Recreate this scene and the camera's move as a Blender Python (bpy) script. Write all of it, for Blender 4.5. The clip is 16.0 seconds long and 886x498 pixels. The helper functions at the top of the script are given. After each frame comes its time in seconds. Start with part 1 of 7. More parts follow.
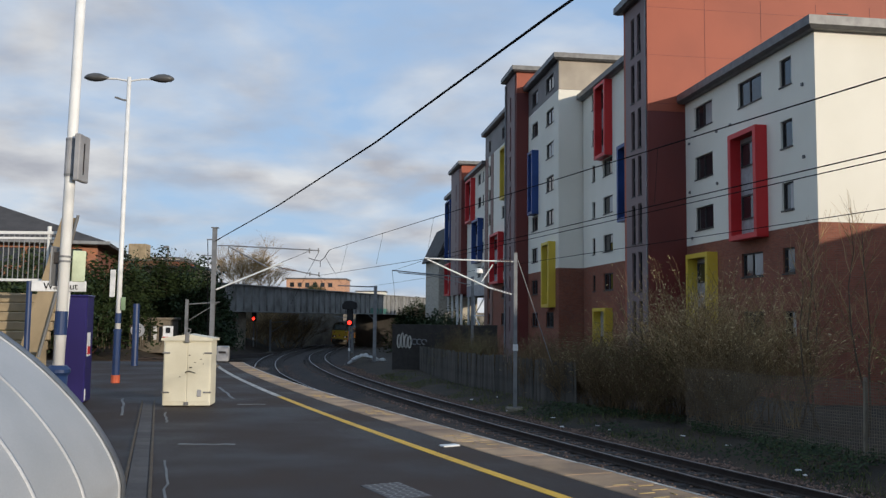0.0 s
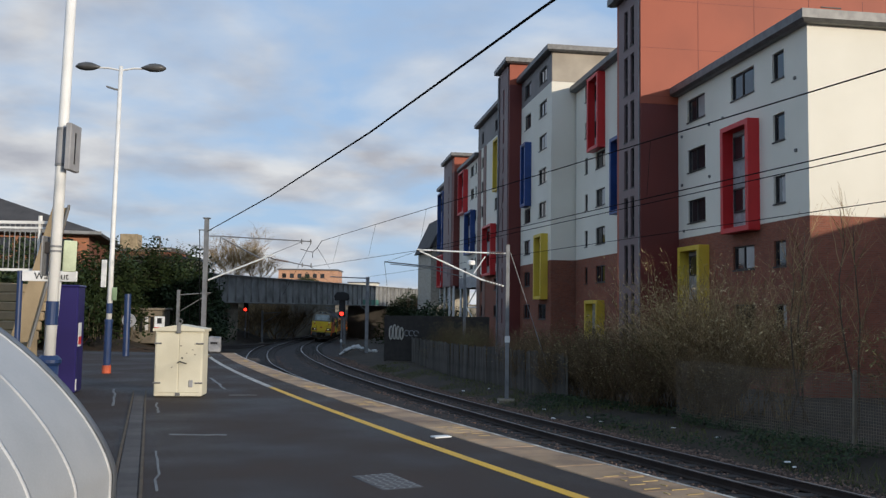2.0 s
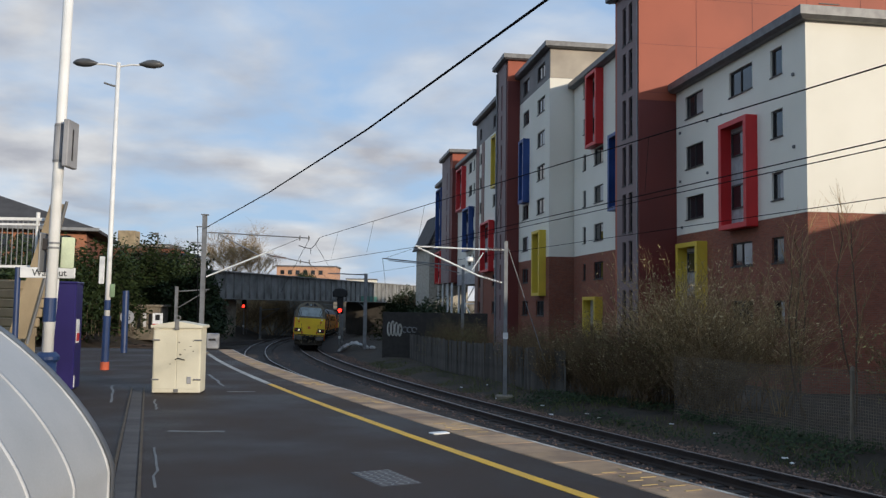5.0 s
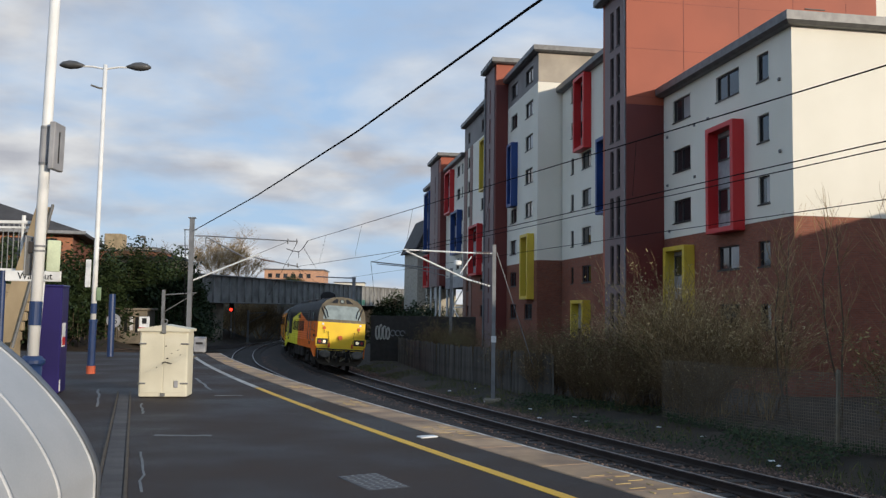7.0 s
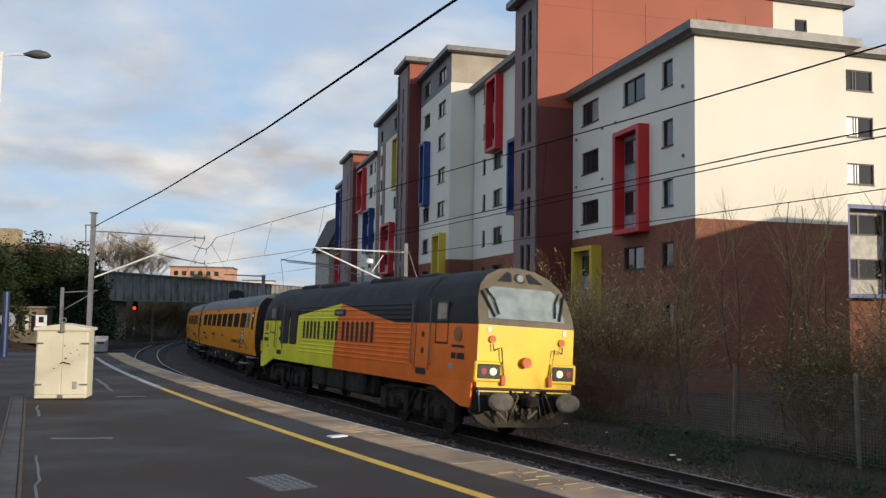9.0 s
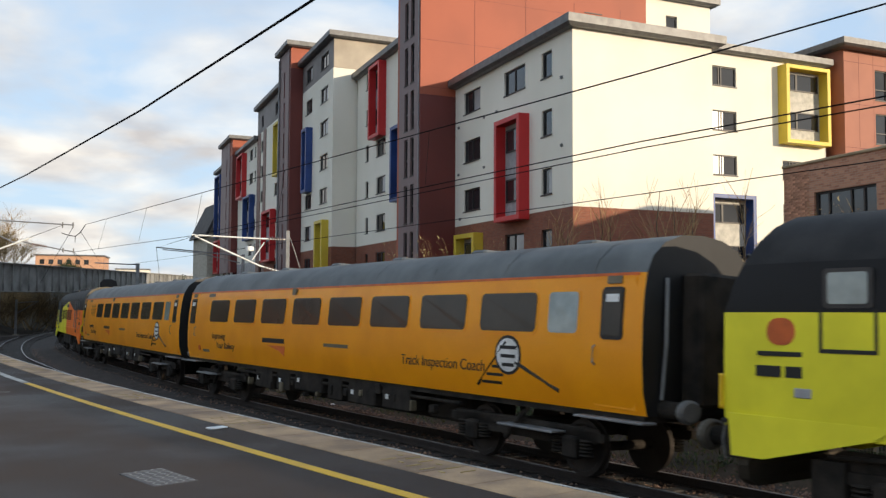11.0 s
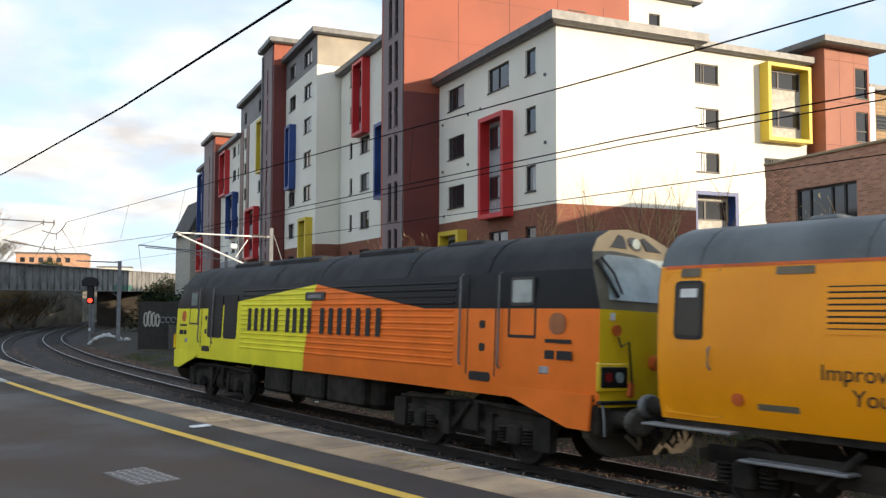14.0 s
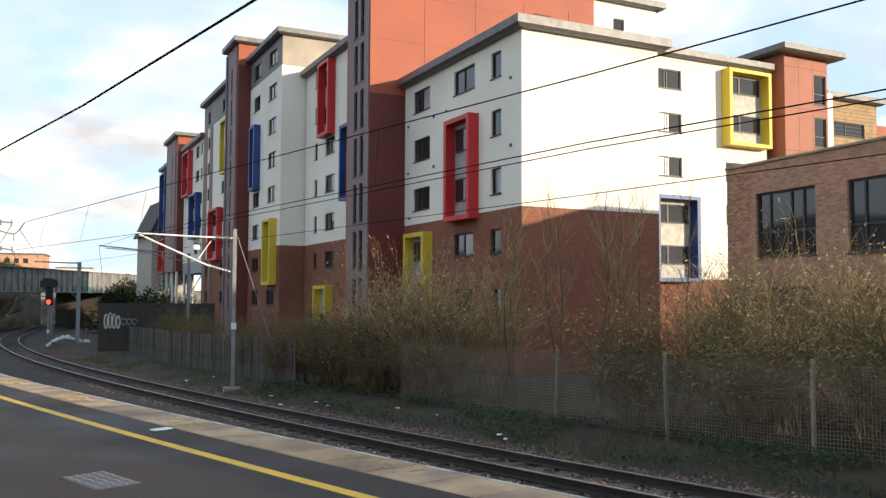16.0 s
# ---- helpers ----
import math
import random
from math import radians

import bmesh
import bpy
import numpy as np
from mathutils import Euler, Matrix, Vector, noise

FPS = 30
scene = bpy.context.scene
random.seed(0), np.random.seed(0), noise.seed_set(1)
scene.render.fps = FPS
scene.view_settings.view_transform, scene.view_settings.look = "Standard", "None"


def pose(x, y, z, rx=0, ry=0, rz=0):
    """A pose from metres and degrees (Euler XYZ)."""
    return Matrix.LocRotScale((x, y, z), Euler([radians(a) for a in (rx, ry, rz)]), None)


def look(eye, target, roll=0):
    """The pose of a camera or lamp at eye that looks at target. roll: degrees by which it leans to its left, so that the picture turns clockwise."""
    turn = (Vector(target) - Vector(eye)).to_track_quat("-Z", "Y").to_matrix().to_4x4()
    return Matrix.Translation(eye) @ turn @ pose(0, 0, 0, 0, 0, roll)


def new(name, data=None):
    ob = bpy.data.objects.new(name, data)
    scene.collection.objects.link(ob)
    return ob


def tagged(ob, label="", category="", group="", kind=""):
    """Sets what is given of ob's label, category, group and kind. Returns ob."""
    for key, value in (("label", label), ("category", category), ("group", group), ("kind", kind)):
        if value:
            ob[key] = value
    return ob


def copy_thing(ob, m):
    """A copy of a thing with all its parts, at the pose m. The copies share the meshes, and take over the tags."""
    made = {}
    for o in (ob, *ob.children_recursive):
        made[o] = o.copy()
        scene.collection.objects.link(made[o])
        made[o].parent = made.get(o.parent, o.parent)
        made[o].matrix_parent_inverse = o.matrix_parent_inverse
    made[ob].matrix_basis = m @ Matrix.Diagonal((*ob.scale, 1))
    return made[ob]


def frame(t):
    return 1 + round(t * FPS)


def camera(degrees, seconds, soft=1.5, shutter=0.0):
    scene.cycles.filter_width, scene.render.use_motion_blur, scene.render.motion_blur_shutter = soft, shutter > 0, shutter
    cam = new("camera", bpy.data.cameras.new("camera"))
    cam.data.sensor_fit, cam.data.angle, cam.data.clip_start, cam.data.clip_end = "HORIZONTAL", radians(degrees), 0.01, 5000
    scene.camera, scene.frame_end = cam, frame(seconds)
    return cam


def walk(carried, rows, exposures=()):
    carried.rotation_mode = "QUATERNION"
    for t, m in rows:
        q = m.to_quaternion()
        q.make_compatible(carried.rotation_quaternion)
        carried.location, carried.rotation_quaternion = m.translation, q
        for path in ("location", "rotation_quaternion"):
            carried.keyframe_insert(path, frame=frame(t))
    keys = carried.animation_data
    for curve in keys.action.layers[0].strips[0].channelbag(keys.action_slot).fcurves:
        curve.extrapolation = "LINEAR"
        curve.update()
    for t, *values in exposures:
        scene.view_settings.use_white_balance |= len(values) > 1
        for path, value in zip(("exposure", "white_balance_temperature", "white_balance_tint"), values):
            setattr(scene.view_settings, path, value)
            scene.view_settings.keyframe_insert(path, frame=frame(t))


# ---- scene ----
cam = camera(54.29, 16.0, soft=1.35, shutter=0.12)
PATH = [
    (0.0, pose(0, 0, 1.9, 94.55, -0.58, -0.16)),
    (0.5, pose(0, 0, 1.9, 94.52, -0.68, -0.32)),
    (1.0, pose(0, 0, 1.9, 94.47, -0.78, -0.63)),
    (1.5, pose(0, 0, 1.9, 94.27, -0.82, -0.75)),
    (2.0, pose(0, 0, 1.9, 94.00, -0.81, -0.68)),
    (2.5, pose(0, 0, 1.9, 93.78, -0.84, -0.63)),
    (3.0, pose(0, 0, 1.9, 93.69, -0.82, -0.64)),
    (3.5, pose(0, 0, 1.9, 93.72, -0.88, -0.70)),
    (4.0, pose(0, 0, 1.9, 93.75, -0.83, -0.74)),
    (6.5, pose(0, 0, 1.9, 93.85, -0.77, -1.05)),
    (7.0, pose(0, 0, 1.9, 94.01, -0.78, -1.58)),
    (7.5, pose(0, 0, 1.9, 94.16, -0.79, -2.69)),
    (8.0, pose(0, 0, 1.9, 94.00, -0.86, -4.27)),
    (8.5, pose(0, 0, 1.9, 93.89, -0.91, -5.61)),
    (9.0, pose(0, 0, 1.9, 94.01, -0.86, -7.44)),
    (9.5, pose(0, 0, 1.9, 93.84, -0.79, -9.85)),
    (10.0, pose(0, 0, 1.9, 93.54, -0.63, -12.71)),
    (12.5, pose(0, 0, 1.9, 93.18, -0.21, -15.83)),
    (13.0, pose(0, 0, 1.9, 93.25, -0.21, -15.83)),
    (13.5, pose(0, 0, 1.9, 93.32, -0.13, -15.97)),
    (14.0, pose(0, 0, 1.9, 93.06, -0.15, -16.20)),
    (14.5, pose(0, 0, 1.9, 92.76, -0.17, -16.62)),
    (15.0, pose(0, 0, 1.9, 92.91, -0.20, -17.59)),
    (15.5, pose(0, 0, 1.9, 93.16, -0.25, -18.53)),
    (16.0, pose(0, 0, 1.9, 93.20, -0.25, -18.51)),
]
EXPOSURE = [(0.0, 0.02, 6200, 10), (6.5, 0.06, 6250, 10), (8.0, 0.15, 6450, 10), (9.5, 0.2, 6800, 10), (10.2, 0.3, 6950, 10), (12.5, 0.84, 7150, 10), (16.0, 0.86, 7050, 10)]
walk(cam, PATH, EXPOSURE)

# ---- world and sun ----
SUN_AZ, SUN_EL = 138.0, 10.0      # clockwise from +y, and height, in degrees
world = bpy.data.worlds.new("world")
scene.world = world
world.use_nodes = True
wn, wl = world.node_tree.nodes, world.node_tree.links
wn.clear()
w_out = wn.new("ShaderNodeOutputWorld")
w_bg = wn.new("ShaderNodeBackground")
w_sky = wn.new("ShaderNodeTexSky")
w_sky.sky_type, w_sky.sun_disc = "NISHITA", False
w_sky.sun_elevation, w_sky.sun_rotation = radians(SUN_EL), radians(SUN_AZ)
w_tc = wn.new("ShaderNodeTexCoord")
w_sep = wn.new("ShaderNodeSeparateXYZ")
w_add = wn.new("ShaderNodeMath"); w_add.operation = "ADD"; w_add.inputs[1].default_value = 0.22
w_dx = wn.new("ShaderNodeMath"); w_dx.operation = "DIVIDE"
w_dy = wn.new("ShaderNodeMath"); w_dy.operation = "DIVIDE"
w_cmb = wn.new("ShaderNodeCombineXYZ")
wl.new(w_tc.outputs["Generated"], w_sep.inputs[0])
wl.new(w_sep.outputs["Z"], w_add.inputs[0])
for axis, node in (("X", w_dx), ("Y", w_dy)):
    wl.new(w_sep.outputs[axis], node.inputs[0]); wl.new(w_add.outputs[0], node.inputs[1])
wl.new(w_dx.outputs[0], w_cmb.inputs[0]); wl.new(w_dy.outputs[0], w_cmb.inputs[1])
w_noise = wn.new("ShaderNodeTexNoise")
w_noise.inputs["Scale"].default_value, w_noise.inputs["Detail"].default_value = 1.5, 6.0
w_noise.inputs["Roughness"].default_value, w_noise.inputs["Distortion"].default_value = 0.5, 0.25
wl.new(w_cmb.outputs[0], w_noise.inputs["Vector"])
w_ramp = wn.new("ShaderNodeValToRGB")
w_ramp.color_ramp.elements[0].position, w_ramp.color_ramp.elements[1].position = 0.42, 0.63
w_low = wn.new("ShaderNodeMapRange")
w_low.inputs["From Min"].default_value, w_low.inputs["From Max"].default_value = 0.05, 0.38
w_low.inputs["To Min"].default_value, w_low.inputs["To Max"].default_value = 0.07, -0.06
wl.new(w_sep.outputs["Z"], w_low.inputs["Value"])
w_cover = wn.new("ShaderNodeMath"); w_cover.operation = "ADD"
wl.new(w_noise.outputs["Fac"], w_cover.inputs[0]); wl.new(w_low.outputs[0], w_cover.inputs[1])
wl.new(w_cover.outputs[0], w_ramp.inputs[0])
w_n2 = wn.new("ShaderNodeTexNoise")
w_n2.inputs["Scale"].default_value, w_n2.inputs["Detail"].default_value = 3.2, 5.0
wl.new(w_cmb.outputs[0], w_n2.inputs["Vector"])
w_cr = wn.new("ShaderNodeValToRGB")
w_cr.color_ramp.elements[0].position, w_cr.color_ramp.elements[0].color = 0.35, (4.4, 4.45, 4.75, 1)
w_cr.color_ramp.elements[1].position, w_cr.color_ramp.elements[1].color = 0.65, (7.4, 7.35, 7.2, 1)
wl.new(w_n2.outputs["Fac"], w_cr.inputs[0])
w_blue = wn.new("ShaderNodeMix"); w_blue.data_type = "RGBA"; w_blue.inputs[0].default_value = 0.75
w_blue.inputs[7].default_value = (4.1, 5.8, 8.3, 1)
wl.new(w_sky.outputs[0], w_blue.inputs[6])
w_mix = wn.new("ShaderNodeMix"); w_mix.data_type = "RGBA"
wl.new(w_ramp.outputs[0], w_mix.inputs[0]); wl.new(w_blue.outputs[2], w_mix.inputs[6]); wl.new(w_cr.outputs[0], w_mix.inputs[7])
wl.new(w_mix.outputs[2], w_bg.inputs[0]); wl.new(w_bg.outputs[0], w_out.inputs[0])
w_bg.inputs[1].default_value = 0.1

sun = new("sun", bpy.data.lights.new("sun", "SUN"))
sun.data.energy, sun.data.angle, sun.data.color = 3.4, radians(0.6), (1.0, 0.86, 0.68)
sa, se = radians(SUN_AZ), radians(SUN_EL)
SUN_DIR = Vector((math.sin(sa) * math.cos(se), math.cos(sa) * math.cos(se), math.sin(se)))
sun.matrix_world = look(SUN_DIR * 100, (0, 0, 0))


# ---- materials ----
def mat(name, rgb, rough=0.7, metal=0.0, rgb2=None, scale=3.0, bump=0.0, bump_scale=60.0, spec=0.4, fine=0.12, coat=0.0, rand=0.0, wet=None):
    """A surface with blotches at one scale, grain at another, and relief."""
    m = bpy.data.materials.new(name)
    m.use_nodes = True
    n, l = m.node_tree.nodes, m.node_tree.links
    b = n["Principled BSDF"]
    b.inputs["Roughness"].default_value, b.inputs["Metallic"].default_value = rough, metal
    b.inputs["Specular IOR Level"].default_value = spec
    b.inputs["Coat Weight"].default_value = coat
    tc = n.new("ShaderNodeTexCoord")
    n1 = n.new("ShaderNodeTexNoise"); n1.inputs["Scale"].default_value = scale; n1.inputs["Detail"].default_value = 6
    n2 = n.new("ShaderNodeTexNoise"); n2.inputs["Scale"].default_value = bump_scale; n2.inputs["Detail"].default_value = 3
    l.new(tc.outputs["Object"], n1.inputs["Vector"]); l.new(tc.outputs["Object"], n2.inputs["Vector"])
    rp = n.new("ShaderNodeValToRGB")
    c2 = rgb2 or tuple(c * 0.72 for c in rgb)
    rp.color_ramp.elements[0].position, rp.color_ramp.elements[0].color = 0.35, (*c2, 1)
    rp.color_ramp.elements[1].position, rp.color_ramp.elements[1].color = 0.62, (*rgb, 1)
    l.new(n1.outputs["Fac"], rp.inputs[0])
    mp = n.new("ShaderNodeMapRange"); mp.inputs["To Min"].default_value, mp.inputs["To Max"].default_value = 1 - fine * 2, 1 + fine
    l.new(n2.outputs["Fac"], mp.inputs["Value"])
    mx = n.new("ShaderNodeMix"); mx.data_type = "RGBA"; mx.blend_type = "MULTIPLY"; mx.inputs[0].default_value = 1.0
    l.new(rp.outputs[0], mx.inputs[6]); l.new(mp.outputs[0], mx.inputs[7])
    last = mx.outputs[2]
    if rand:
        oi = n.new("ShaderNodeObjectInfo")
        r = n.new("ShaderNodeMapRange"); r.inputs["To Min"].default_value, r.inputs["To Max"].default_value = 1 - rand, 1 + rand
        l.new(oi.outputs["Random"], r.inputs["Value"])
        m2 = n.new("ShaderNodeMix"); m2.data_type = "RGBA"; m2.blend_type = "MULTIPLY"; m2.inputs[0].default_value = 1.0
        l.new(last, m2.inputs[6]); l.new(r.outputs[0], m2.inputs[7]); last = m2.outputs[2]
    l.new(last, b.inputs["Base Color"])
    if wet:
        wr = n.new("ShaderNodeMapRange"); wr.inputs["From Min"].default_value, wr.inputs["From Max"].default_value = 0.38, 0.62
        wr.inputs["To Min"].default_value, wr.inputs["To Max"].default_value = wet, rough
        l.new(n1.outputs["Fac"], wr.inputs["Value"]); l.new(wr.outputs[0], b.inputs["Roughness"])
    if bump:
        bp = n.new("ShaderNodeBump"); bp.inputs["Strength"].default_value, bp.inputs["Distance"].default_value = bump, 0.02
        l.new(n2.outputs["Fac"], bp.inputs["Height"]); l.new(bp.outputs[0], b.inputs["Normal"])
    return m


def island_mat(name, a, b2, rough=0.8):
    """Many small joined bits, each with its own tone between two colours."""
    m = bpy.data.materials.new(name)
    m.use_nodes = True
    n, l = m.node_tree.nodes, m.node_tree.links
    b = n["Principled BSDF"]
    b.inputs["Roughness"].default_value = rough
    b.inputs["Specular IOR Level"].default_value = 0.25
    g = n.new("ShaderNodeNewGeometry")
    rp = n.new("ShaderNodeValToRGB")
    rp.color_ramp.elements[0].color, rp.color_ramp.elements[1].color = (*a, 1), (*b2, 1)
    l.new(g.outputs["Random Per Island"], rp.inputs[0]); l.new(rp.outputs[0], b.inputs["Base Color"])
    return m


def brick_mat(name, a, b2, mortar, width=0.225, height=0.075):
    """Small brick courses that stay far off."""
    m = bpy.data.materials.new(name)
    m.use_nodes = True
    n, l = m.node_tree.nodes, m.node_tree.links
    b = n["Principled BSDF"]; b.inputs["Roughness"].default_value = 0.85; b.inputs["Specular IOR Level"].default_value = 0.25
    tc = n.new("ShaderNodeTexCoord"); sp = n.new("ShaderNodeSeparateXYZ"); ad = n.new("ShaderNodeMath"); cb = n.new("ShaderNodeCombineXYZ")
    l.new(tc.outputs["Object"], sp.inputs[0]); l.new(sp.outputs["X"], ad.inputs[0]); l.new(sp.outputs["Y"], ad.inputs[1])
    l.new(ad.outputs[0], cb.inputs[0]); l.new(sp.outputs["Z"], cb.inputs[1])
    br = n.new("ShaderNodeTexBrick")
    br.inputs["Scale"].default_value, br.inputs["Brick Width"].default_value, br.inputs["Row Height"].default_value = 1.0, width, height
    br.inputs["Mortar Size"].default_value, br.inputs["Bias"].default_value = 0.006, -0.1
    br.inputs["Color1"].default_value, br.inputs["Color2"].default_value, br.inputs["Mortar"].default_value = (*a, 1), (*b2, 1), (*mortar, 1)
    l.new(cb.outputs[0], br.inputs["Vector"])
    ns = n.new("ShaderNodeTexNoise"); ns.inputs["Scale"].default_value, ns.inputs["Detail"].default_value = 0.5, 6
    l.new(tc.outputs["Object"], ns.inputs["Vector"])
    mp = n.new("ShaderNodeMapRange"); mp.inputs["To Min"].default_value, mp.inputs["To Max"].default_value = 0.75, 1.2
    l.new(ns.outputs["Fac"], mp.inputs["Value"])
    mx = n.new("ShaderNodeMix"); mx.data_type = "RGBA"; mx.blend_type = "MULTIPLY"; mx.inputs[0].default_value = 1.0
    l.new(br.outputs["Color"], mx.inputs[6]); l.new(mp.outputs[0], mx.inputs[7]); l.new(mx.outputs[2], b.inputs["Base Color"])
    bp = n.new("ShaderNodeBump"); bp.inputs["Strength"].default_value, bp.inputs["Distance"].default_value = 0.5, 0.01
    bp.invert = True
    l.new(br.outputs["Fac"], bp.inputs["Height"]); l.new(bp.outputs[0], b.inputs["Normal"])
    return m


def glow(name, rgb, strength):
    m = bpy.data.materials.new(name)
    m.use_nodes = True
    b = m.node_tree.nodes["Principled BSDF"]
    b.inputs["Base Color"].default_value = (*rgb, 1)
    b.inputs["Emission Color"].default_value, b.inputs["Emission Strength"].default_value = (*rgb, 1), strength
    return m


ASPHALT = mat("asphalt", (0.067, 0.050, 0.042), 0.88, rgb2=(0.040, 0.032, 0.028), scale=0.35, bump=0.5, bump_scale=90, wet=0.55, fine=0.25, spec=0.2)
COPING = mat("coping_stone", (0.48, 0.32, 0.185), 0.8, rgb2=(0.26, 0.175, 0.115), scale=1.4, bump=0.5, bump_scale=40, rand=0.18)
WHITE_LINE = mat("worn_white_paint", (0.62, 0.6, 0.54), 0.7, rgb2=(0.3, 0.28, 0.25), scale=3, fine=0.3)
YELLOW_LINE = mat("worn_yellow_paint", (0.85, 0.5, 0.05), 0.7, rgb2=(0.7, 0.42, 0.07), scale=2.5, bump=0.2, fine=0.2)
TAN_PAINT = mat("faded_yellow_lettering", (0.52, 0.38, 0.17), 0.8, fine=0.3)
SOIL = mat("soil", (0.056, 0.04, 0.025), 0.95, rgb2=(0.025, 0.021, 0.014), scale=0.6, bump=0.8, bump_scale=25, fine=0.3)
CINDER = mat("dark_cinder", (0.06, 0.054, 0.048), 0.95, rgb2=(0.035, 0.032, 0.03), scale=0.5, bump=0.8, bump_scale=30, fine=0.3)
BALLAST = mat("ballast_bed", (0.055, 0.043, 0.037), 0.95, rgb2=(0.026, 0.021, 0.019), scale=1.2, bump=1.0, bump_scale=22, fine=0.4)
STONES = island_mat("ballast_stones", (0.045, 0.033, 0.027), (0.25, 0.165, 0.125), 0.9)
GRASS = island_mat("grass_blades", (0.03, 0.045, 0.012), (0.14, 0.15, 0.05), 0.8)
IVY = island_mat("ivy_leaves", (0.01, 0.02, 0.007), (0.036, 0.056, 0.018), 0.7)
TWIG = island_mat("bare_twigs", (0.11, 0.07, 0.033), (0.44, 0.31, 0.155), 0.85)
TWIG_DARK = island_mat("dark_twigs", (0.06, 0.04, 0.02), (0.21, 0.145, 0.078), 0.9)
DRY_LEAF = island_mat("dry_leaves", (0.20, 0.15, 0.06), (0.62, 0.50, 0.27), 0.8)
GREEN_LEAF = island_mat("green_leaves", (0.05, 0.06, 0.02), (0.26, 0.25, 0.10), 0.7)
BARK = mat("bark", (0.12, 0.09, 0.06), 0.9, bump=0.6, bump_scale=30)
RAIL = mat("rusty_rail_side", (0.045, 0.032, 0.026), 0.8, fine=0.3)
RAIL_TOP = mat("polished_rail_head", (0.30, 0.28, 0.27), 0.38, 0.9, fine=0.15)
SLEEPER = mat("weathered_sleeper", (0.05, 0.044, 0.04), 0.9, bump=0.5, bump_scale=30, rand=0.2)
RENDER = mat("cream_render", (0.80, 0.77, 0.67), 0.85, rgb2=(0.74, 0.71, 0.61), scale=0.25, bump=0.1, bump_scale=80, fine=0.04)
BRICK = brick_mat("red_brick", (0.27, 0.098, 0.06), (0.20, 0.074, 0.048), (0.2, 0.13, 0.1))
BRICK_TAN = brick_mat("mixed_brick", (0.50, 0.26, 0.165), (0.32, 0.15, 0.10), (0.40, 0.30, 0.23))
BRICK_OLD = brick_mat("sooty_brick", (0.15, 0.085, 0.06), (0.09, 0.06, 0.045), (0.12, 0.1, 0.08))
RED_CLAD = mat("terracotta_cladding", (0.35, 0.083, 0.04), 0.6, rgb2=(0.30, 0.071, 0.035), scale=0.3, fine=0.05)
MAROON_CLAD = mat("maroon_cladding", (0.16, 0.035, 0.028), 0.6, rgb2=(0.13, 0.03, 0.025), scale=0.3, fine=0.05)
LILAC_CLAD = mat("pale_lilac_cladding", (0.20, 0.14, 0.138), 0.6, rgb2=(0.175, 0.122, 0.12), scale=0.3, fine=0.05)
GREY_CLAD = mat("grey_cladding", (0.20, 0.185, 0.18), 0.6, scale=0.3, fine=0.05)
TIMBER_CLAD = mat("timber_cladding", (0.42, 0.28, 0.15), 0.8, scale=1.5, fine=0.1)
ROOF_EDGE = mat("grey_metal_roof_edge", (0.17, 0.17, 0.17), 0.5, 0.3, fine=0.06)
BOX_RED = mat("red_panel", (0.56, 0.028, 0.03), 0.45, rgb2=(0.5, 0.025, 0.027), scale=0.5, fine=0.03)
BOX_BLUE = mat("blue_panel", (0.022, 0.065, 0.24), 0.45, scale=0.5, fine=0.03)
BOX_YELLOW = mat("yellow_panel", (0.68, 0.50, 0.05), 0.5, rgb2=(0.6, 0.44, 0.05), scale=0.5, fine=0.04)
BRICK_CLAD = mat("brown_red_cladding", (0.36, 0.135, 0.085), 0.65, rgb2=(0.31, 0.115, 0.075), scale=0.4, fine=0.05)
PANEL_PALE = mat("pale_infill_panel", (0.52, 0.50, 0.44), 0.7, fine=0.04)
CONCRETE_POST = mat("pale_concrete_post", (0.26, 0.225, 0.17), 0.9, bump=0.4, rand=0.2)
PANEL_GREY = mat("grey_infill_panel", (0.36, 0.36, 0.37), 0.6, fine=0.04)
FRAME_DARK = mat("dark_window_frame", (0.045, 0.04, 0.038), 0.5, fine=0.05)
GLASS = mat("window_glass", (0.02, 0.022, 0.025), 0.05, rgb2=(0.012, 0.013, 0.015), spec=0.8, scale=0.6, fine=0.0)
CURTAIN = mat("blind_and_sky_tone", (0.42, 0.42, 0.42), 0.3, spec=0.8, scale=0.8)
STEEL = mat("galvanised_steel", (0.27, 0.275, 0.28), 0.55, 0.4, rgb2=(0.19, 0.195, 0.2), scale=2.0, fine=0.1)
STEEL_DULL = mat("weathered_steel", (0.22, 0.22, 0.215), 0.65, 0.3, scale=2.0, fine=0.15)
WIRE = mat("dark_cable", (0.012, 0.012, 0.014), 0.95, spec=0.05, fine=0.0)
WIRE_GREY = mat("copper_wire", (0.13, 0.13, 0.13), 0.6, 0.4)
INSUL = mat("brown_insulator", (0.2, 0.13, 0.1), 0.3, coat=0.3)
GIRDER = mat("grey_bridge_girder", (0.31, 0.31, 0.30), 0.8, rgb2=(0.17, 0.167, 0.16), scale=0.5, bump=0.2, fine=0.15)
STONE = mat("sooty_stone", (0.27, 0.225, 0.165), 0.9, rgb2=(0.12, 0.105, 0.08), scale=0.8, bump=0.7, bump_scale=12, fine=0.25)
WHITE_PAINT = mat("white_post_paint", (0.8, 0.8, 0.78), 0.5, rgb2=(0.7, 0.7, 0.67), scale=2, fine=0.05)
BLUE_PAINT = mat("navy_post_paint", (0.02, 0.045, 0.13), 0.45, scale=2)
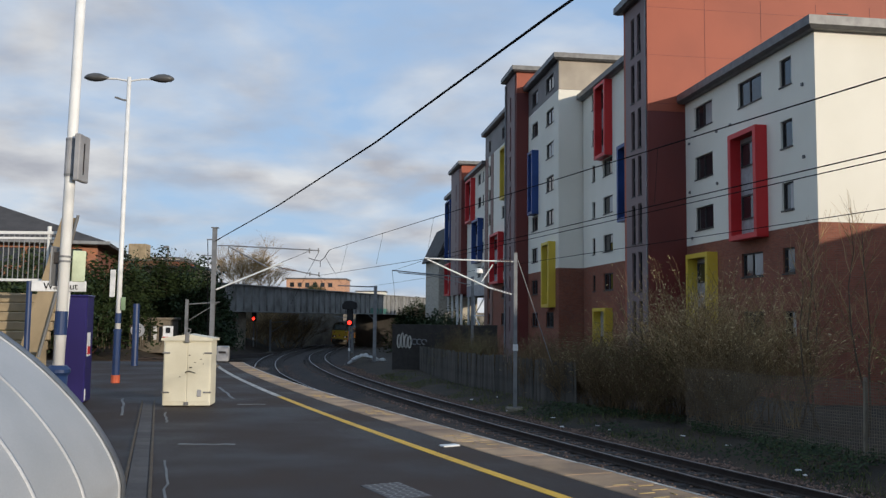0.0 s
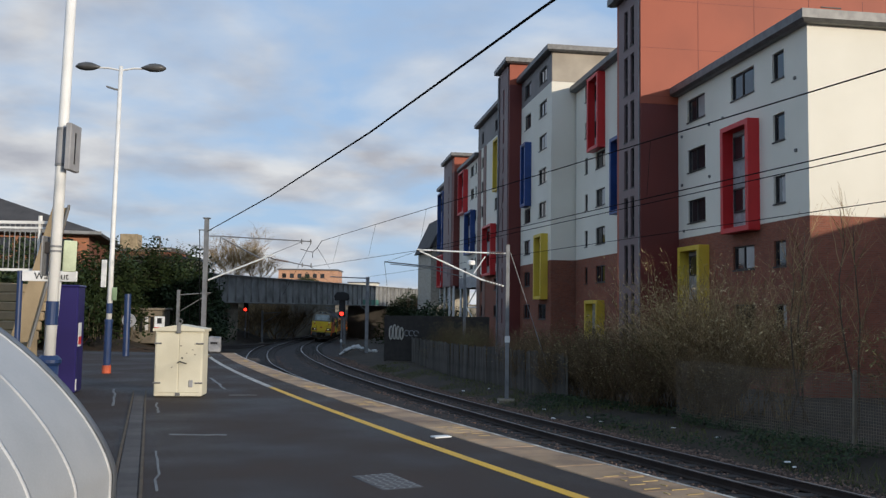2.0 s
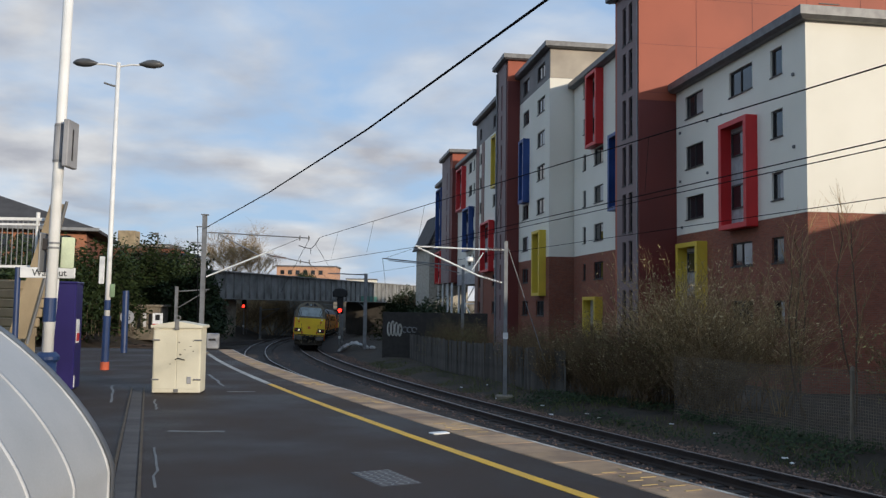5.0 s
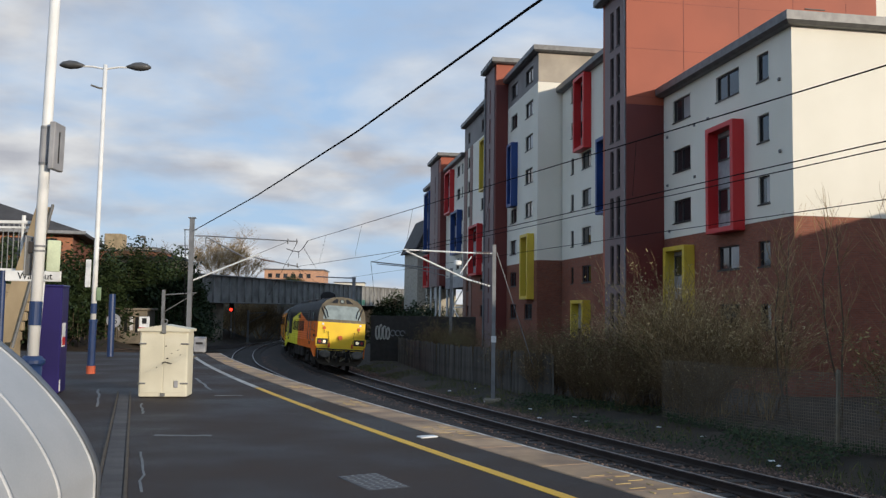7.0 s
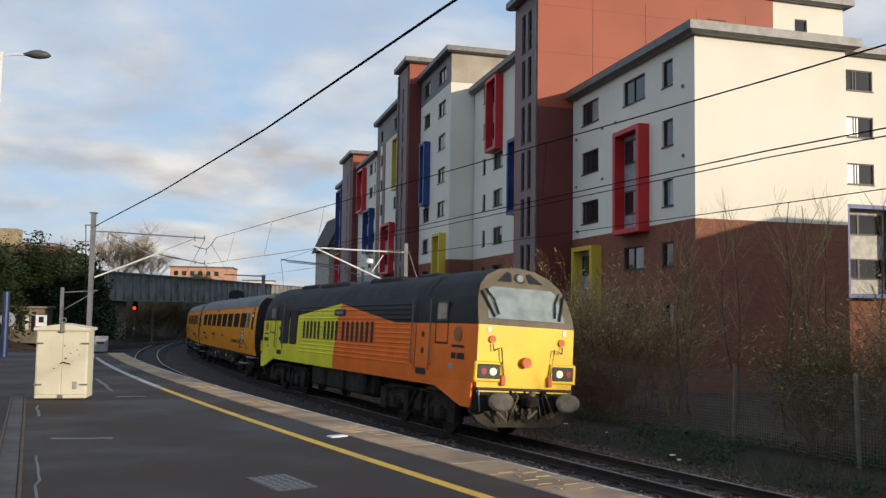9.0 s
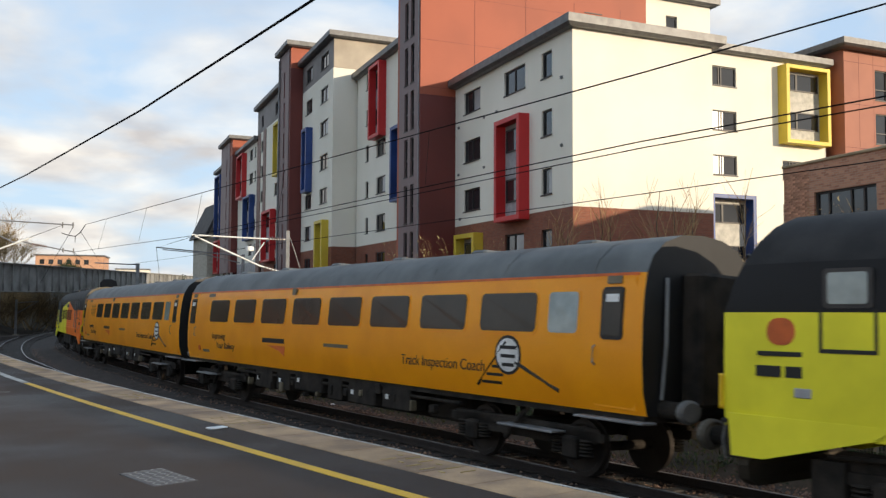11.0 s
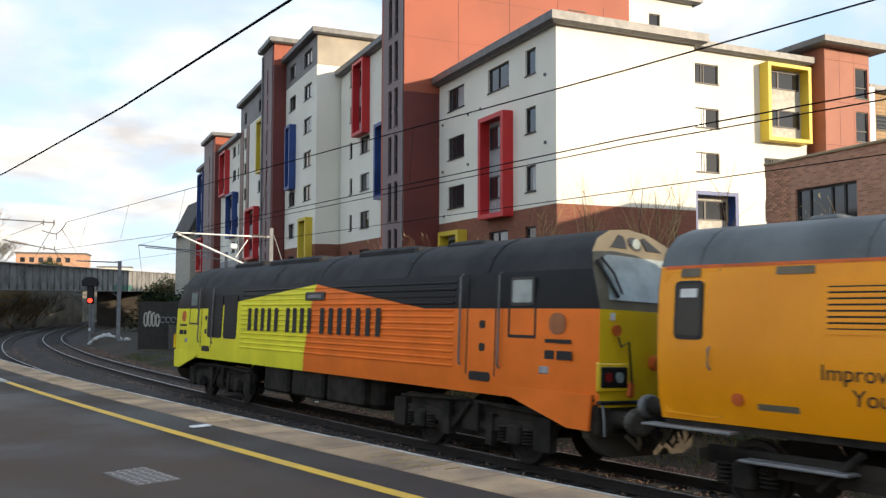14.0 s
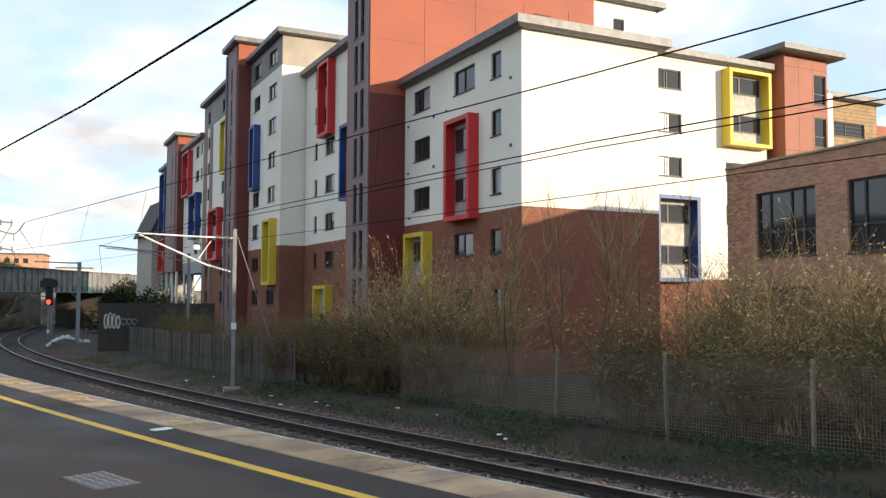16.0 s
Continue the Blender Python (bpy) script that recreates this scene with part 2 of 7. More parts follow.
PURPLE = mat("navy_machine_panel", (0.022, 0.016, 0.11), 0.4, rgb2=(0.018, 0.013, 0.09), scale=1, fine=0.03)
ORANGE_PAINT = mat("faded_orange_paint", (0.6, 0.12, 0.05), 0.6)
CABINET = mat("cream_cabinet_paint", (0.70, 0.66, 0.52), 0.6, rgb2=(0.60, 0.56, 0.43), scale=1.2, bump=0.15, bump_scale=50, fine=0.08)
SHELTER = mat("frosted_grey_sheet", (0.40, 0.41, 0.42), 0.45, rgb2=(0.33, 0.345, 0.355), scale=1.2, fine=0.05, bump=0.05)
BLACK = mat("black_plastic", (0.012, 0.012, 0.013), 0.5)
SIGN_WHITE = mat("white_sign_face", (0.82, 0.82, 0.8), 0.5, fine=0.03)
DARK_TEXT = mat("black_lettering", (0.015, 0.015, 0.016), 0.6)
RED_LIGHT = glow("red_signal_light", (1.0, 0.03, 0.015), 3.5)
HEAD_LIGHT = glow("headlight", (0.95, 0.8, 0.52), 0.45)
RUBBLE = mat("white_rubble", (0.6, 0.6, 0.58), 0.8, scale=4, bump=0.4)
HATCH = mat("chequer_plate", (0.11, 0.105, 0.105), 0.6, 0.3, scale=2, fine=0.2)
TAN_BOARD = mat("weathered_tan_board", (0.40, 0.31, 0.19), 0.8, rgb2=(0.26, 0.2, 0.12), scale=1.0, fine=0.1)
GRAFFITI = mat("white_graffiti_paint", (0.7, 0.7, 0.7), 0.7)
FENCE_WOOD = mat("grey_fence_board", (0.095, 0.087, 0.075), 0.9, scale=2, bump=0.4, rand=0.35)
MESH_WIRE = mat("rusty_fence_wire", (0.22, 0.185, 0.14), 0.8, 0.2)
SLATE = mat("slate_roof", (0.075, 0.07, 0.068), 0.8, scale=1, bump=0.3)


# ---- mesh helpers ----
class Mesh:
    """Collects plain faces for one part."""

    def __init__(self):
        self.v, self.f = [], []

    def add(self, verts, faces):
        k = len(self.v)
        self.v += [tuple(p) for p in verts]
        self.f += [tuple(k + i for i in f) for f in faces]
        return self

    def box(self, x0, x1, y0, y1, z0, z1, m=None):
        p = [(x, y, z) for x in (x0, x1) for y in (y0, y1) for z in (z0, z1)]
        if m is not None:
            p = [m @ Vector(q) for q in p]
        return self.add(p, [(0, 1, 3, 2), (4, 6, 7, 5), (0, 4, 5, 1), (2, 3, 7, 6), (0, 2, 6, 4), (1, 5, 7, 3)])

    def cham(self, x0, x1, y0, y1, z0, z1, c=0.02):
        """A box whose upright and top edges are chamfered."""
        def ring(d, z):
            e = c + d
            return [(x0 + e, y0 + d, z), (x1 - e, y0 + d, z), (x1 - d, y0 + e, z), (x1 - d, y1 - e, z), (x1 - e, y1 - d, z), (x0 + e, y1 - d, z), (x0 + d, y1 - e, z), (x0 + d, y0 + e, z)]
        rings = [ring(c, z0), ring(0, z0 + c), ring(0, z1 - c), ring(c, z1)]
        return self.loft(rings)

    def loft(self, rings, caps=True, closed=True):
        n = len(rings[0])
        v = [p for r in rings for p in r]
        f = []
        for i in range(len(rings) - 1):
            for j in range(n if closed else n - 1):
                a, b = i * n + j, i * n + (j + 1) % n
                f.append((a, b, b + n, a + n))
        if caps:
            f.append(tuple(reversed(range(n))))
            f.append(tuple(range((len(rings) - 1) * n, len(rings) * n)))
        return self.add(v, f)

    def tube(self, pts, r, n=8, r1=None, caps=True):
        pts = [Vector(p) for p in pts]
        rings = []
        for i, p in enumerate(pts):
            d = (pts[min(i + 1, len(pts) - 1)] - pts[max(i - 1, 0)]).normalized()
            a = d.orthogonal().normalized() if abs(d.z) > 0.99 else Vector((0, 0, 1)).cross(d).normalized()
            b = d.cross(a)
            rr = r if r1 is None else r + (r1 - r) * i / max(1, len(pts) - 1)
            rings.append([p + a * (rr * math.cos(2 * math.pi * k / n)) + b * (rr * math.sin(2 * math.pi * k / n)) for k in range(n)])
        return self.loft(rings, caps)

    def lathe(self, prof, n=16, c=(0, 0, 0)):
        rings = [[(c[0] + r * math.cos(2 * math.pi * k / n), c[1] + r * math.sin(2 * math.pi * k / n), c[2] + z) for k in range(n)] for r, z in prof]
        return self.loft(rings)

    def mesh(self, name, material, smooth=False):
        me = bpy.data.meshes.new(name)
        me.from_pydata(self.v, [], self.f)
        me.materials.append(material)
        if smooth:
            me.polygons.foreach_set("use_smooth", [True] * len(me.polygons))
        me.update()
        return me


def part(name, m, material, parent=None, label="", smooth=False, bevel=0.0):
    """One mesh object under a thing or a part."""
    me = m if isinstance(m, bpy.types.Mesh) else m.mesh(name, material, smooth)
    ob = new(name, me)
    ob.parent = parent
    if label:
        ob["label"] = label
    if bevel:
        md = ob.modifiers.new("bevel", "BEVEL")
        md.width, md.segments, md.limit_method = bevel, 2, "ANGLE"
    return ob


def thing(name, at, label, category, group="", kind=""):
    ob = new(name)
    ob.empty_display_size = 0.2
    ob.matrix_basis = at
    return tagged(ob, label, category, group, kind)


def structure(name, m, material, label, category, smooth=False):
    return tagged(part(name, m, material, None, label, smooth), label, category, "", "structure")


def words(text, size, material, parent, m, name="lettering", extrude=0.003):
    cu = bpy.data.curves.new(name, "FONT")
    cu.body, cu.size, cu.extrude = text, size, extrude
    cu.materials.append(material)
    ob = new(name, cu)
    ob.parent = parent
    ob.matrix_basis = m
    return ob


# ---- the lie of the line ----
CX, CY, CR = 299.6, 128.5, 314.63      # the running line is an arc round this point
RAIL_Z, CANT = -0.86, 0.055            # rail height beside the platform, and the tilt of the track


def fall(y):
    """The whole station falls gently away from the camera."""
    return -0.015 * max(-80.0, min(230.0, y))


STRAIGHT = 21.0                        # before this the line runs straight


def arc(s, off=0.0, dz=0.0):
    a = math.pi + max(s, STRAIGHT) / CR
    x, y = CX + (CR + off) * math.cos(a), CY + (CR + off) * math.sin(a)
    if s < STRAIGHT:
        x, y = x - math.sin(a) * (s - STRAIGHT), y + math.cos(a) * (s - STRAIGHT)
    return Vector((x, y, fall(y) + dz))


def arc_s(y, off=0.0):
    return CR * math.asin((CY - y) / (CR + off))


def edge_off(s):
    y = arc(s, 5).y
    return 4.15 + 0.038 * max(-12.0, min(60.0, y))


def siding_off(s):
    y = arc(s, 4).y
    return 3.35 + 1.05 * max(0.0, min(1.0, (y - 25) / 30.0))


def ground_height(x, y):
    off = math.hypot(x - CX, y - CY) - CR
    z = fall(y) - 1.42
    if -60 < y < 250:
        if off < -2.4:
            z += 0.50 * min(1.0, (-2.4 - off) / 2.0)
        if off > 7 and y > 52:
            z += 0.25 * min(1.0, (off - 7) / 3)
        if -70 < x < -22 and 60 < y < 130:      # planted bank behind the far lines
            z += 5.0 * max(0.0, min(1.0, (-x - 24) / 14.0)) * max(0.0, min(1.0, (y - 62) / 18.0))
        z += 0.05 * noise.noise(Vector((x * 0.5, y * 0.5, 0)))
    return z


def build_ground():
    xs = [-3000, -1200, -500, -220, -120] + [-80 + 1.6 * i for i in range(76)] + [60, 90, 160, 400, 1200, 3000]
    ys = [-3000, -1000, -300, -120] + [-60 + 1.8 * i for i in range(165)] + [270, 330, 450, 800, 1600, 3000]
    m = Mesh()
    nx = len(xs)
    m.v = [(x, y, ground_height(x, y)) for y in ys for x in xs]
    m.f = [(j * nx + i, j * nx + i + 1, (j + 1) * nx + i + 1, (j + 1) * nx + i) for j in range(len(ys) - 1) for i in range(nx - 1)]
    structure("ground", m, SOIL, "dark bare earth and cinders beside the railway", "ground", True)


def strip(s0, s1, step, offs, material, name, label, category):
    """A long sheet along the line; offs gives pairs of offset and height at s."""
    m = Mesh()
    n = int((s1 - s0) / step)
    rows = []
    for i in range(n + 1):
        s = s0 + (s1 - s0) * i / n
        rows.append([arc(s, o, z) for o, z in offs(s)])
    m.loft(rows, caps=False, closed=False)
    return structure(name, m, material, label, category, True)


def rail_sweep(offset, s0, s1, dz, step=1.2):
    prof = [(-0.07, -0.16), (-0.07, -0.145), (-0.012, -0.125), (-0.012, -0.04), (-0.035, -0.03), (-0.035, -0.004)]
    prof = prof + [(-x, z) for x, z in reversed(prof)]
    m = Mesh()
    top = Mesh()
    rows, trow = [], []
    n = int((s1 - s0) / step)
    for i in range(n + 1):
        s = s0 + (s1 - s0) * i / n
        o = offset(s)
        rows.append([arc(s, o + x, dz(o) + z) for x, z in prof])
        trow.append([arc(s, o + x, dz(o) + z) for x, z in ((-0.036, -0.012), (-0.03, 0.0), (0.03, 0.0), (0.036, -0.012))])
    m.loft(rows)
    top.loft(trow, caps=False, closed=False)
    return m, top


def canted(o):
    return RAIL_Z + 0.05 + CANT * o


def flat(o):
    return RAIL_Z


def build_track(name, centre, dz, s0, s1, near, label):
    t = thing(name, pose(0, 0, 0), label, "railway track", "railway tracks")
    for side in (-0.7525, 0.7525):
        m, top = rail_sweep(lambda s: centre(s) + side, s0, s1, dz)
        r = part("rail", m, RAIL, t)
        part("rail_head", top, RAIL_TOP, r, "bright worn rail head")
    me = Mesh().cham(-1.3, 1.3, -0.125, 0.125, -0.2, 0.0, 0.015).mesh("sleeper", SLEEPER)
    rest = Mesh()
    s = s0
    while s < s1:
        c = centre(s)
        p = arc(s, c, dz(c) - 0.165)
        turn = math.degrees(max(s, STRAIGHT) / CR)
        mt = Matrix.Translation(p) @ pose(0, 0, 0, 0, 0, turn)
        if dz is canted:
            mt = mt @ pose(0, 0, 0, 0, math.degrees(math.atan(CANT)), 0)
        if near[0] < s < near[1]:
            o = part("sleeper", me, SLEEPER, t)
            o.matrix_basis = mt
        else:
            rest.box(-1.3, 1.3, -0.125, 0.125, -0.2, 0.0, mt)
        s += 0.65
    o = part("far_sleeper_row", rest, SLEEPER, t, "row of distant sleepers")
    o["kind"] = "stuff"
    return t


def build_line():
    strip(-90, 175, 2.0, lambda s: [(-4.3, RAIL_Z - 0.62), (-3.9, RAIL_Z - 0.34), (-2.9, RAIL_Z - 0.40), (-1.9, RAIL_Z - 0.27), (-1.35, RAIL_Z - 0.215), (1.35, RAIL_Z - 0.07), (1.9, RAIL_Z - 0.12), (2.9, RAIL_Z - 0.3),
          (siding_off(s) - 0.9, RAIL_Z - 0.19), (siding_off(s) + 1.2, RAIL_Z - 0.19), (siding_off(s) + 2.0, RAIL_Z - 0.3), (siding_off(s) + 2.8, RAIL_Z - 0.62)],
          BALLAST, "track_bed", "brown stone ballast under the tracks", "ballast")
    build_track("railway_track", lambda s: 0.0, canted, -90, 175, (62, 132), "curved running line with worn rails on sleepers")
    build_track("platform_track", siding_off, flat, -40, 175, (40, 82), "curved line beside the platform edge")
    # the stones that lie loose on the bed and shoulders
    rnd = random.Random(5)
    m = Mesh()
    for i in range(24000):
        s = 131 - (131 - 55) * rnd.random() ** 1.4
        o = rnd.choice((rnd.uniform(-3.9, -0.8), rnd.uniform(-3.6, -1.9), rnd.uniform(-0.7, 0.7), rnd.uniform(0.85, 3.0)))
        z = (RAIL_Z - 0.40 - 0.06 * (o + 2.9)) if o < -2.9 else (RAIL_Z - 0.40 + (o + 2.9) * 0.13) if o < -1.9 else (RAIL_Z - 0.27 + (o + 1.9) * 0.09 if o < -1.35 else (RAIL_Z - 0.215 + 0.0537 * (o + 1.35) if o < 1.35 else RAIL_Z - 0.09 - 0.14 * (o - 1.35)))
        p = arc(s, o, z + 0.012)
        r = rnd.uniform(0.022, 0.05)
        q = [p + Vector((rnd.uniform(0.6, 1.2) * r * dx, rnd.uniform(0.6, 1.2) * r * dy, rnd.uniform(0.5, 1.0) * r * dz)) for dx, dy, dz in ((1, 0, 0), (0, 1, 0), (-1, 0, 0), (0, -1, 0), (0, 0, 1), (0, 0, -1))]
        m.add(q, [(0, 1, 4), (1, 2, 4), (2, 3, 4), (3, 0, 4), (1, 0, 5), (2, 1, 5), (3, 2, 5), (0, 3, 5)])
    tagged(part("ballast_stones", m, STONES), "loose brown and grey ballast stones on the track bed", "ballast", "", "stuff")


def build_platform():
    S0, S1 = 78.0, 170.0
    m = Mesh()
    rows = []
    n = 92
    for i in range(n + 1):
        s = S0 + (S1 - S0) * i / n
        p = arc(s, edge_off(s) + 0.82)
        rows.append([(-46, p.y, fall(p.y)), (-24, p.y, fall(p.y)), (min(-12, p.x - 2), p.y, fall(p.y)), tuple(p)])
    m.loft(rows, caps=False, closed=False)
    a = rows[0]
    m.add([a[0], a[3], (a[3][0], a[3][1], a[3][2] - 1.5), (a[0][0], a[0][1], a[0][2] - 1.5)], [(0, 1, 2, 3)])
    plat = structure("platform", m, ASPHALT, "damp dark asphalt station platform with patches", "platform")
    # the brick wall under the edge
    m = Mesh()
    m.loft([[arc(s, edge_off(s) + 0.12, -0.1), arc(s, edge_off(s) + 0.14, -1.5), arc(s, edge_off(s) + 0.7, -1.5), arc(s, edge_off(s) + 0.7, -0.1)] for s in np.linspace(S0, S1, 90)])
    part("platform_wall", m, BRICK_OLD, plat, "sooty brick platform face")
    # a yellow line
    def line(o0, o1, z, mt, name, label, s0=S0 + 0.3, s1=S1):
        mm = Mesh()
        mm.loft([[arc(s, edge_off(s) + o0, 0), arc(s, edge_off(s) + o0, z), arc(s, edge_off(s) + o1, z), arc(s, edge_off(s) + o1, 0)] for s in np.linspace(s0, s1, 110)])
        part(name, mm, mt, plat, label)
    line(1.53, 1.69, 0.006, YELLOW_LINE, "yellow_line", "painted yellow safety line", s0=103.5)
    line(1.52, 1.70, 0.006, WHITE_LINE, "pale_line", "worn pale safety line", s1=103.4)
    # coping slabs, each its own stone
    rnd = random.Random(3)
    s = S0 + 0.45
    while s < S1 - 1:
        mm = Mesh()
        L, dz = 0.445, rnd.uniform(0.0, 0.008)
        c = 0.012
        lo = [arc(s + ds, edge_off(s + ds) + o, -0.1) for o, ds in ((0, -L), (0.8, -L), (0.8, L), (0, L))]
        hi = [arc(s + ds, edge_off(s + ds) + o, 0.004 + dz - c) for o, ds in ((0, -L), (0.8, -L), (0.8, L), (0, L))]
        up = [arc(s + ds, edge_off(s + ds) + o, 0.004 + dz) for o, ds in ((c, -L + c), (0.8 - c, -L + c), (0.8 - c, L - c), (c, L - c))]
        mm.loft([lo, hi, up])
        slab = part("coping_slab", mm, COPING, plat)
        nm = Mesh()
        nm.loft([[arc(s + ds, edge_off(s + ds) + o, z) for o, z in ((-0.006, -0.06), (-0.006, 0.008 + dz), (0.05 + 0.012 * rnd.random(), 0.008 + dz), (0.05, 0.0))] for ds in (-L + 0.004, L - 0.004)])
        part("edge_paint", nm, WHITE_LINE, slab, "worn white edge line")
        s += 0.9
    # faded lettering on the coping: short strokes
    for s in np.arange(88.0, 125.0, 5.2):
        mm = Mesh()
        for k in range(11):
            o, ds = 0.28 + 0.28 * (k % 2), -0.9 + 0.14 * k
            w, l2 = (0.11, 0.011) if k % 3 else (0.014, 0.05)
            mm.loft([[arc(s + ds + q, edge_off(s) + o - w, 0.0), arc(s + ds + q, edge_off(s) + o - w, 0.016), arc(s + ds + q, edge_off(s) + o + w, 0.016), arc(s + ds + q, edge_off(s) + o + w, 0.0)] for q in (-l2, l2)])
        part("faded_marking", mm, TAN_PAINT, plat, "worn yellow painted warning strokes")
    # cracks and sealed seams
    rnd = random.Random(8)
    for x, y, dx, dy, n2, wdt in ((-3.0, 9.7, -0.115, 0.37, 9, 0.018), (-5.5, 17.7, -0.1, 0.3, 8, 0.03), (-6.9, 19.0, -0.18, 0.5, 10, 0.035), (-4.3, 14.4, 0.13, 0.01, 8, 0.07), (-7.2, 28.4, 0.2, -0.58, 9, 0.05), (-5.1, 22.0, 0.1, 0.02, 8, 0.06)):
        mm = Mesh()
        px = [(x + dx * k + rnd.uniform(-0.03, 0.03), y + dy * k + rnd.uniform(-0.04, 0.04)) for k in range(n2)]
        nrm = Vector((-dy, dx, 0)).normalized()
        mm.loft([[Vector((u, v, fall(v) + h)) + nrm * (wdt * sg * rnd.uniform(0.5, 1.0)) for sg, h in ((-1, 0), (-1, 0.005), (1, 0.005), (1, 0))] for u, v in px])
        part("sealed_crack", mm, STEEL_DULL, plat, "pale filled crack in the asphalt")
    # cable duct covers in a long row
    dm = Mesh().cham(-0.12, 0.12, -0.45, 0.45, -0.02, 0.012, 0.008).mesh("duct_cover", mat("concrete_cover", (0.1, 0.09, 0.085), 0.9, bump=0.4, rand=0.2))
    em = Mesh().cham(-0.02, 0.02, -0.45, 0.45, -0.02, 0.02, 0.005).mesh("duct_kerb", BARK)
    for k in range(20):
        yy = 6.0 + 0.86 * k
        xx = -2.3 - 0.325 * (yy - 6.5)
        b = pose(xx, yy, fall(yy), 0, 0, 18.0)
        o = part("duct_cover", dm, COPING, plat); o.matrix_basis = b
        for e in (-0.15, 0.15):
            o2 = part("duct_kerb", em, BARK, plat); o2.matrix_basis = b @ pose(e, 0, 0)
    # chequered hatch
    h = thing("hatch_cover", pose(-0.51, 10.46, fall(10.46), 0, 0, 27.7), "chequered metal access cover set in the platform", "hatch")
    part("plate", Mesh().cham(-0.26, 0.26, -0.47, 0.47, -0.02, 0.008, 0.006), HATCH, h)
    tm = Mesh().cham(-0.035, 0.035, -0.012, 0.012, 0.006, 0.014, 0.003).mesh("tread", STEEL)
    for i in range(5):
        for j in range(9):
            o = part("tread", tm, STEEL, h); o.matrix_basis = pose(-0.2 + 0.1 * i, -0.41 + 0.102 * j, 0.002, 0, 0, 45 if (i + j) % 2 else -45)
    lit = thing("paper_litter", pose(0.17, 14.48, fall(14.48), 0, 0, 30), "scrap of white paper lying on the platform", "litter")
    part("sheet", Mesh().cham(-0.16, 0.16, -0.09, 0.09, 0.004, 0.03, 0.01), SIGN_WHITE, lit)


build_ground()
build_line()
build_platform()


# ---- the apartment blocks beside the line ----
BLOCKS = pose(15.36, 34.97, 0, 0, 0, 8)      # x: away from the line, y: along it
SILL, STOREY = 6.72, 2.75                    # sill of the first pale storey


def wall_mesh(plane, c, a0, a1, z0, z1, holes=(), out=-1, depth=0.3, slope=0.0, m=None):
    """A wall with openings. plane 'x' lies at x=c and runs along y; 'y' the other way. out: the sign of its outer side."""
    m = m or Mesh()
    As = sorted({a0, a1, *[min(max(h[i], a0), a1) for h in holes for i in (0, 1)]})
    Zs = sorted({z0, z1, *[min(max(h[i], z0), z1) for h in holes for i in (2, 3)]})
    inner = c - out * depth

    def P(d, a, z):
        if z == z1:
            z = z1 + slope * (a - a0)
        return (d, a, z) if plane == "x" else (a, d, z)
    for i in range(len(As) - 1):
        for j in range(len(Zs) - 1):
            ca, cz = (As[i] + As[i + 1]) / 2, (Zs[j] + Zs[j + 1]) / 2
            if any(h[0] < ca < h[1] and h[2] < cz < h[3] for h in holes):
                continue
            for d in (c, inner):
                m.add([P(d, As[i], Zs[j]), P(d, As[i + 1], Zs[j]), P(d, As[i + 1], Zs[j + 1]), P(d, As[i], Zs[j + 1])], [(0, 1, 2, 3)])
    for h in list(holes) + [(a0, a1, z0, z1)]:
        q = [(h[0], h[2]), (h[1], h[2]), (h[1], h[3]), (h[0], h[3])]
        for k in range(4):
            (p, r), (p2, r2) = q[k], q[(k + 1) % 4]
            m.add([P(c, p, r), P(c, p2, r2), P(inner, p2, r2), P(inner, p, r)], [(0, 1, 2, 3)])
    return m


def ring_frame(plane, a0, a1, z0, z1, t, tz, d0, d1):
    """A rectangular frame in one piece, between the depths d0 and d1."""
    outer = [(a0, z0), (a1, z0), (a1, z1), (a0, z1)]
    inner = [(a0 + t, z0 + tz), (a1 - t, z0 + tz), (a1 - t, z1 - tz), (a0 + t, z1 - tz)]
    P = (lambda d, a, z: (d, a, z)) if plane == "x" else (lambda d, a, z: (a, d, z))
    m = Mesh()
    rings = [[P(d0, *q) for q in outer], [P(d1, *q) for q in outer], [P(d1, *q) for q in inner], [P(d0, *q) for q in inner], [P(d0, *q) for q in outer]]
    v = [q for r in rings[:4] for q in r]
    f = []
    for i in range(4):
        for j in range(4):
            k = (j + 1) % 4
            n = (i + 1) % 4
            f.append((i * 4 + j, i * 4 + k, n * 4 + k, n * 4 + j))
    return m.add(v, f)


def slab(plane, lo, hi, p0, p1, q0, q1):
    lo, hi = min(lo, hi), max(lo, hi)
    return Mesh().box(lo, hi, p0, p1, q0, q1) if plane == "x" else Mesh().box(p0, p1, lo, hi, q0, q1)


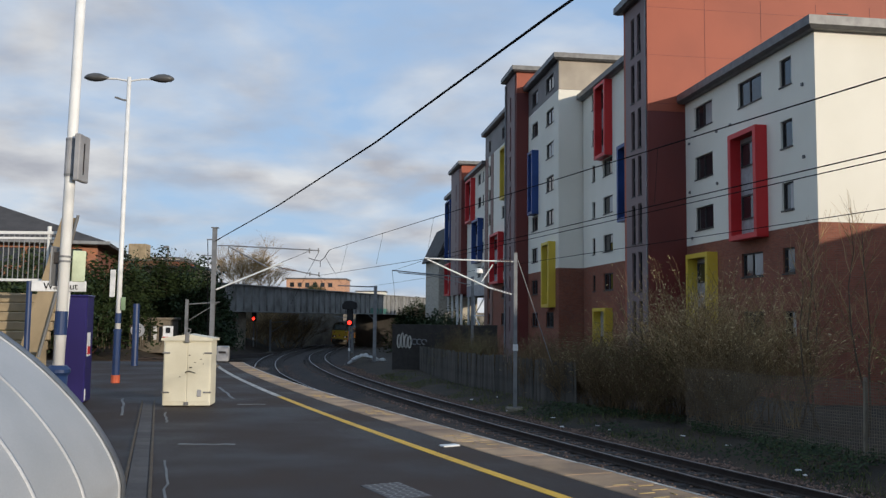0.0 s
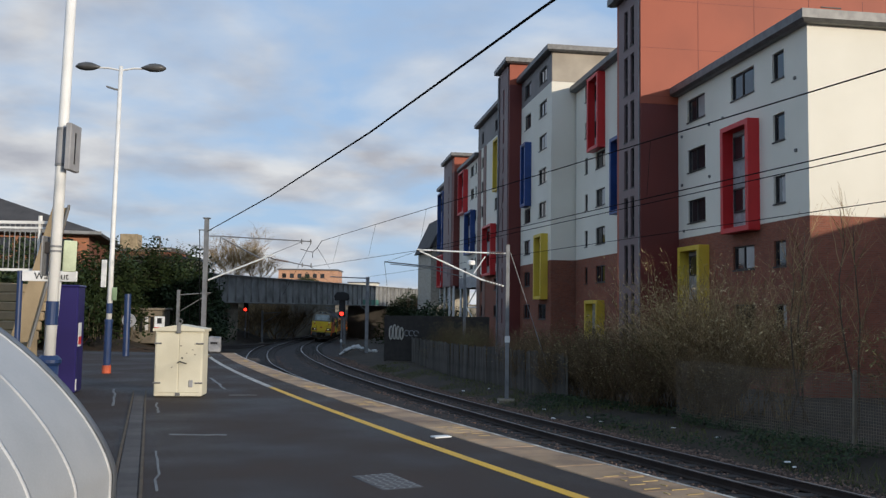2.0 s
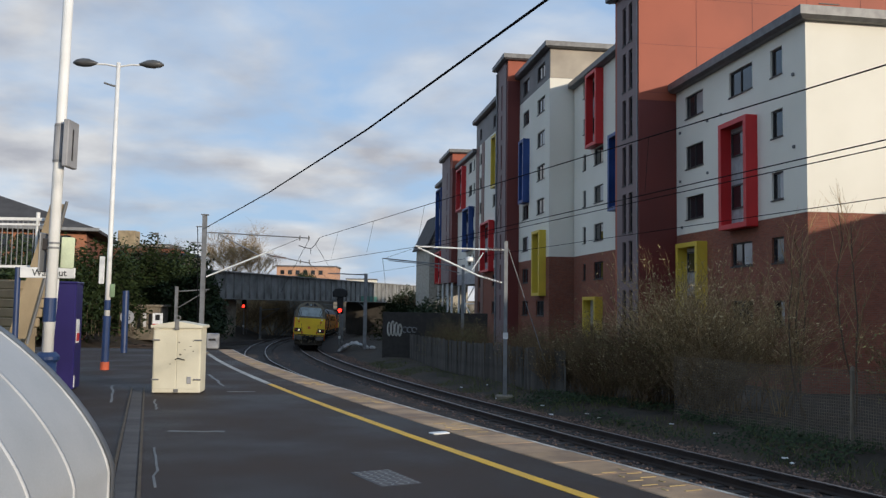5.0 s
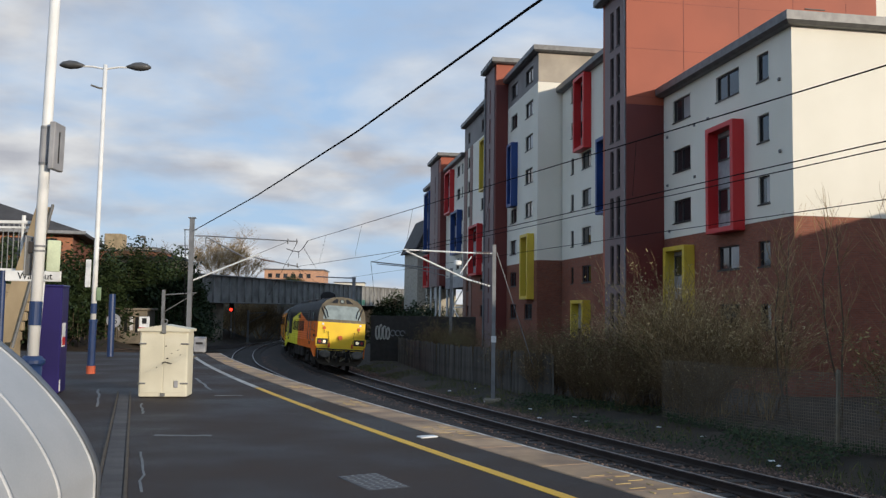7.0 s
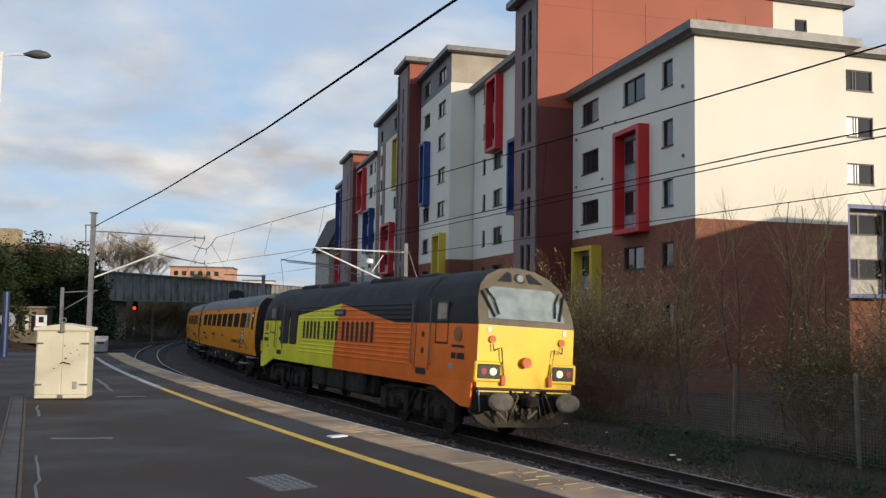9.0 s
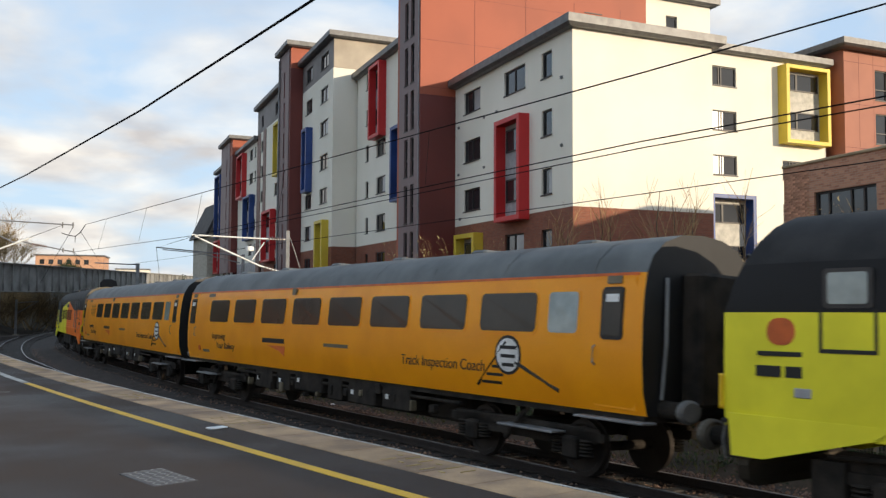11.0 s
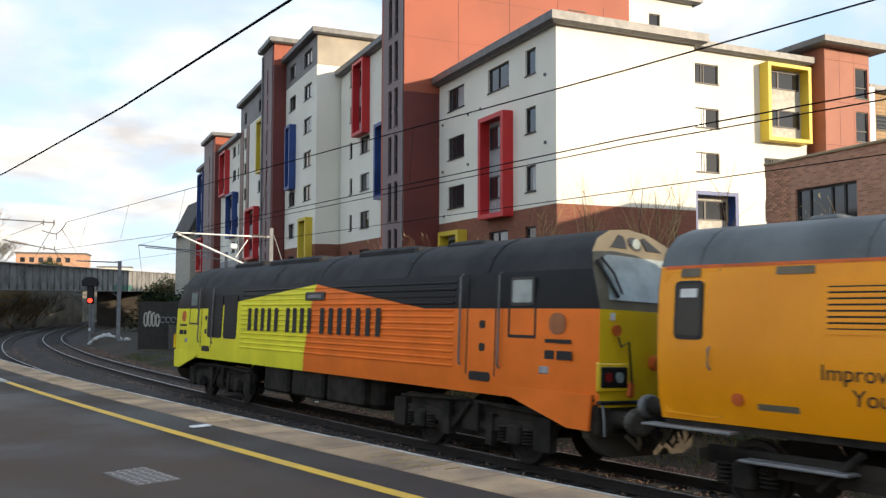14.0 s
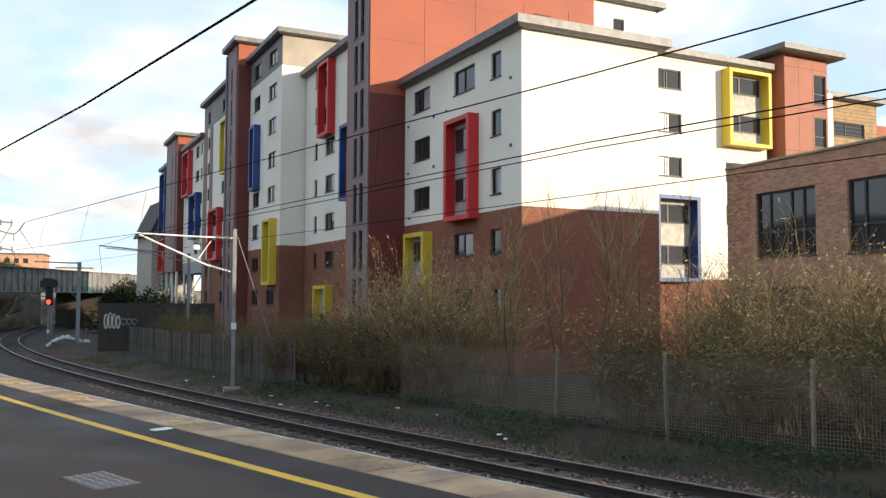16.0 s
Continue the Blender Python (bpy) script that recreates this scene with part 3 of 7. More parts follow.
def window(parent, plane, c, a0, a1, z0, z1, out=-1, bars=(), blind=False, rows=()):
    """A window set back in its opening: frame, mullions, pane and sill."""
    d = c - out * 0.12
    t = 0.07
    w = part("window", ring_frame(plane, a0, a1, z0, z1, t, t, d + out * 0.03, d - out * 0.05), FRAME_DARK, parent, "dark framed window")
    part("pane", slab(plane, d - out * 0.02, d - out * 0.03, a0 + t, a1 - t, z0 + t, z1 - t), GLASS, w)
    for b in bars:
        x = a0 + b * (a1 - a0)
        part("mullion", slab(plane, d + out * 0.025, d - out * 0.018, x - 0.035, x + 0.035, z0 + t, z1 - t), FRAME_DARK, w)
    for b in rows:
        x = z0 + b * (z1 - z0)
        part("transom", slab(plane, d + out * 0.022, d - out * 0.018, a0 + t, a1 - t, x - 0.035, x + 0.035), FRAME_DARK, w)
    # Pale half pane: drawn blinds, and sky reflection painted in on the near block.
    if blind:
        part("blind", slab(plane, d - out * 0.005, d - out * 0.012, a0 + t + 0.02, a0 + 0.48 * (a1 - a0), z0 + t, z1 - t), CURTAIN, w, "pale half pane, drawn blind and painted sky reflection")
    part("sill", slab(plane, c - out * 0.1, c + out * 0.05, a0 - 0.04, a1 + 0.04, z0 - 0.06, z0 - 0.003), FRAME_DARK, w)
    return w


def bay(parent, plane, c, a0, a1, z0, z1, material, label, out=-1, depth=0.58, th=0.27, win=(0.16, 0.70), panel=None):
    """A deep coloured frame that juts from the wall round two windows."""
    if plane == "x":
        a0, a1 = a0 + 0.45, a1 + 0.15
    b = part("bay_frame", ring_frame(plane, a0, a1, z0, z1, th, th * 0.9, c - out * 0.05, c + out * depth), material, parent, label, bevel=0.015)
    part("infill_panel", slab(plane, c, c + out * 0.04, a0 + th, a1 - th, z0 + th * 0.9, z1 - th * 0.9), panel or PANEL_GREY, b, "grey infill panel")
    H = z1 - z0 - th * 1.8
    wd = a1 - a0 - 2 * th - 0.3
    for k in win:
        q0 = z0 + th * 0.9 + k * H
        for s0, s1 in ((0.0, 0.36), (0.36, 1.0)):
            p0, p1 = a0 + th + 0.15 + s0 * wd, a0 + th + 0.15 + s1 * wd
            o = part("bay_window", ring_frame(plane, p0, p1, q0, q0 + 0.25 * H, 0.07, 0.07, c + out * 0.03, c + out * 0.1), FRAME_DARK, b)
            o2 = part("bay_pane", slab(plane, c + out * 0.045, c + out * 0.06, p0 + 0.07, p1 - 0.07, q0 + 0.07, q0 + 0.25 * H - 0.07), GLASS, b)
    return b


def roof_slab(parent, x0, x1, y0, y1, z, th=0.38, over=0.5, rise=0.0):
    """An overhanging roof with a thin metal edge; rise: how much higher it is at its x1 side."""
    m = Mesh()
    X0, X1, Y0, Y1 = x0 - over, x1 + over, y0 - over, y1 + over
    p = [(X0, Y0, z), (X1, Y0, z + rise), (X1, Y1, z + rise), (X0, Y1, z)]
    q = [(X0 + 0.2, Y0 + 0.2, z - 0.12), (X1 - 0.2, Y0 + 0.2, z + rise - 0.12), (X1 - 0.2, Y1 - 0.2, z + rise - 0.12), (X0 + 0.2, Y1 - 0.2, z - 0.12)]
    u = [(a, b, c + th) for a, b, c in p]
    m.loft([q, p, u])
    part("roof", m, ROOF_EDGE, parent, "flat roof with a grey metal edge")


def rows_of(k0, k1):
    return [(SILL + STOREY * k, SILL + STOREY * k + 1.22) for k in range(k0, k1)]


def shell(b, x0, x1, y0, y1, bands, front=(), side=(), holes_back=True):
    """Walls of a block in bands (z0, z1, material): the front at x0 facing the line, the near side at y0, plain walls behind."""
    for z0, z1, mt in bands:
        def cut(hs):
            return [h for h in hs if h[2] >= z0 - 0.01 and h[3] <= z1 + 0.01]
        part("wall", wall_mesh("x", x0, y0, y1, z0, z1, cut(front), -1), mt, b)
        part("wall", wall_mesh("y", y0, x0 + 0.3, x1, z0, z1, cut(side), -1), mt, b)
        m = Mesh()
        m.box(x1 - 0.3, x1, y0 + 0.3, y1, z0, z1)
        m.box(x0 + 0.3, x1 - 0.3, y1 - 0.3, y1, z0, z1)
        part("wall", m, mt, b)


def block(label):
    return thing("apartment_block", BLOCKS, label, "apartment building", "apartment blocks beside the line")


def slots(b, x, ys, ks, material=None):
    for k in ks:
        z = SILL + STOREY * k - 0.45
        for y in ys:
            window(b, "x", x, y, y + 0.55, z, z + 2.3)


def small_vents(b, x, pts):
    for y, z in pts:
        m = Mesh().cham(x - 0.09, x, y - 0.07, y + 0.07, z - 0.07, z + 0.07, 0.015)
        part("wall_vent", m, STEEL_DULL, b)


def build_blocks():
    base = -2.6
    # the near block
    b = block("cream rendered apartment block over red brick storeys with coloured window bays")
    front, small = [], []
    for z0, z1 in rows_of(0, 3):
        front.append((9.44, 11.55, z0, z1)); front.append((1.8, 2.75, z0, z1))
    front.append((4.36, 6.6, SILL + 2 * STOREY, SILL + 2 * STOREY + 1.22))
    for z0, z1 in rows_of(-2, 0):
        front.append((1.82, 2.8, z0, z1 - 0.1)); front.append((4.5, 6.5, z0, z1 - 0.1))
    shell(b, 0.0, 7.75, 0.0, 12.75, [(base, 5.96, BRICK), (5.96, 14.05, RENDER)], front)
    for i, (a0, a1, z0, z1) in enumerate(front):
        window(b, "x", 0.0, a0, a1, z0, z1, bars=(0.55,) if a1 - a0 > 1.5 else (), blind=i % 3 == 1)
    bay(b, "x", 0.0, 3.5, 6.5, 5.7, 10.85, BOX_RED, "bright red projecting bay frame")
    bay(b, "x", 0.0, 8.6, 11.5, 0.6, 5.4, BOX_YELLOW, "yellow projecting bay frame")
    roof_slab(b, 0, 7.75, 0, 12.4, 14.05)
    small_vents(b, 0.0, [(8.9, 11.6), (8.9, 8.9), (7.4, 11.6), (0.9, 11.9), (0.9, 8.8), (12.2, 11.6), (12.2, 8.9), (12.0, 6.35), (7.4, 8.9)])
    # the red stair tower
    b = block("terracotta clad stair tower with narrow slot windows between cream blocks")
    m = Mesh()
    z1, z2 = 20.4, 22.6
    m.loft([[(-2.2, y, 13.52), (13.4, y, 13.52), (13.4, y, z2), (-2.2, y, z1)] for y in (12.75, 13.05)])
    part("wall", m, RED_CLAD, b, "terracotta upper cladding")
    part("wall", Mesh().box(-2.195, 13.4, 12.755, 13.05, base, 13.51), MAROON_CLAD, b, "maroon lower cladding")
    holes = []
    for k in range(-2, 5):
        for y in (13.75, 14.75):
            holes.append((y, y + 0.55, SILL + STOREY * k - 0.5, SILL + STOREY * k + 1.75))
    part("wall", wall_mesh("x", -2.2, 13.05, 16.2, base, z1, holes, -1), LILAC_CLAD, b, "pale lilac cladding")
    for h in holes:
        window(b, "x", -2.2, *h, rows=(0.45,))
    m = Mesh().box(-2.2, 13.4, 16.2, 16.5, base, z1)
    m.box(13.1, 13.4, 13.05, 16.2, base, z1)
    part("wall", m, RED_CLAD, b)
    seam = Mesh()
    for k in range(8):
        seam.box(-2.2, 13.3, 12.744, 12.752, 0.2 + 2.75 * k, 0.215 + 2.75 * k)
    for x in (1.2, 4.6, 8.0, 11.4):
        seam.box(x, x + 0.02, 12.738, 12.75, 14.6, 20.2)
    part("panel_joint_grid", seam, MAROON_CLAD, b)
    roof_slab(b, -2.2, 13.4, 12.75, 16.4, 20.4, rise=2.2)
    window(b, "y", 12.75, 8.8, 10.0, 19.75, 20.4)
    m = Mesh(); m.box(-2.26, -2.2, 12.9, 12.98, base, z1); part("downpipe", m, STEEL, b)
    # upper white piece behind the tower
    b = block("cream upper storey with an overhanging grey roof behind the tower")
    shell(b, 13.4, 18.6, 12.8, 20, [(14, 21.5, RENDER)], (), [(15.0, 15.9, 19.6, 20.4)])
    window(b, "y", 12.8, 15.0, 15.9, 19.6, 20.4)
    roof_slab(b, 13.4, 18.6, 12.8, 20, 21.5)
    # the recessed block
    b = block("cream apartment block set back over brick with red and blue bays")
    front = []
    for z0, z1 in rows_of(0, 3):
        front += [(29.4, 30.05, z0, z1), (22.2, 22.7, z0, z1), (25.5, 27.5, z0, z1)]
    for z0, z1 in rows_of(3, 5):
        front += [(29.4, 30.05, z0, z1), (22.2, 22.7, z0, z1)]
    for z0, z1 in rows_of(-2, 0):
        front += [(29.4, 30.05, z0, z1), (22.2, 22.7, z0, z1), (25.5, 27.5, z0, z1)]
    shell(b, 0.2, 8.0, 16.5, 32.3, [(base, 5.85, BRICK), (5.85, 19.1, RENDER)], front)
    for i, (a0, a1, z0, z1) in enumerate(front):
        window(b, "x", 0.2, a0, a1, z0, z1, bars=(0.5,) if a1 - a0 > 1.5 else (), blind=i % 4 == 1)
    bay(b, "x", 0.2, 25.05, 27.8, 13.5, 18.95, BOX_RED, "bright red projecting bay frame")
    bay(b, "x", 0.2, 19.95, 22.9, 8.4, 13.55, BOX_BLUE, "deep blue projecting bay frame")
    bay(b, "x", 0.2, 25.2, 28.25, -1.0, 2.7, BOX_YELLOW, "yellow projecting bay frame", win=(0.2,))
    roof_slab(b, 0.2, 8.0, 16.9, 31.9, 19.15)
    # the projecting block
    b = block("projecting cream block with grey top storey, blue and yellow bays")
    front = []
    for z0, z1 in rows_of(0, 6):
        front += [(33.9, 36.2, z0, z1)]
    for k in (0, 1, 4, 5):
        front += [(38.95, 41.05, SILL + STOREY * k, SILL + STOREY * k + 1.22)]
    for z0, z1 in rows_of(-2, 0):
        front += [(33.9, 36.2, z0, z1), (38.95, 41.05, z0, z1)]
    shell(b, -1.75, 8.0, 32.45, 42.3, [(base, 5.85, BRICK), (5.85, 19.95, RENDER), (19.95, 22.4, GREY_CLAD)], front)
    for i, (a0, a1, z0, z1) in enumerate(front):
        window(b, "x", -1.75, a0, a1, z0, z1, bars=(0.5,), blind=i % 3 == 0)
    bay(b, "x", -1.75, 38.25, 40.25, 10.8, 16.3, BOX_BLUE, "deep blue projecting bay frame")
    bay(b, "x", -1.75, 32.9, 35.55, 2.8, 8.0, BOX_YELLOW, "yellow projecting bay frame")
    part("side_cladding", Mesh().box(-1.72, 8.0, 32.425, 32.446, 19.97, 22.38), mat("beige_cladding", (0.46, 0.40, 0.32), 0.7, scale=0.4, fine=0.05), b, "beige side cladding")
    roof_slab(b, -1.75, 8.0, 32.45, 42.2, 22.4)
    # the second tower
    b = block("terracotta and lilac stair tower between the farther blocks")
    shell(b, -2.85, 6.0, 42.35, 46.6, [(base, 22.2, MAROON_CLAD), (22.2, 24.2, RED_CLAD)])
    holes = [(44.2, 44.75, SILL + STOREY * k - 0.5, SILL + STOREY * k + 1.75) for k in range(-2, 6)]
    part("wall", wall_mesh("x", -2.92, 42.75, 46.6, base, 24.2, holes, -1, 0.06), LILAC_CLAD, b, "pale lilac cladding")
    for h in holes:
        window(b, "x", -2.8, *h)
    roof_slab(b, -2.85, 6.0, 42.35, 46.4, 24.2)
    m = Mesh().tube([(-3.0, 46.3, base), (-3.0, 46.3, 23.8)], 0.09); part("downpipe", m, STEEL, b)
    # beyond it
    b = block("grey topped apartment block with yellow and red bays farther along")
    front = []
    for z0, z1 in rows_of(-2, 6):
        front += [(52.6, 54.8, z0, z1)]
        front += [(60.8, 61.9, z0, z1)]
    shell(b, -1.5, 8.0, 46.7, 64.0, [(base, 5.85, BRICK), (5.85, 19.95, RENDER), (19.95, 22.7, GREY_CLAD)], front)
    for i, (a0, a1, z0, z1) in enumerate(front):
        window(b, "x", -1.5, a0, a1, z0, z1, bars=(0.5,), blind=i % 3 == 0)
    m = Mesh().box(-1.56, -1.503, 47.0, 50.3, base, 22.6); part("cladding_strip", m, GREY_CLAD, b)
    m = Mesh().box(-1.56, -1.503, 59.2, 60.6, base, 19.9); m.box(-1.56, -1.503, 62.1, 63.9, base, 19.9); part("cladding_strip", m, mat("brown_cladding", (0.23, 0.13, 0.1), 0.6), b)
    bay(b, "x", -1.5, 50.4, 53.2, 13.9, 19.2, BOX_YELLOW, "yellow projecting bay frame")
    bay(b, "x", -1.5, 53.6, 58.4, 5.5, 10.8, BOX_RED, "bright red projecting bay frame")
    roof_slab(b, -1.5, 8.0, 51.2, 63.6, 22.7)
    roof_slab(b, -1.5, 6.0, 46.9, 50.4, 24.6)
    m = Mesh().box(-1.5, 6, 46.9, 50.4, 22.7, 24.6); part("wall", m, GREY_CLAD, b)
    # open ground floor
    b = block("far cream block on white posts with red and blue bays")
    front = []
    for z0, z1 in rows_of(0, 5):
        front += [(63.6 + 1.2, 65.6, z0, z1), (66.6, 68.6, z0, z1)]
    shell(b, -1.5, 8.0, 64.1, 76.0, [(4.5, 5.85, PANEL_GREY), (5.85, 19.5, RENDER)], front)
    for i, (a0, a1, z0, z1) in enumerate(front):
        window(b, "x", -1.5, a0, a1, z0, z1, bars=(0.5,) if a1 - a0 > 1.5 else (), blind=i % 3 == 0)
    bay(b, "x", -1.5, 70.0, 74.4, 13.7, 19.0, BOX_RED, "bright red projecting bay frame")
    bay(b, "x", -1.5, 65.0, 69.6, 8.4, 13.5, BOX_BLUE, "deep blue projecting bay frame")
    roof_slab(b, -1.5, 8.0, 64.1, 75.8, 19.5)
    m = Mesh().box(3, 3.3, 64, 76, -3, 4.5); part("wall", m, BRICK_OLD, b)
    for y in (64.4, 71.5, 75.6):
        m = Mesh().tube([(-1.3, y, -3.2), (-1.3, y, 4.5)], 0.16, 10); part("post", m, WHITE_PAINT, b)
    m = Mesh().tube([(-1.3, 71.5, 2.2), (-1.3, 65, 4.3)], 0.07, 6); m.tube([(-1.3, 71.5, 2.2), (-1.3, 65, 0.2)], 0.07, 6); m.tube([(-1.3, 71.5, 2.2), (-1.3, 64.5, 2.2)], 0.07, 6); part("brace", m, WHITE_PAINT, b)
    b = block("last terracotta stair tower on slim posts")
    shell(b, -2.3, 6.0, 76.0, 84.3, [(4.9, 19.6, MAROON_CLAD), (19.6, 21.6, RED_CLAD)])
    holes = [(79.5, 80.1, SILL + STOREY * k - 0.5, SILL + STOREY * k + 1.75) for k in range(0, 5)]
    part("wall", wall_mesh("x", -2.36, 77.6, 84.3, 4.9, 21.6, holes, -1, 0.05), LILAC_CLAD, b, "pale lilac cladding")
    for h in holes:
        window(b, "x", -2.26, *h)
    roof_slab(b, -2.3, 6.0, 76.0, 84.0, 21.6)
    for y in (76.4, 79.5, 83.9):
        m = Mesh().tube([(-2.1, y, -3.2), (-2.1, y, 4.9)], 0.16, 10); part("post", m, WHITE_PAINT, b)
    b = block("grey clad end block with a blue bay far along the line")
    shell(b, -1.6, 6.0, 84.4, 93.0, [(4.9, 19.3, GREY_CLAD)])
    bay(b, "x", -1.6, 86.5, 91.5, 10.0, 18.6, BOX_BLUE, "deep blue projecting bay frame")
    bay(b, "x", -1.6, 86.5, 91.5, 5.0, 9.6, BOX_RED, "bright red projecting bay frame")
    roof_slab(b, -1.6, 6.0, 84.6, 92.8, 19.3)
    for y in (85.0, 88.5, 92.6):
        m = Mesh().tube([(-1.4, y, -3.2), (-1.4, y, 4.9)], 0.16, 10); part("post", m, WHITE_PAINT, b)
    # the wing behind, across the yard
    b = block("cream rear wing with a yellow bay and a terracotta stair tower")
    side = []
    for z0, z1 in rows_of(0, 4):
        side += [(15.4, 17.25, z0, z1)]
        if z0 < 10:
            side += [(20.9, 23.1, z0, z1)]
    shell(b, 8.1, 24.6, 8.9, 18.0, [(base, 3.1, BRICK), (3.1, 17.1, RENDER)], (), side)
    for i, (a0, a1, z0, z1) in enumerate(side):
        window(b, "y", 8.9, a0, a1, z0, z1, bars=(0.3, 0.4), blind=i % 2 == 0)
    bay(b, "y", 8.9, 20.6, 24.3, 11.7, 16.7, BOX_YELLOW, "yellow projecting bay frame", depth=0.75, win=(0.17, 0.72), panel=PANEL_PALE)
    bay(b, "y", 8.9, 14.6, 18.05, 2.9, 8.2, BOX_BLUE, "blue projecting bay frame", depth=0.75, win=(0.17, 0.70), panel=PANEL_PALE)
    roof_slab(b, 8.1, 24.4, 8.9, 18.0, 17.1)
    holes = [(27.95, 29.1, 15.0, 17.0), (27.95, 29.1, 12.1, 14.1), (27.95, 29.1, 9.2, 11.2)]
    shell(b, 25.2, 29.25, 7.9, 16.0, [(base, 18.2, BRICK_CLAD)], (), holes)
    for h in holes:
        window(b, "y", 7.9, *h, rows=(0.36,))
    seam = Mesh()
    for z in (9.0, 11.7, 14.55, 17.3):
        seam.box(25.21, 29.24, 7.892, 7.899, z, z + 0.03)
    for x in (26.5, 27.8):
        seam.box(x, x + 0.02, 7.892, 7.899, base, 18.1)
    part("panel_joint_grid", seam, MAROON_CLAD, b)
    roof_slab(b, 25.2, 29.25, 7.9, 16.0, 18.2, over=0.9)
    part("white_pier", Mesh().box(30.0, 30.5, 8.5, 9.0, base, 16.1), WHITE_PAINT, b)
    b = block("timber clad house end beyond the rear wing")
    shell(b, 34.2, 39.7, 12.0, 20.0, [(base, 17.0, TIMBER_CLAD)], (), [(34.9, 38.3, 14.2, 15.3)])
    window(b, "y", 12.0, 34.9, 38.3, 14.2, 15.3, bars=(0.4,))
    boards = Mesh()
    for k in range(22):
        boards.box(34.2, 39.7, 11.985, 11.998, 11.0 + 0.28 * k, 11.02 + 0.28 * k)
    part("board_joints", boards, FRAME_DARK, b)["kind"] = "stuff"
    roof_slab(b, 34.2, 39.7, 12.0, 20.0, 17.0)
    shell(b, 39.8, 52, 12.4, 20.0, [(base, 15.5, RED_CLAD)])


build_blocks()


# ---- the train ----
def livery():
    """Lime and orange body paint that meets on a slant under a black roof band."""
    m = bpy.data.materials.new("lime_orange_black_livery")
    m.use_nodes = True
    n, l = m.node_tree.nodes, m.node_tree.links
    b = n["Principled BSDF"]
    b.inputs["Roughness"].default_value, b.inputs["Coat Weight"].default_value = 0.5, 0.0
    b.inputs["Specular IOR Level"].default_value = 0.2
    tc = n.new("ShaderNodeTexCoord"); sp = n.new("ShaderNodeSeparateXYZ")
    l.new(tc.outputs["Object"], sp.inputs[0])

    def op(kind, a, c):
        q = n.new("ShaderNodeMath"); q.operation = kind
        for i, v in enumerate((a, c)):
            if isinstance(v, (int, float)):
                q.inputs[i].default_value = v
            else:
                l.new(v, q.inputs[i])
        return q.outputs[0]
    y, z = sp.outputs["Y"], sp.outputs["Z"]
    rise = op("ADD", op("MULTIPLY", y, 0.085), 3.03)
    sink = op("SUBTRACT", 3.07, op("MULTIPLY", y, 0.125))
    top = op("MAXIMUM", op("MINIMUM", rise, sink), 2.47)
    black = op("GREATER_THAN", z, top)
    slant = op("ADD", op("MULTIPLY", op("SUBTRACT", z, 3.05), 0.22), 0.2)
    orange = op("GREATER_THAN", y, slant)
    ns = n.new("ShaderNodeTexNoise"); ns.inputs["Scale"].default_value, ns.inputs["Detail"].default_value = 1.3, 6
    l.new(tc.outputs["Object"], ns.inputs["Vector"])
    m1 = n.new("ShaderNodeMix"); m1.data_type = "RGBA"
    l.new(orange, m1.inputs[0]); m1.inputs[6].default_value = (0.88, 0.80, 0.05, 1); m1.inputs[7].default_value = (0.95, 0.205, 0.025, 1)
    m2 = n.new("ShaderNodeMix"); m2.data_type = "RGBA"
    l.new(black, m2.inputs[0]); l.new(m1.outputs[2], m2.inputs[6]); m2.inputs[7].default_value = (0.012, 0.012, 0.013, 1)
    mp = n.new("ShaderNodeMapRange"); mp.inputs["To Min"].default_value, mp.inputs["To Max"].default_value = 0.7, 1.15
    l.new(ns.outputs["Fac"], mp.inputs["Value"])
    m3 = n.new("ShaderNodeMix"); m3.data_type = "RGBA"; m3.blend_type = "MULTIPLY"; m3.inputs[0].default_value = 1.0
    l.new(m2.outputs[2], m3.inputs[6]); l.new(mp.outputs[0], m3.inputs[7]); l.new(m3.outputs[2], b.inputs["Base Color"])
    return m


LIVERY = livery()
NOSE_YELLOW = mat("warning_yellow_paint", (0.86, 0.58, 0.02), 0.4, rgb2=(0.78, 0.5, 0.02), scale=1.5, coat=0.3, fine=0.05)
COACH_YELLOW = mat("rail_yellow_paint", (0.96, 0.355, 0.006), 0.42, rgb2=(0.86, 0.30, 0.006), scale=0.8, coat=0.15, spec=0.3, fine=0.06)
COACH_ROOF = mat("dusty_grey_roof", (0.13, 0.14, 0.14), 0.6, rgb2=(0.08, 0.088, 0.09), scale=1.2, fine=0.12)
LOCO_ROOF = mat("sooty_roof", (0.035, 0.034, 0.034), 0.7, rgb2=(0.016, 0.016, 0.017), scale=1.5, fine=0.2, spec=0.25)
CAB_BROWN = mat("cab_brown_paint", (0.085, 0.066, 0.045), 0.6, rgb2=(0.05, 0.04, 0.03), scale=2)
KHAKI = mat("brown_grimed_paint", (0.17, 0.14, 0.09), 0.6, rgb2=(0.12, 0.1, 0.065), scale=2)
GRIME = mat("underframe_grime", (0.046, 0.038, 0.031), 0.9, rgb2=(0.017, 0.015, 0.013), scale=2.5, bump=0.3, fine=0.3, spec=0.2)
BUFFER_GREY = mat("dusty_buffer_steel", (0.15, 0.135, 0.11), 0.75, rgb2=(0.07, 0.062, 0.05), scale=4)
GRIME_TAN = mat("dusty_plough", (0.065, 0.053, 0.038), 0.85, scale=2)
TYRE = mat("wheel_steel", (0.05, 0.04, 0.034), 0.7, 0.3)
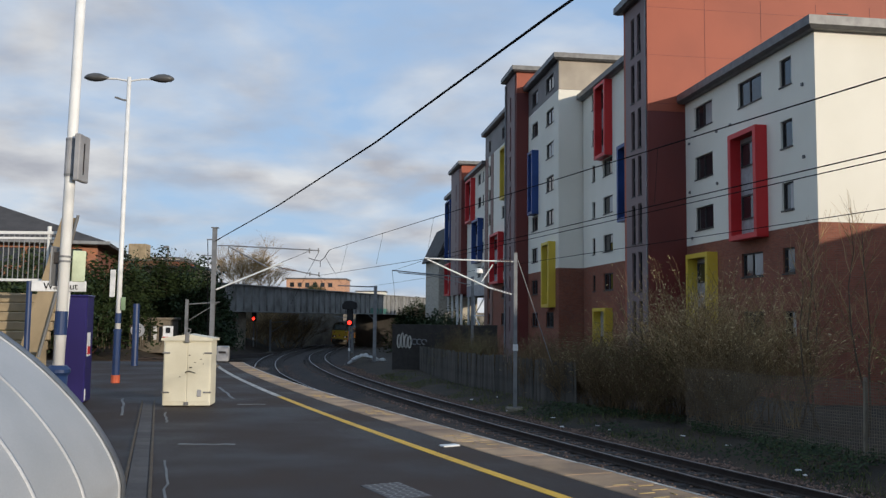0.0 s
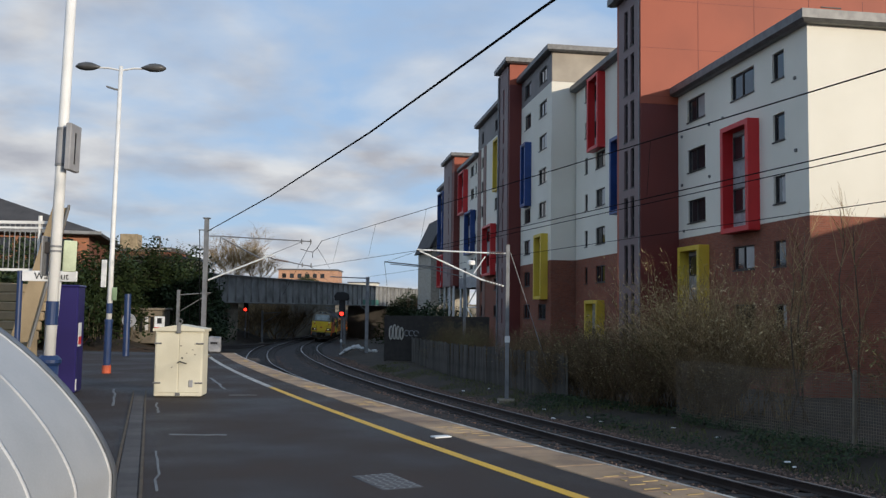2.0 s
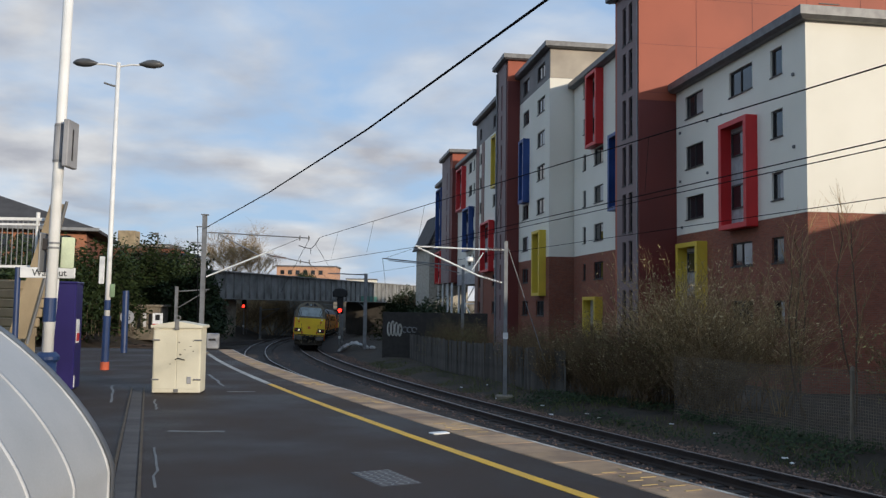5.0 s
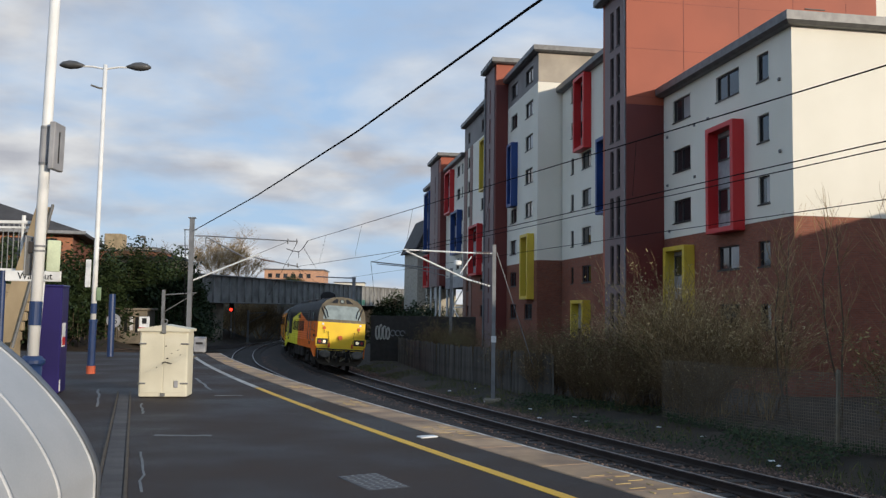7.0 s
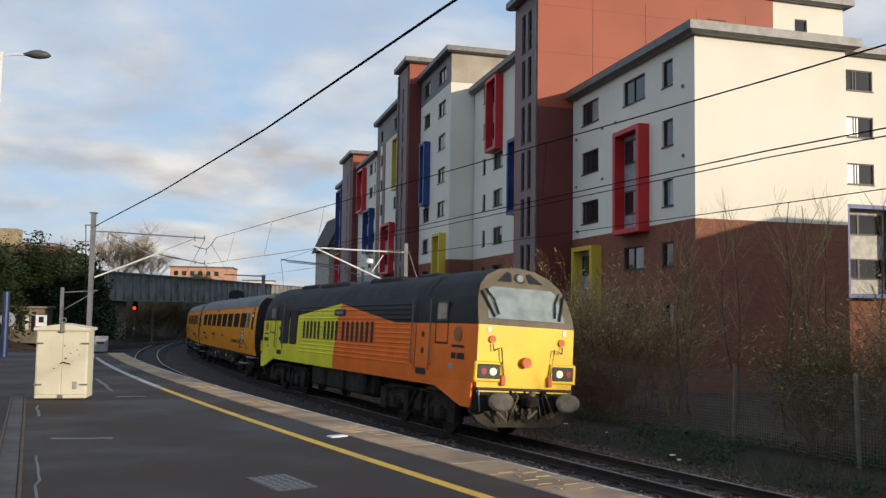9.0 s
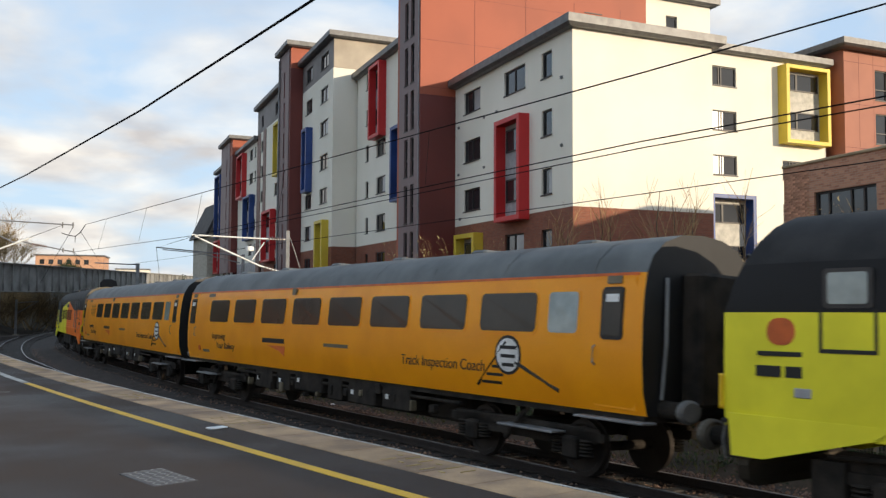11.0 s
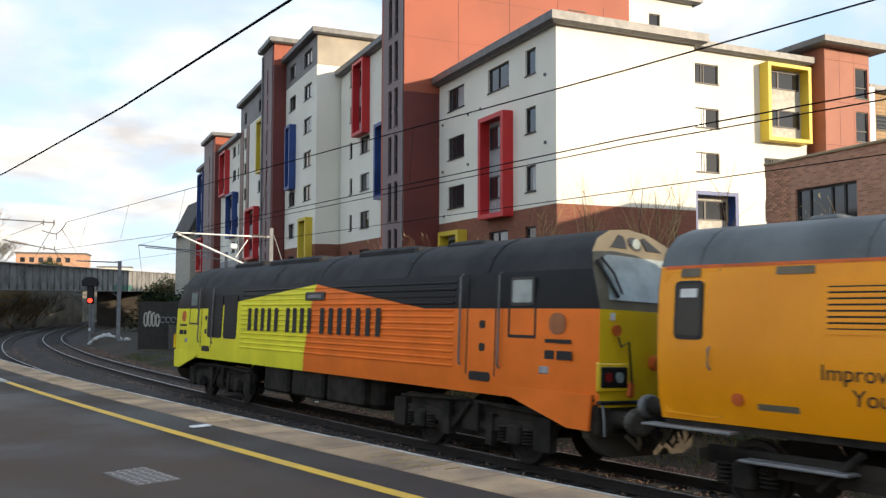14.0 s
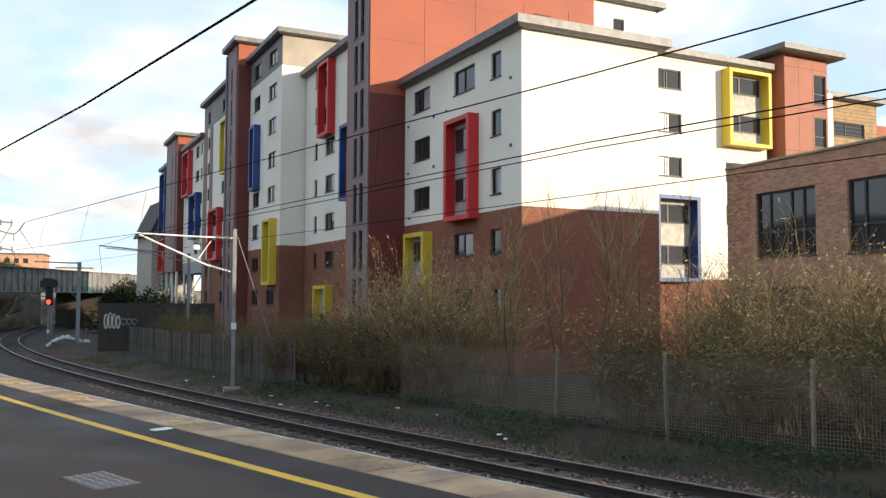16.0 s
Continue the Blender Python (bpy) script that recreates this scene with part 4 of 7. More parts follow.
COACH_GLASS = mat("tinted_coach_glass", (0.05, 0.04, 0.03), 0.2, rgb2=(0.035, 0.03, 0.024), spec=0.3, fine=0.0, scale=1.0)
# On the windscreens this pale base colour stands in for reflected sky.
SCREEN = mat("windscreen_glass", (0.28, 0.33, 0.32), 0.1, spec=0.8, fine=0.0)
ORANGE_LINE = mat("orange_cantrail_line", (0.75, 0.14, 0.02), 0.5)
LAMP_RED = mat("red_lens", (0.35, 0.02, 0.02), 0.3, coat=0.5)
CAP_ORANGE = mat("orange_socket_cap", (0.7, 0.14, 0.03), 0.5)
GRILLE = mat("black_grille", (0.014, 0.014, 0.015), 0.6)


def rounded(a0, a1, z0, z1, r, x, depth, k=4):
    """A plate with rounded corners standing at x, in the y-z plane."""
    ring = []
    for cy, cz, t0 in ((a1 - r, z1 - r, 0), (a0 + r, z1 - r, 90), (a0 + r, z0 + r, 180), (a1 - r, z0 + r, 270)):
        for i in range(k + 1):
            t = radians(t0 + 90 * i / k)
            ring.append((cy + r * math.cos(t), cz + r * math.sin(t)))
    return Mesh().loft([[(x, p, q) for p, q in ring], [(x + depth, p, q) for p, q in ring]])


def wheel_mesh(r):
    prof = [(0.03, -0.02), (0.12, -0.05), (0.13, -0.06), (0.16, -0.03), (r - 0.1, -0.03), (r - 0.07, -0.065), (r, -0.06), (r + 0.0, 0.05), (r + 0.03, 0.06), (r + 0.03, 0.075), (r - 0.08, 0.07), (0.1, 0.05), (0.03, 0.05)]
    m = Mesh().lathe(prof, 24)
    m.v = [(z, x, y) for x, y, z in m.v]
    return m


LIFT = 0.16      # how far the bodies ride above their wheels


def bogie(parent, yc, r, base, heavy=False):
    """Two wheelsets in a sprung frame."""
    m = Mesh()
    for sx in (-1, 1):
        x0, x1 = sorted((sx * 0.98, sx * 1.1))
        m.loft([[(x0, yc - base / 2 - 0.7, 0.62), (x0, yc - base / 2 - 0.7, 0.75), (x0, yc - 0.9, 0.75), (x0, yc - 0.5, 0.62), (x0, yc + 0.5, 0.62), (x0, yc + 0.9, 0.75), (x0, yc + base / 2 + 0.7, 0.75), (x0, yc + base / 2 + 0.7, 0.62), (x0, yc + 0.8, 0.5), (x0, yc - 0.8, 0.5)],
                [(x1, yc - base / 2 - 0.7, 0.62), (x1, yc - base / 2 - 0.7, 0.75), (x1, yc - 0.9, 0.75), (x1, yc - 0.5, 0.62), (x1, yc + 0.5, 0.62), (x1, yc + 0.9, 0.75), (x1, yc + base / 2 + 0.7, 0.75), (x1, yc + base / 2 + 0.7, 0.62), (x1, yc + 0.8, 0.5), (x1, yc - 0.8, 0.5)]])
    m.box(-1.0, 1.0, yc - 0.35, yc + 0.35, 0.5, 0.8)
    if heavy:                                 # deep outer frames with brackets and sand boxes
        for sx in (-1, 1):
            x0, x1 = sorted((sx * 0.93, sx * 1.03))
            out = [(-base / 2 - 0.95, 0.75), (-base / 2 - 0.6, 0.98), (base / 2 + 0.6, 0.98), (base / 2 + 0.95, 0.75), (base / 2 + 0.8, 0.5), (base / 2 + 0.3, 0.42), (0.7, 0.34), (-0.7, 0.34), (-base / 2 - 0.3, 0.42), (-base / 2 - 0.8, 0.5)]
            m.loft([[(x0, yc + a, b) for a, b in out], [(x1, yc + a, b) for a, b in out]])
            for a, w, z0, z1 in ((-2.1, 0.2, 0.3, 0.85), (2.1, 0.2, 0.3, 0.85), (-0.55, 0.12, 0.3, 0.9), (0.2, 0.22, 0.45, 0.95), (0.75, 0.08, 0.25, 0.8)):
                p, q = sorted((sx * 1.0, sx * 1.16))
                m.box(p, q, yc + a - w, yc + a + w, z0, z1)
            m.tube([(sx * 1.12, yc - base / 2 - 0.7, 0.9), (sx * 1.12, yc, 0.98), (sx * 1.12, yc + base / 2 + 0.7, 0.9)], 0.03, 6)
    b = part("bogie", m, GRIME, parent, "grimy sprung bogie")
    b.location.z = -LIFT
    wm = wheel_mesh(r).mesh("wheel", TYRE, False)
    for dy in (-base / 2, base / 2):
        for sx in (-1, 1):
            w = part("wheel", wm, TYRE, b)
            w.matrix_basis = pose(sx * 0.78, yc + dy, r, 0, 0, 180 if sx > 0 else 0)
            a = Mesh().cham(min(sx * 0.95, sx * 1.2), max(sx * 0.95, sx * 1.2), yc + dy - 0.17, yc + dy + 0.17, r - 0.16, r + 0.2, 0.04)
            part("axle_box", a, GRIME, b)
            for e in (-0.32, 0.32):
                sp = Mesh()
                for k in range(5):
                    sp.lathe([(0.10, 0), (0.125, 0.02), (0.10, 0.04)], 10, (sx * 1.08, yc + dy + e, 0.36 + 0.055 * k))
                part("spring", sp, GRIME, b)
        ax = Mesh().tube([(-0.95, yc + dy, r), (0.95, yc + dy, r)], 0.08, 10)
        part("axle", ax, GRIME, b)
    for sx in (-1, 1):
        d = Mesh().tube([(sx * 1.15, yc - 0.3, 0.45), (sx * 1.2, yc + 0.25, 0.95)], 0.05, 8)
        part("damper", d, GRIME, b)


def buffers(parent, y, sgn, z=1.06, r=0.24, material=None):
    for sx in (-1, 1):
        m = Mesh().tube([(sx * 0.87, y, z), (sx * 0.87, y + sgn * 0.42, z)], 0.13, 14)
        b = part("buffer", m, GRIME, parent)
        h = Mesh().loft([[(sx * 0.87 + r * 1.25 * math.cos(t) * k, y + sgn * q, z + r * 0.85 * math.sin(t) * k) for t in [2 * math.pi * i / 18 for i in range(18)]] for k, q in ((0.85, 0.42), (1.0, 0.45), (1.0, 0.5), (0.8, 0.54))])
        part("buffer_head", h, material or STEEL_DULL, b, "oval buffer head")


LOCO_HALF = 9.35
LOCO_PROF = [(1.305, 0.98), (1.345, 1.3), (1.345, 2.0), (1.345, 2.47), (1.325, 2.8), (1.27, 3.1), (1.14, 3.4), (0.9, 3.63), (0.5, 3.8), (0.0, 3.86)]


def loco_rake(z):
    return 0.0 if z < 2.47 else 0.62 * ((z - 2.47) / 1.39) ** 1.25


def loco_ring(y, taper, sgn):
    pts = [(x * taper, y - sgn * loco_rake(z), z) for x, z in LOCO_PROF]
    return pts + [(-x, yy, z) for x, yy, z in reversed(pts[:-1])]


def build_loco(lit):
    t = thing("locomotive", pose(0, 0, 0), "lime, orange and black diesel locomotive with yellow nose", "locomotive", "locomotives of the train")
    H = LOCO_HALF
    body = Mesh()
    stations = [(-H, 0.945, -1), (-H + 0.35, 0.975, -1), (-H + 1.0, 1.0, -1)] + [(yy, 1.0, 0) for yy in np.linspace(-7.4, 7.4, 9)] + [(H - 1.0, 1.0, 1), (H - 0.35, 0.975, 1), (H, 0.945, 1)]
    half = [loco_ring(*q) for q in stations]
    sides = [[r[i] for i in range(0, 6)] for r in half]
    body.loft(sides, caps=False, closed=False)
    body.loft([[r[len(r) - 1 - i] for i in range(0, 6)] for r in half], caps=False, closed=False)
    part("body", body, LIVERY, t, "lime and orange painted body side", True)
    top = Mesh()
    top.loft([r[5:len(r) - 5] for r in half], caps=False, closed=False)
    part("roof", top, LOCO_ROOF, t, "sooty black roof", True)
    floor = Mesh().box(-1.28, 1.28, -H + 0.1, H - 0.1, 1.05, 1.16)
    part("underframe", floor, GRIME, t)
    # ends
    for sgn in (-1, 1):
        r = half[-1] if sgn > 0 else half[0]
        def strip_face(i0, i1, mt, name, label=""):
            mm = Mesh()
            rows = [[r[i], r[len(r) - 1 - i]] for i in range(i0, i1 + 1)]
            mm.loft(rows, caps=False, closed=False)
            return part(name, mm, mt, t, label)
        strip_face(0, 3, NOSE_YELLOW, "nose_panel", "bright yellow warning panel")
        strip_face(3, 9, KHAKI, "cab_front", "brown grimed windscreen surround")
        # windscreen: a plate that follows the rake
        z0, z1 = 2.62, 3.36
        sc = Mesh()
        def on(x, z, e):
            return (x, sgn * (H + e - loco_rake(z)), z)
        sc.loft([[on(-1.02, z0, e), on(1.02, z0, e), on(0.93, z1 - 0.1, e), on(0.8, z1, e), on(-0.8, z1, e), on(-0.93, z1 - 0.1, e)] for e in (0.0, 0.015)])
        part("windscreen", sc, SCREEN, t, "raked windscreen, painted pale for reflected sky")
        for sx in (-1, 1):
            wp = Mesh().tube([on(sx * 0.98, 3.3, 0.05), on(sx * 0.82, 3.05, 0.06), on(sx * 0.75, 2.72, 0.05)], 0.022, 6)
            wp.tube([on(sx * 1.1, 3.25, 0.05), on(sx * 0.86, 2.66, 0.05)], 0.03, 6)
            part("wiper", wp, BLACK, t)
            hb = Mesh()
            hb.cham(sx * 0.98 - 0.3, sx * 0.98 + 0.3, min(sgn * H, sgn * (H + 0.06)), max(sgn * H, sgn * (H + 0.06)), 1.27, 1.6, 0.02)
            sur = Mesh().cham(sx * 0.98 - 0.36, sx * 0.98 + 0.36, min(sgn * H, sgn * (H + 0.045)), max(sgn * H, sgn * (H + 0.045)), 1.2, 1.66, 0.03)
            part("lamp_surround", sur, NOSE_YELLOW, t)
            cl = part("headlamp_case", hb, BLACK, t, "black headlamp housing")
            for q, mt, rr in ((-0.1, HEAD_LIGHT if (lit and sgn > 0) else SCREEN, 0.085), (0.14, LAMP_RED, 0.075)):
                d = Mesh().tube([(sx * (0.98 + q), sgn * (H + 0.05), 1.435), (sx * (0.98 + q), sgn * (H + 0.075), 1.435)], rr, 14)
                part("lamp", d, mt, cl)
            cp = Mesh().cham(sx * 0.62 - 0.06, sx * 0.62 + 0.06, min(sgn * H, sgn * (H + 0.09)), max(sgn * H, sgn * (H + 0.09)), 1.13, 1.36, 0.02)
            part("socket", cp, CAP_ORANGE, t, "orange jumper socket")
            cp = Mesh().tube([(sx * 0.92, sgn * H, 2.15), (sx * 0.92, sgn * (H + 0.05), 2.15)], 0.085, 12)
            part("warning_disc", cp, CAP_ORANGE, t)
            cb = Mesh().tube([(sx * 0.92, sgn * (H + 0.06), 2.05), (sx * 0.9, sgn * (H + 0.1), 1.9), (sx * 0.7, sgn * (H + 0.08), 1.98), (sx * 0.62, sgn * (H + 0.08), 1.36)], 0.016, 6)
            part("jumper_cable", cb, BLACK, t)
            fk = Mesh().cham(sx * 1.0 - 0.05, sx * 1.0 + 0.05, min(sgn * H, sgn * (H + 0.02)), max(sgn * H, sgn * (H + 0.02)), 2.1 + 0.2, 2.42, 0.004)
            part("data_plate", fk, SIGN_WHITE, t)
        cp = Mesh().tube([(0.05, sgn * H, 1.66), (0.05, sgn * (H + 0.14), 1.66)], 0.12, 12); part("coupler_cap", cp, CAP_ORANGE, t)
        for kind, shape in (("marker_light", [(0.15 * math.cos(q), 3.6 + 0.12 * math.sin(q)) for q in [2 * math.pi * i / 14 for i in range(14)]]),
                            ("marker_recess", [(-0.62, 3.5), (-0.24, 3.5), (-0.2, 3.7), (-0.3, 3.74)]), ("marker_recess", [(0.62, 3.5), (0.3, 3.74), (0.2, 3.7), (0.24, 3.5)])):
            mm = Mesh().loft([[(x, sgn * (H + q - loco_rake(z)), z) for x, z in shape] for q in (0.0, 0.02)])
            part(kind, mm, BLACK if kind == "marker_recess" else FRAME_DARK, t)
        mm = Mesh().loft([[(0.09 * math.cos(q), sgn * (H + e - loco_rake(3.6)), 3.6 + 0.09 * math.sin(q)) for q in [2 * math.pi * i / 14 for i in range(14)]] for e in (0.02, 0.06)])
        part("marker_lens", mm, SCREEN, t, "round glass lens")
        lip = Mesh().cham(-1.27, 1.27, min(sgn * (H - 0.05), sgn * (H + 0.05)), max(sgn * (H - 0.05), sgn * (H + 0.05)), 1.02, 1.08, 0.015)
        part("nose_lip", lip, BLACK, t)
        bf = Mesh().box(-1.25, 1.25, min(sgn * (H - 0.4), sgn * (H - 0.02)), max(sgn * (H - 0.4), sgn * (H - 0.02)), 0.58, 1.02)
        part("buffer_beam", bf, GRIME, t)
        buffers(t, sgn * (H - 0.02), sgn, z=0.8, r=0.25, material=BUFFER_GREY)
        rnd = random.Random(4)
        for q in range(11):
            x = -0.62 + 0.124 * q
            x1, x2, low = x + rnd.uniform(-0.16, 0.16), x + rnd.uniform(-0.25, 0.25), rnd.uniform(0.35, 0.55)
            hs = Mesh().tube([(x, sgn * (H - 0.02), rnd.uniform(0.85, 1.05)), (x, sgn * (H + 0.14), 0.9), (x1, sgn * (H + 0.2), low + 0.12), (x1 * 0.9 + 0.05, sgn * (H + 0.19), low), (x2, sgn * (H + 0.12), low + 0.2)], rnd.choice((0.018, 0.026, 0.034)), 6)
            part("brake_hose", hs, (BLACK, KHAKI, GRIME)[q % 3], t)
        for q in range(7):
            x, zz = rnd.uniform(-0.55, 0.55), rnd.uniform(0.5, 0.95)
            part("valve", Mesh().cham(x - 0.06, x + 0.06, min(sgn * (H - 0.03), sgn * (H + 0.09)), max(sgn * (H - 0.03), sgn * (H + 0.09)), zz, zz + rnd.uniform(0.08, 0.18), 0.02), KHAKI if q % 2 else GRIME, t)
        for sx in (-1, 1):
            st = Mesh().tube([(sx * 1.2, sgn * (H + 0.02), 1.04), (sx * 1.2, sgn * (H + 0.06), 0.8), (sx * 1.16, sgn * (H + 0.04), 0.55)], 0.018, 6)
            part("step_rail", st, STEEL, t)
        ck = Mesh().cham(-0.14, 0.14, min(sgn * H, sgn * (H + 0.4)), max(sgn * H, sgn * (H + 0.4)), 0.66, 0.92, 0.05); part("coupling_hook", ck, GRIME, t)
        pl = Mesh().loft([[(-1.28 * w, sgn * (H - 0.35 + e), zz), (1.28 * w, sgn * (H - 0.35 + e), zz), (1.28 * w, sgn * (H - 0.5 + e), zz), (-1.28 * w, sgn * (H - 0.5 + e), zz)] for w, e, zz in ((0.66, 0.26, 0.2), (0.85, 0.24, 0.3), (0.97, 0.16, 0.5), (1.0, 0.1, 0.9))])
        part("snowplough", pl, GRIME_TAN, t, "dusty curved obstacle deflector")
        # skirt wedge under the cab side
        for sx in (-1, 1):
            x0, x1 = sorted((sx * 1.28, sx * 1.335))
            poly = [(sgn * 7.15, 1.16), (sgn * 7.35, 1.0), (sgn * 8.75, 0.62), (sgn * 9.2, 0.62), (sgn * 9.25, 1.16)]
            w = Mesh().loft([[(x0, a, b) for a, b in poly], [(x1, a, b) for a, b in poly]])
            part("cab_skirt", w, LIVERY, t)
            for yy in (6.0, 7.1):
                hr = Mesh().tube([(sx * 1.36, sgn * yy, 1.45), (sx * 1.4, sgn * yy, 1.5), (sx * 1.4, sgn * yy, 3.05), (sx * 1.34, sgn * yy, 3.1)], 0.02, 8)
                part("handrail", hr, STEEL_DULL, t, "steel grab rail")
            fr = rounded(min(sgn * 7.35, sgn * 7.95), max(sgn * 7.35, sgn * 7.95), 2.52, 3.0, 0.05, sx * 1.328 if sx > 0 else -1.352, 0.024)
            w = part("cab_window", fr, FRAME_DARK, t)
            part("pane", rounded(min(sgn * 7.41, sgn * 7.89), max(sgn * 7.41, sgn * 7.89), 2.57, 2.95, 0.04, sx * 1.345 if sx > 0 else -1.362, 0.017), SCREEN, w)
            dr = Mesh()
            for a0, a1, b0, b1 in ((7.3, 8.0, 1.98, 2.03), (7.3, 7.34, 2.03, 2.5), (7.96, 8.0, 2.03, 2.5)):
                lo, hi = sorted((sgn * a0, sgn * a1))
                dr.box(min(sx * 1.344, sx * 1.352), max(sx * 1.344, sx * 1.352), lo, hi, b0, b1)
            part("window_drop_frame", dr, BLACK, t)
            gd = Mesh()
            for a0, a1, b0, b1 in ((6.15, 6.18, 1.3, 3.05), (6.95, 6.98, 1.3, 3.05)):
                lo, hi = sorted((sgn * a0, sgn * a1))
                gd.box(min(sx * 1.343, sx * 1.35), max(sx * 1.343, sx * 1.35), lo, hi, b0, b1)
            part("door_gap", gd, BLACK, t)
            for zz in (1.72, 2.12):
                part("door_catch", rounded(sgn * 6.6 - 0.08, sgn * 6.6 + 0.08, zz, zz + 0.14, 0.04, sx * 1.34 if sx > 0 else -1.35, 0.01), BLACK, t)
            part("step_pocket", rounded(sgn * 6.55 - 0.3, sgn * 6.55 + 0.3, 1.2, 1.36, 0.06, sx * 1.335 if sx > 0 else -1.35, 0.015), GRILLE, t)
            for a0, a1, b0, b1 in ((8.22, 8.44, 1.66, 1.8), (8.5, 8.84, 1.66, 1.8), (8.22, 8.82, 1.92, 1.98)):
                part("number_bar", Mesh().box(min(sx * 1.344, sx * 1.35), max(sx * 1.344, sx * 1.35), min(sgn * a0, sgn * a1), max(sgn * a0, sgn * a1), b0, b1), DARK_TEXT, t)
            part("side_lamp", Mesh().cham(min(sx * 1.33, sx * 1.36), max(sx * 1.33, sx * 1.36), min(sgn * 8.1, sgn * 8.32), max(sgn * 8.1, sgn * 8.32), 1.42, 1.54, 0.01), PANEL_GREY, t)
            part("crest_disc", rounded(sgn * 8.5 - 0.19, sgn * 8.5 + 0.19, 2.06, 2.4, 0.15, sx * 1.342 if sx > 0 else -1.348, 0.006), CAP_ORANGE if sgn < 0 else mat("brown_crest", (0.4, 0.14, 0.05), 0.5), t)
    # ribs, grilles and plain bars in place of the large lettering
    for sx in (-1, 1):
        me = Mesh().loft([[(sx * 1.34, a, -0.03), (sx * 1.366, a, -0.012), (sx * 1.366, a, 0.012), (sx * 1.34, a, 0.03)] for a in (-4.0, 5.75)])
        for k in range(13):
            z = 1.42 + 0.128 * k
            mm = Mesh(); mm.v = [(x - (0.05 if z > 2.9 else 0.02 if z > 2.6 else 0) * sx, y, zz + z) for x, y, zz in me.v]; mm.f = list(me.f)
            part("body_rib", mm, LIVERY, t)
        for a0, a1 in ((-6.45, -5.35), (-5.22, -4.3)):
            g = part("intake_grille", rounded(a0, a1, 1.62, 2.86, 0.12, sx * 1.335 if sx > 0 else -1.362, 0.027), GRILLE, t, "black air intake grille")
            for q in range(9):
                part("louvre", Mesh().box(min(sx * 1.36, sx * 1.372), max(sx * 1.36, sx * 1.372), a0 + 0.1, a1 - 0.1, 1.72 + 0.125 * q, 1.745 + 0.125 * q), GRILLE, g)
        y = -3.5
        for word, wd in ((5, 0.41), (4, 0.385), (7, 0.41)):
            for c in range(word):
                x0, x1 = min(sx * 1.366, sx * 1.372), max(sx * 1.366, sx * 1.372)
                q = Mesh().box(x0, x1, y, y + 0.19, 1.88, 2.48)
                part("lettering_bar", q, DARK_TEXT, t)
                y += wd
            y += 0.25
        part("nameplate", Mesh().cham(min(sx * 1.335, sx * 1.375), max(sx * 1.335, sx * 1.375), -0.2, 0.75, 2.66, 2.86, 0.01), FRAME_DARK, t, "dark cast nameplate")
        part("name_bar", Mesh().box(min(sx * 1.374, sx * 1.38), max(sx * 1.374, sx * 1.38), -0.05, 0.6, 2.72, 2.8), STEEL, t)
        for a0, a1 in ((-2.6, -1.2), (-1.0, 0.6), (0.8, 2.4)):
            part("tank_panel", Mesh().cham(min(sx * 0.9, sx * 1.22), max(sx * 0.9, sx * 1.22), a0, a1, 0.35, 1.05, 0.06), GRIME, t)
    for a0, a1, w, h in ((-6.2, -4.2, 0.72, 3.86), (-3.6, -0.6, 0.8, 3.83), (1.2, 3.6, 0.78, 3.83), (4.4, 5.6, 0.6, 3.85)):
        part("roof_hatch", Mesh().cham(-w, w, a0, a1, 3.55, h, 0.06), LOCO_ROOF, t)
    for a in (-7.2, -2.2, 0.3, 4.0, 6.6):
        rr = Mesh().loft([[(x * 1.006, a + e, z + 0.012) for x, z in LOCO_PROF[5:]] + [(-x * 1.006, a + e, z + 0.012) for x, z in reversed(LOCO_PROF[5:-1])] for e in (-0.05, 0.05)], caps=False, closed=False)
        part("roof_rib", rr, LOCO_ROOF, t)
    part("fuel_tank", Mesh().cham(-1.0, 1.0, -2.9, 2.8, 0.3, 1.06, 0.12), GRIME, t)
    for yc in (-5.9, 5.9):
        bogie(t, yc, 0.48, 2.8, True)
    return t


COACH_HALF = 10.05
COACH_PROF = [(1.24, 0.96), (1.34, 1.3), (1.375, 1.75), (1.375, 2.3), (1.345, 2.75), (1.29, 3.06), (1.16, 3.32), (0.9, 3.54), (0.5, 3.68), (0.0, 3.72)]


def coach_x(z):
    for (x0, z0), (x1, z1) in zip(COACH_PROF, COACH_PROF[1:]):
        if z0 <= z <= z1:
            return x0 + (x1 - x0) * (z - z0) / (z1 - z0)
    return 1.3


